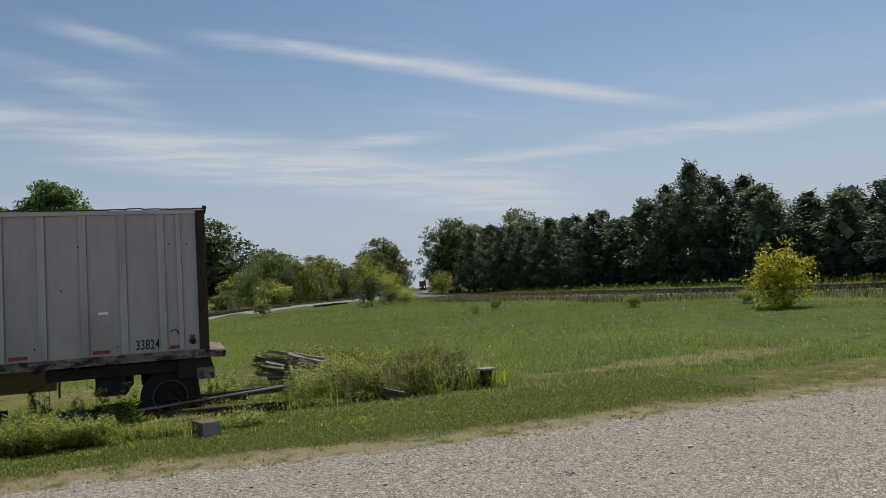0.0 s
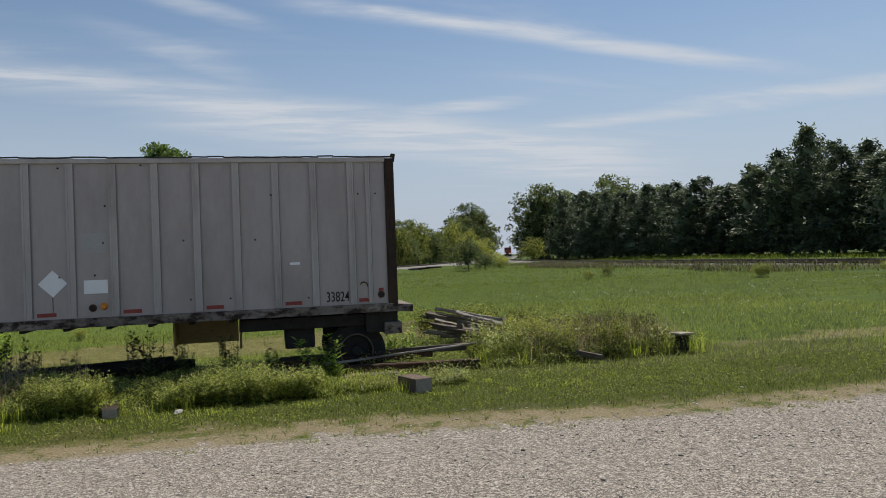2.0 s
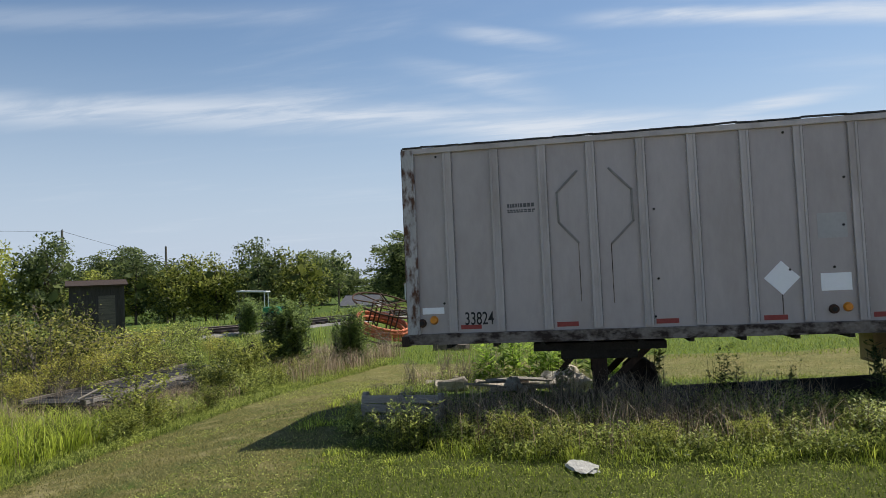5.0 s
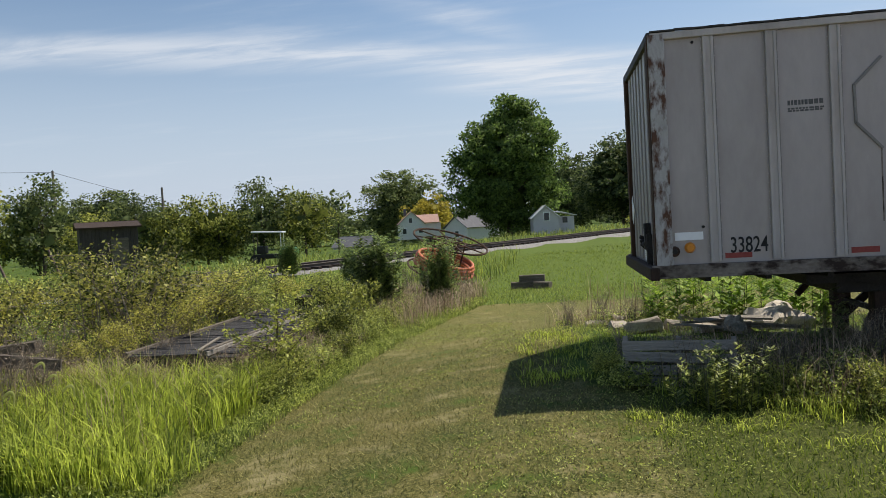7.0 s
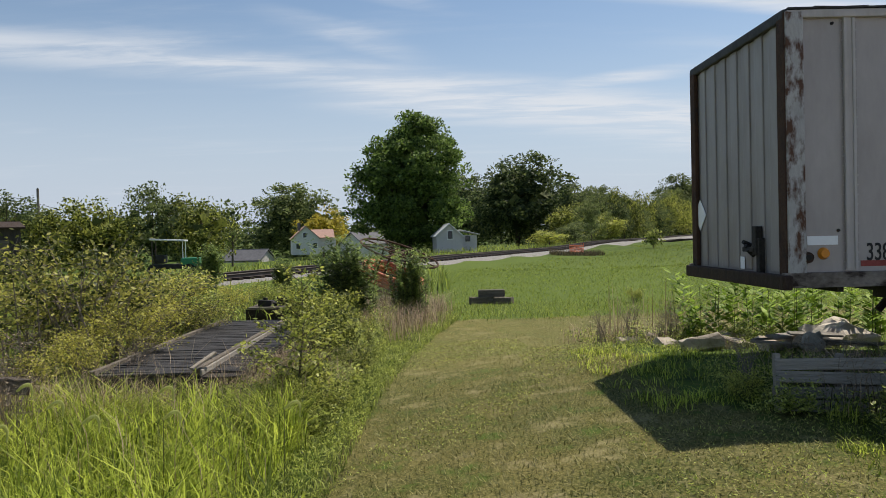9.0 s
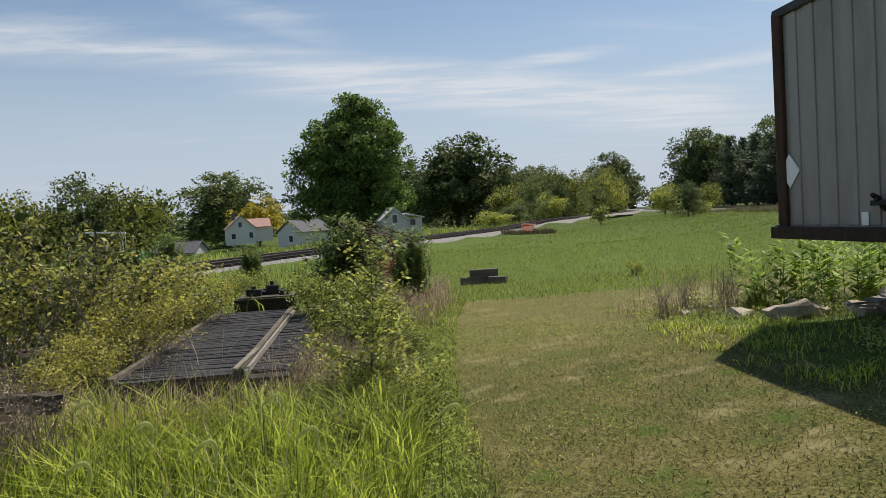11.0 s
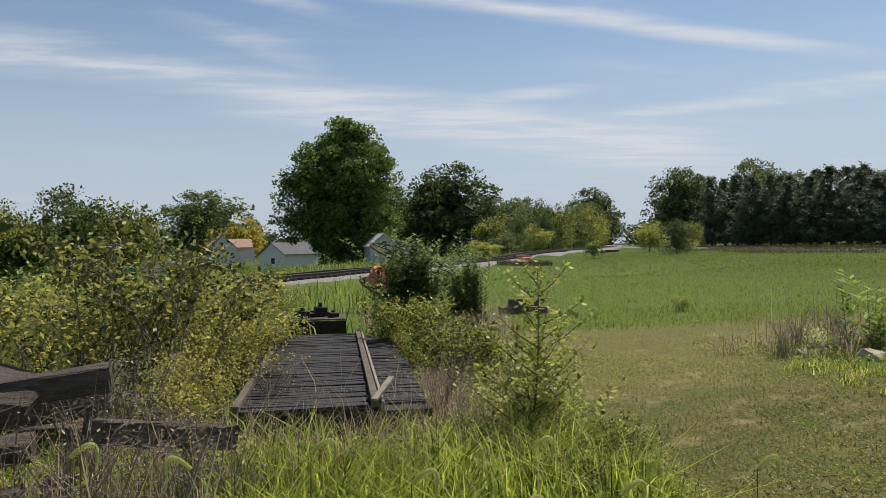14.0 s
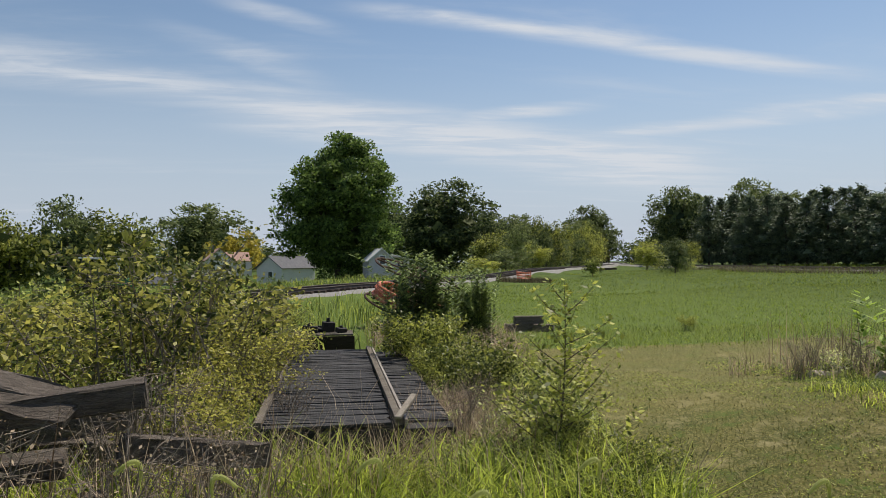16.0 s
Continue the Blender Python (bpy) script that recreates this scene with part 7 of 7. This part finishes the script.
behind = field(16000, -50, 10, 15, 100, rng, lambda x, y: (beside(TRACK_1, x, y) > 2.8) & (beside(TRACK_1, x, y) < 16))
this_side = field(9000, -36, -12, 10, 50, rng, lambda x, y: (beside(TRACK_1, x, y) < -3.2) & (beside(TRACK_1, x, y) > -11))
berm = field(9000, 41, 62, 16, 120, rng, lambda x, y: beside(TRACK_2, x, y) < -2)
stuff("berm_grass", [blades(*strip3, 0.40, 0.05, 0.8, rng, 2), blades(*berm, 0.35, 0.08, 0.5, rng, 2)], "field", "uneven green grass below the pines", "grass")
stuff("trackside_weeds", [blades(*behind, 0.6, 0.05, 0.7, rng, 2), blades(*this_side, 0.6, 0.03, 0.5, rng, 2)], "meadow", "green weeds along the railway", "weeds")

# foxtail heads nodding over the tall grass
for k, (x, y, z, lean) in enumerate(((-17.05, 12.3, 0.72, 1), (-16.45, 12.15, 0.66, -1), (-15.95, 12.25, 0.70, 1), (-15.45, 12.15, 0.62, 1), (-15.25, 12.5, 0.70, 1), (-14.85, 12.2, 0.66, 1), (-14.35, 12.35, 0.64, 1), (-13.55, 12.6, 0.62, 1), (-16.8, 12.9, 0.8, 1), (-16.2, 12.8, 0.74, -1), (-15.7, 12.9, 0.75, 1), (-14.6, 12.9, 0.7, 1), (-17.6, 12.5, 0.75, 1))):
    z0 = gz(x, y)
    plant = blank("foxtail_grass", (x, y, z0), "single foxtail grass with a drooping bristly seed head", "foxtail grass", "foxtail grasses")
    bm = bmesh.new()
    tube(bm, (0, 0, -0.05), (0.02 * lean, 0.0, z), 0.0035, 0.002, 5, False)
    part("stalk", bm, "stem", plant)
    bm = bmesh.new()
    last, n = Vector((0.02 * lean, 0, z)), 12
    for j in range(1, n + 1):
        u = j / n
        p = Vector((lean * (0.02 + 0.115 * math.sin(u * 1.9)), 0.01 * u, z + 0.075 * math.sin(u * 2.7) - 0.085 * u * u))
        r = 0.0105 * math.sin(math.pi * (0.12 + 0.80 * u)) + 0.003
        tube(bm, last, p, r, r, 7, False)
        for b in range(16):
            a = 2 * math.pi * (b / 16 + 0.03 * j)
            q = p + Vector((0.4 * lean, math.sin(a), math.cos(a) - 0.1)).normalized() * (r + 0.012)
            s = Vector((0.0011, 0, 0.0011))
            va, vb, vc = bm.verts.new(p + s), bm.verts.new(p - s), bm.verts.new(q)
            bm.faces.new((va, vb, vc))
        last = p
    part("seed_head", bm, "foxtail", plant, "bristly pale green seed head")

# white clover heads, stones of the drive
rng = np.random.default_rng(95)
fx, fy = field(1500, 8, 34, 14, 32, rng, lambda x, y: patchy(x, y, 2.2, -0.1, 2.0))
pts = np.stack([fx, fy, height(fx, fy) + 0.13], 1)
stuff("clover_flowers", [leaf_quads(pts, 0.035, rng, slim=0.9)], "white", "tiny white wildflowers in the meadow", "flowers")
px, py = field(15000, -10, 13, 5.6, 11.2, rng, lambda x, y: (y < road_edge(x) + 0.4 + 0.6 * rng.normal(size=len(x))) & (rng.uniform(size=len(x)) < smooth(5.5, 8.0, y) + 0.2))
n = len(px)
r = rng.gamma(2.0, 0.0028, n) + 0.0045
corner = np.array([[1, 0, 0], [0, 1, 0], [-1, 0, 0], [0, -1, 0], [0, 0, 0.28], [0, 0, -0.6]])
turn = rng.uniform(0, 6.28, n)
c, s = np.cos(turn)[:, None], np.sin(turn)[:, None]
local_x = corner[None, :, 0] * rng.uniform(0.7, 1.3, (n, 6)) * r[:, None]
local_y = corner[None, :, 1] * rng.uniform(0.7, 1.3, (n, 6)) * r[:, None]
v = np.stack([px[:, None] + local_x * c - local_y * s, py[:, None] + local_x * s + local_y * c, (height(px, py) + r * 0.25)[:, None] + corner[None, :, 2] * r[:, None]], -1)
tri = np.array([[0, 1, 4], [1, 2, 4], [2, 3, 4], [3, 0, 4], [1, 0, 5], [2, 1, 5], [3, 2, 5], [0, 3, 5]])
f = (np.arange(n)[:, None, None] * 6 + tri[None]).reshape(-1, 3)
stuff("gravel", [(v.reshape(-1, 3), f)], "gravel", "loose pale gravel on the drive", "gravel")
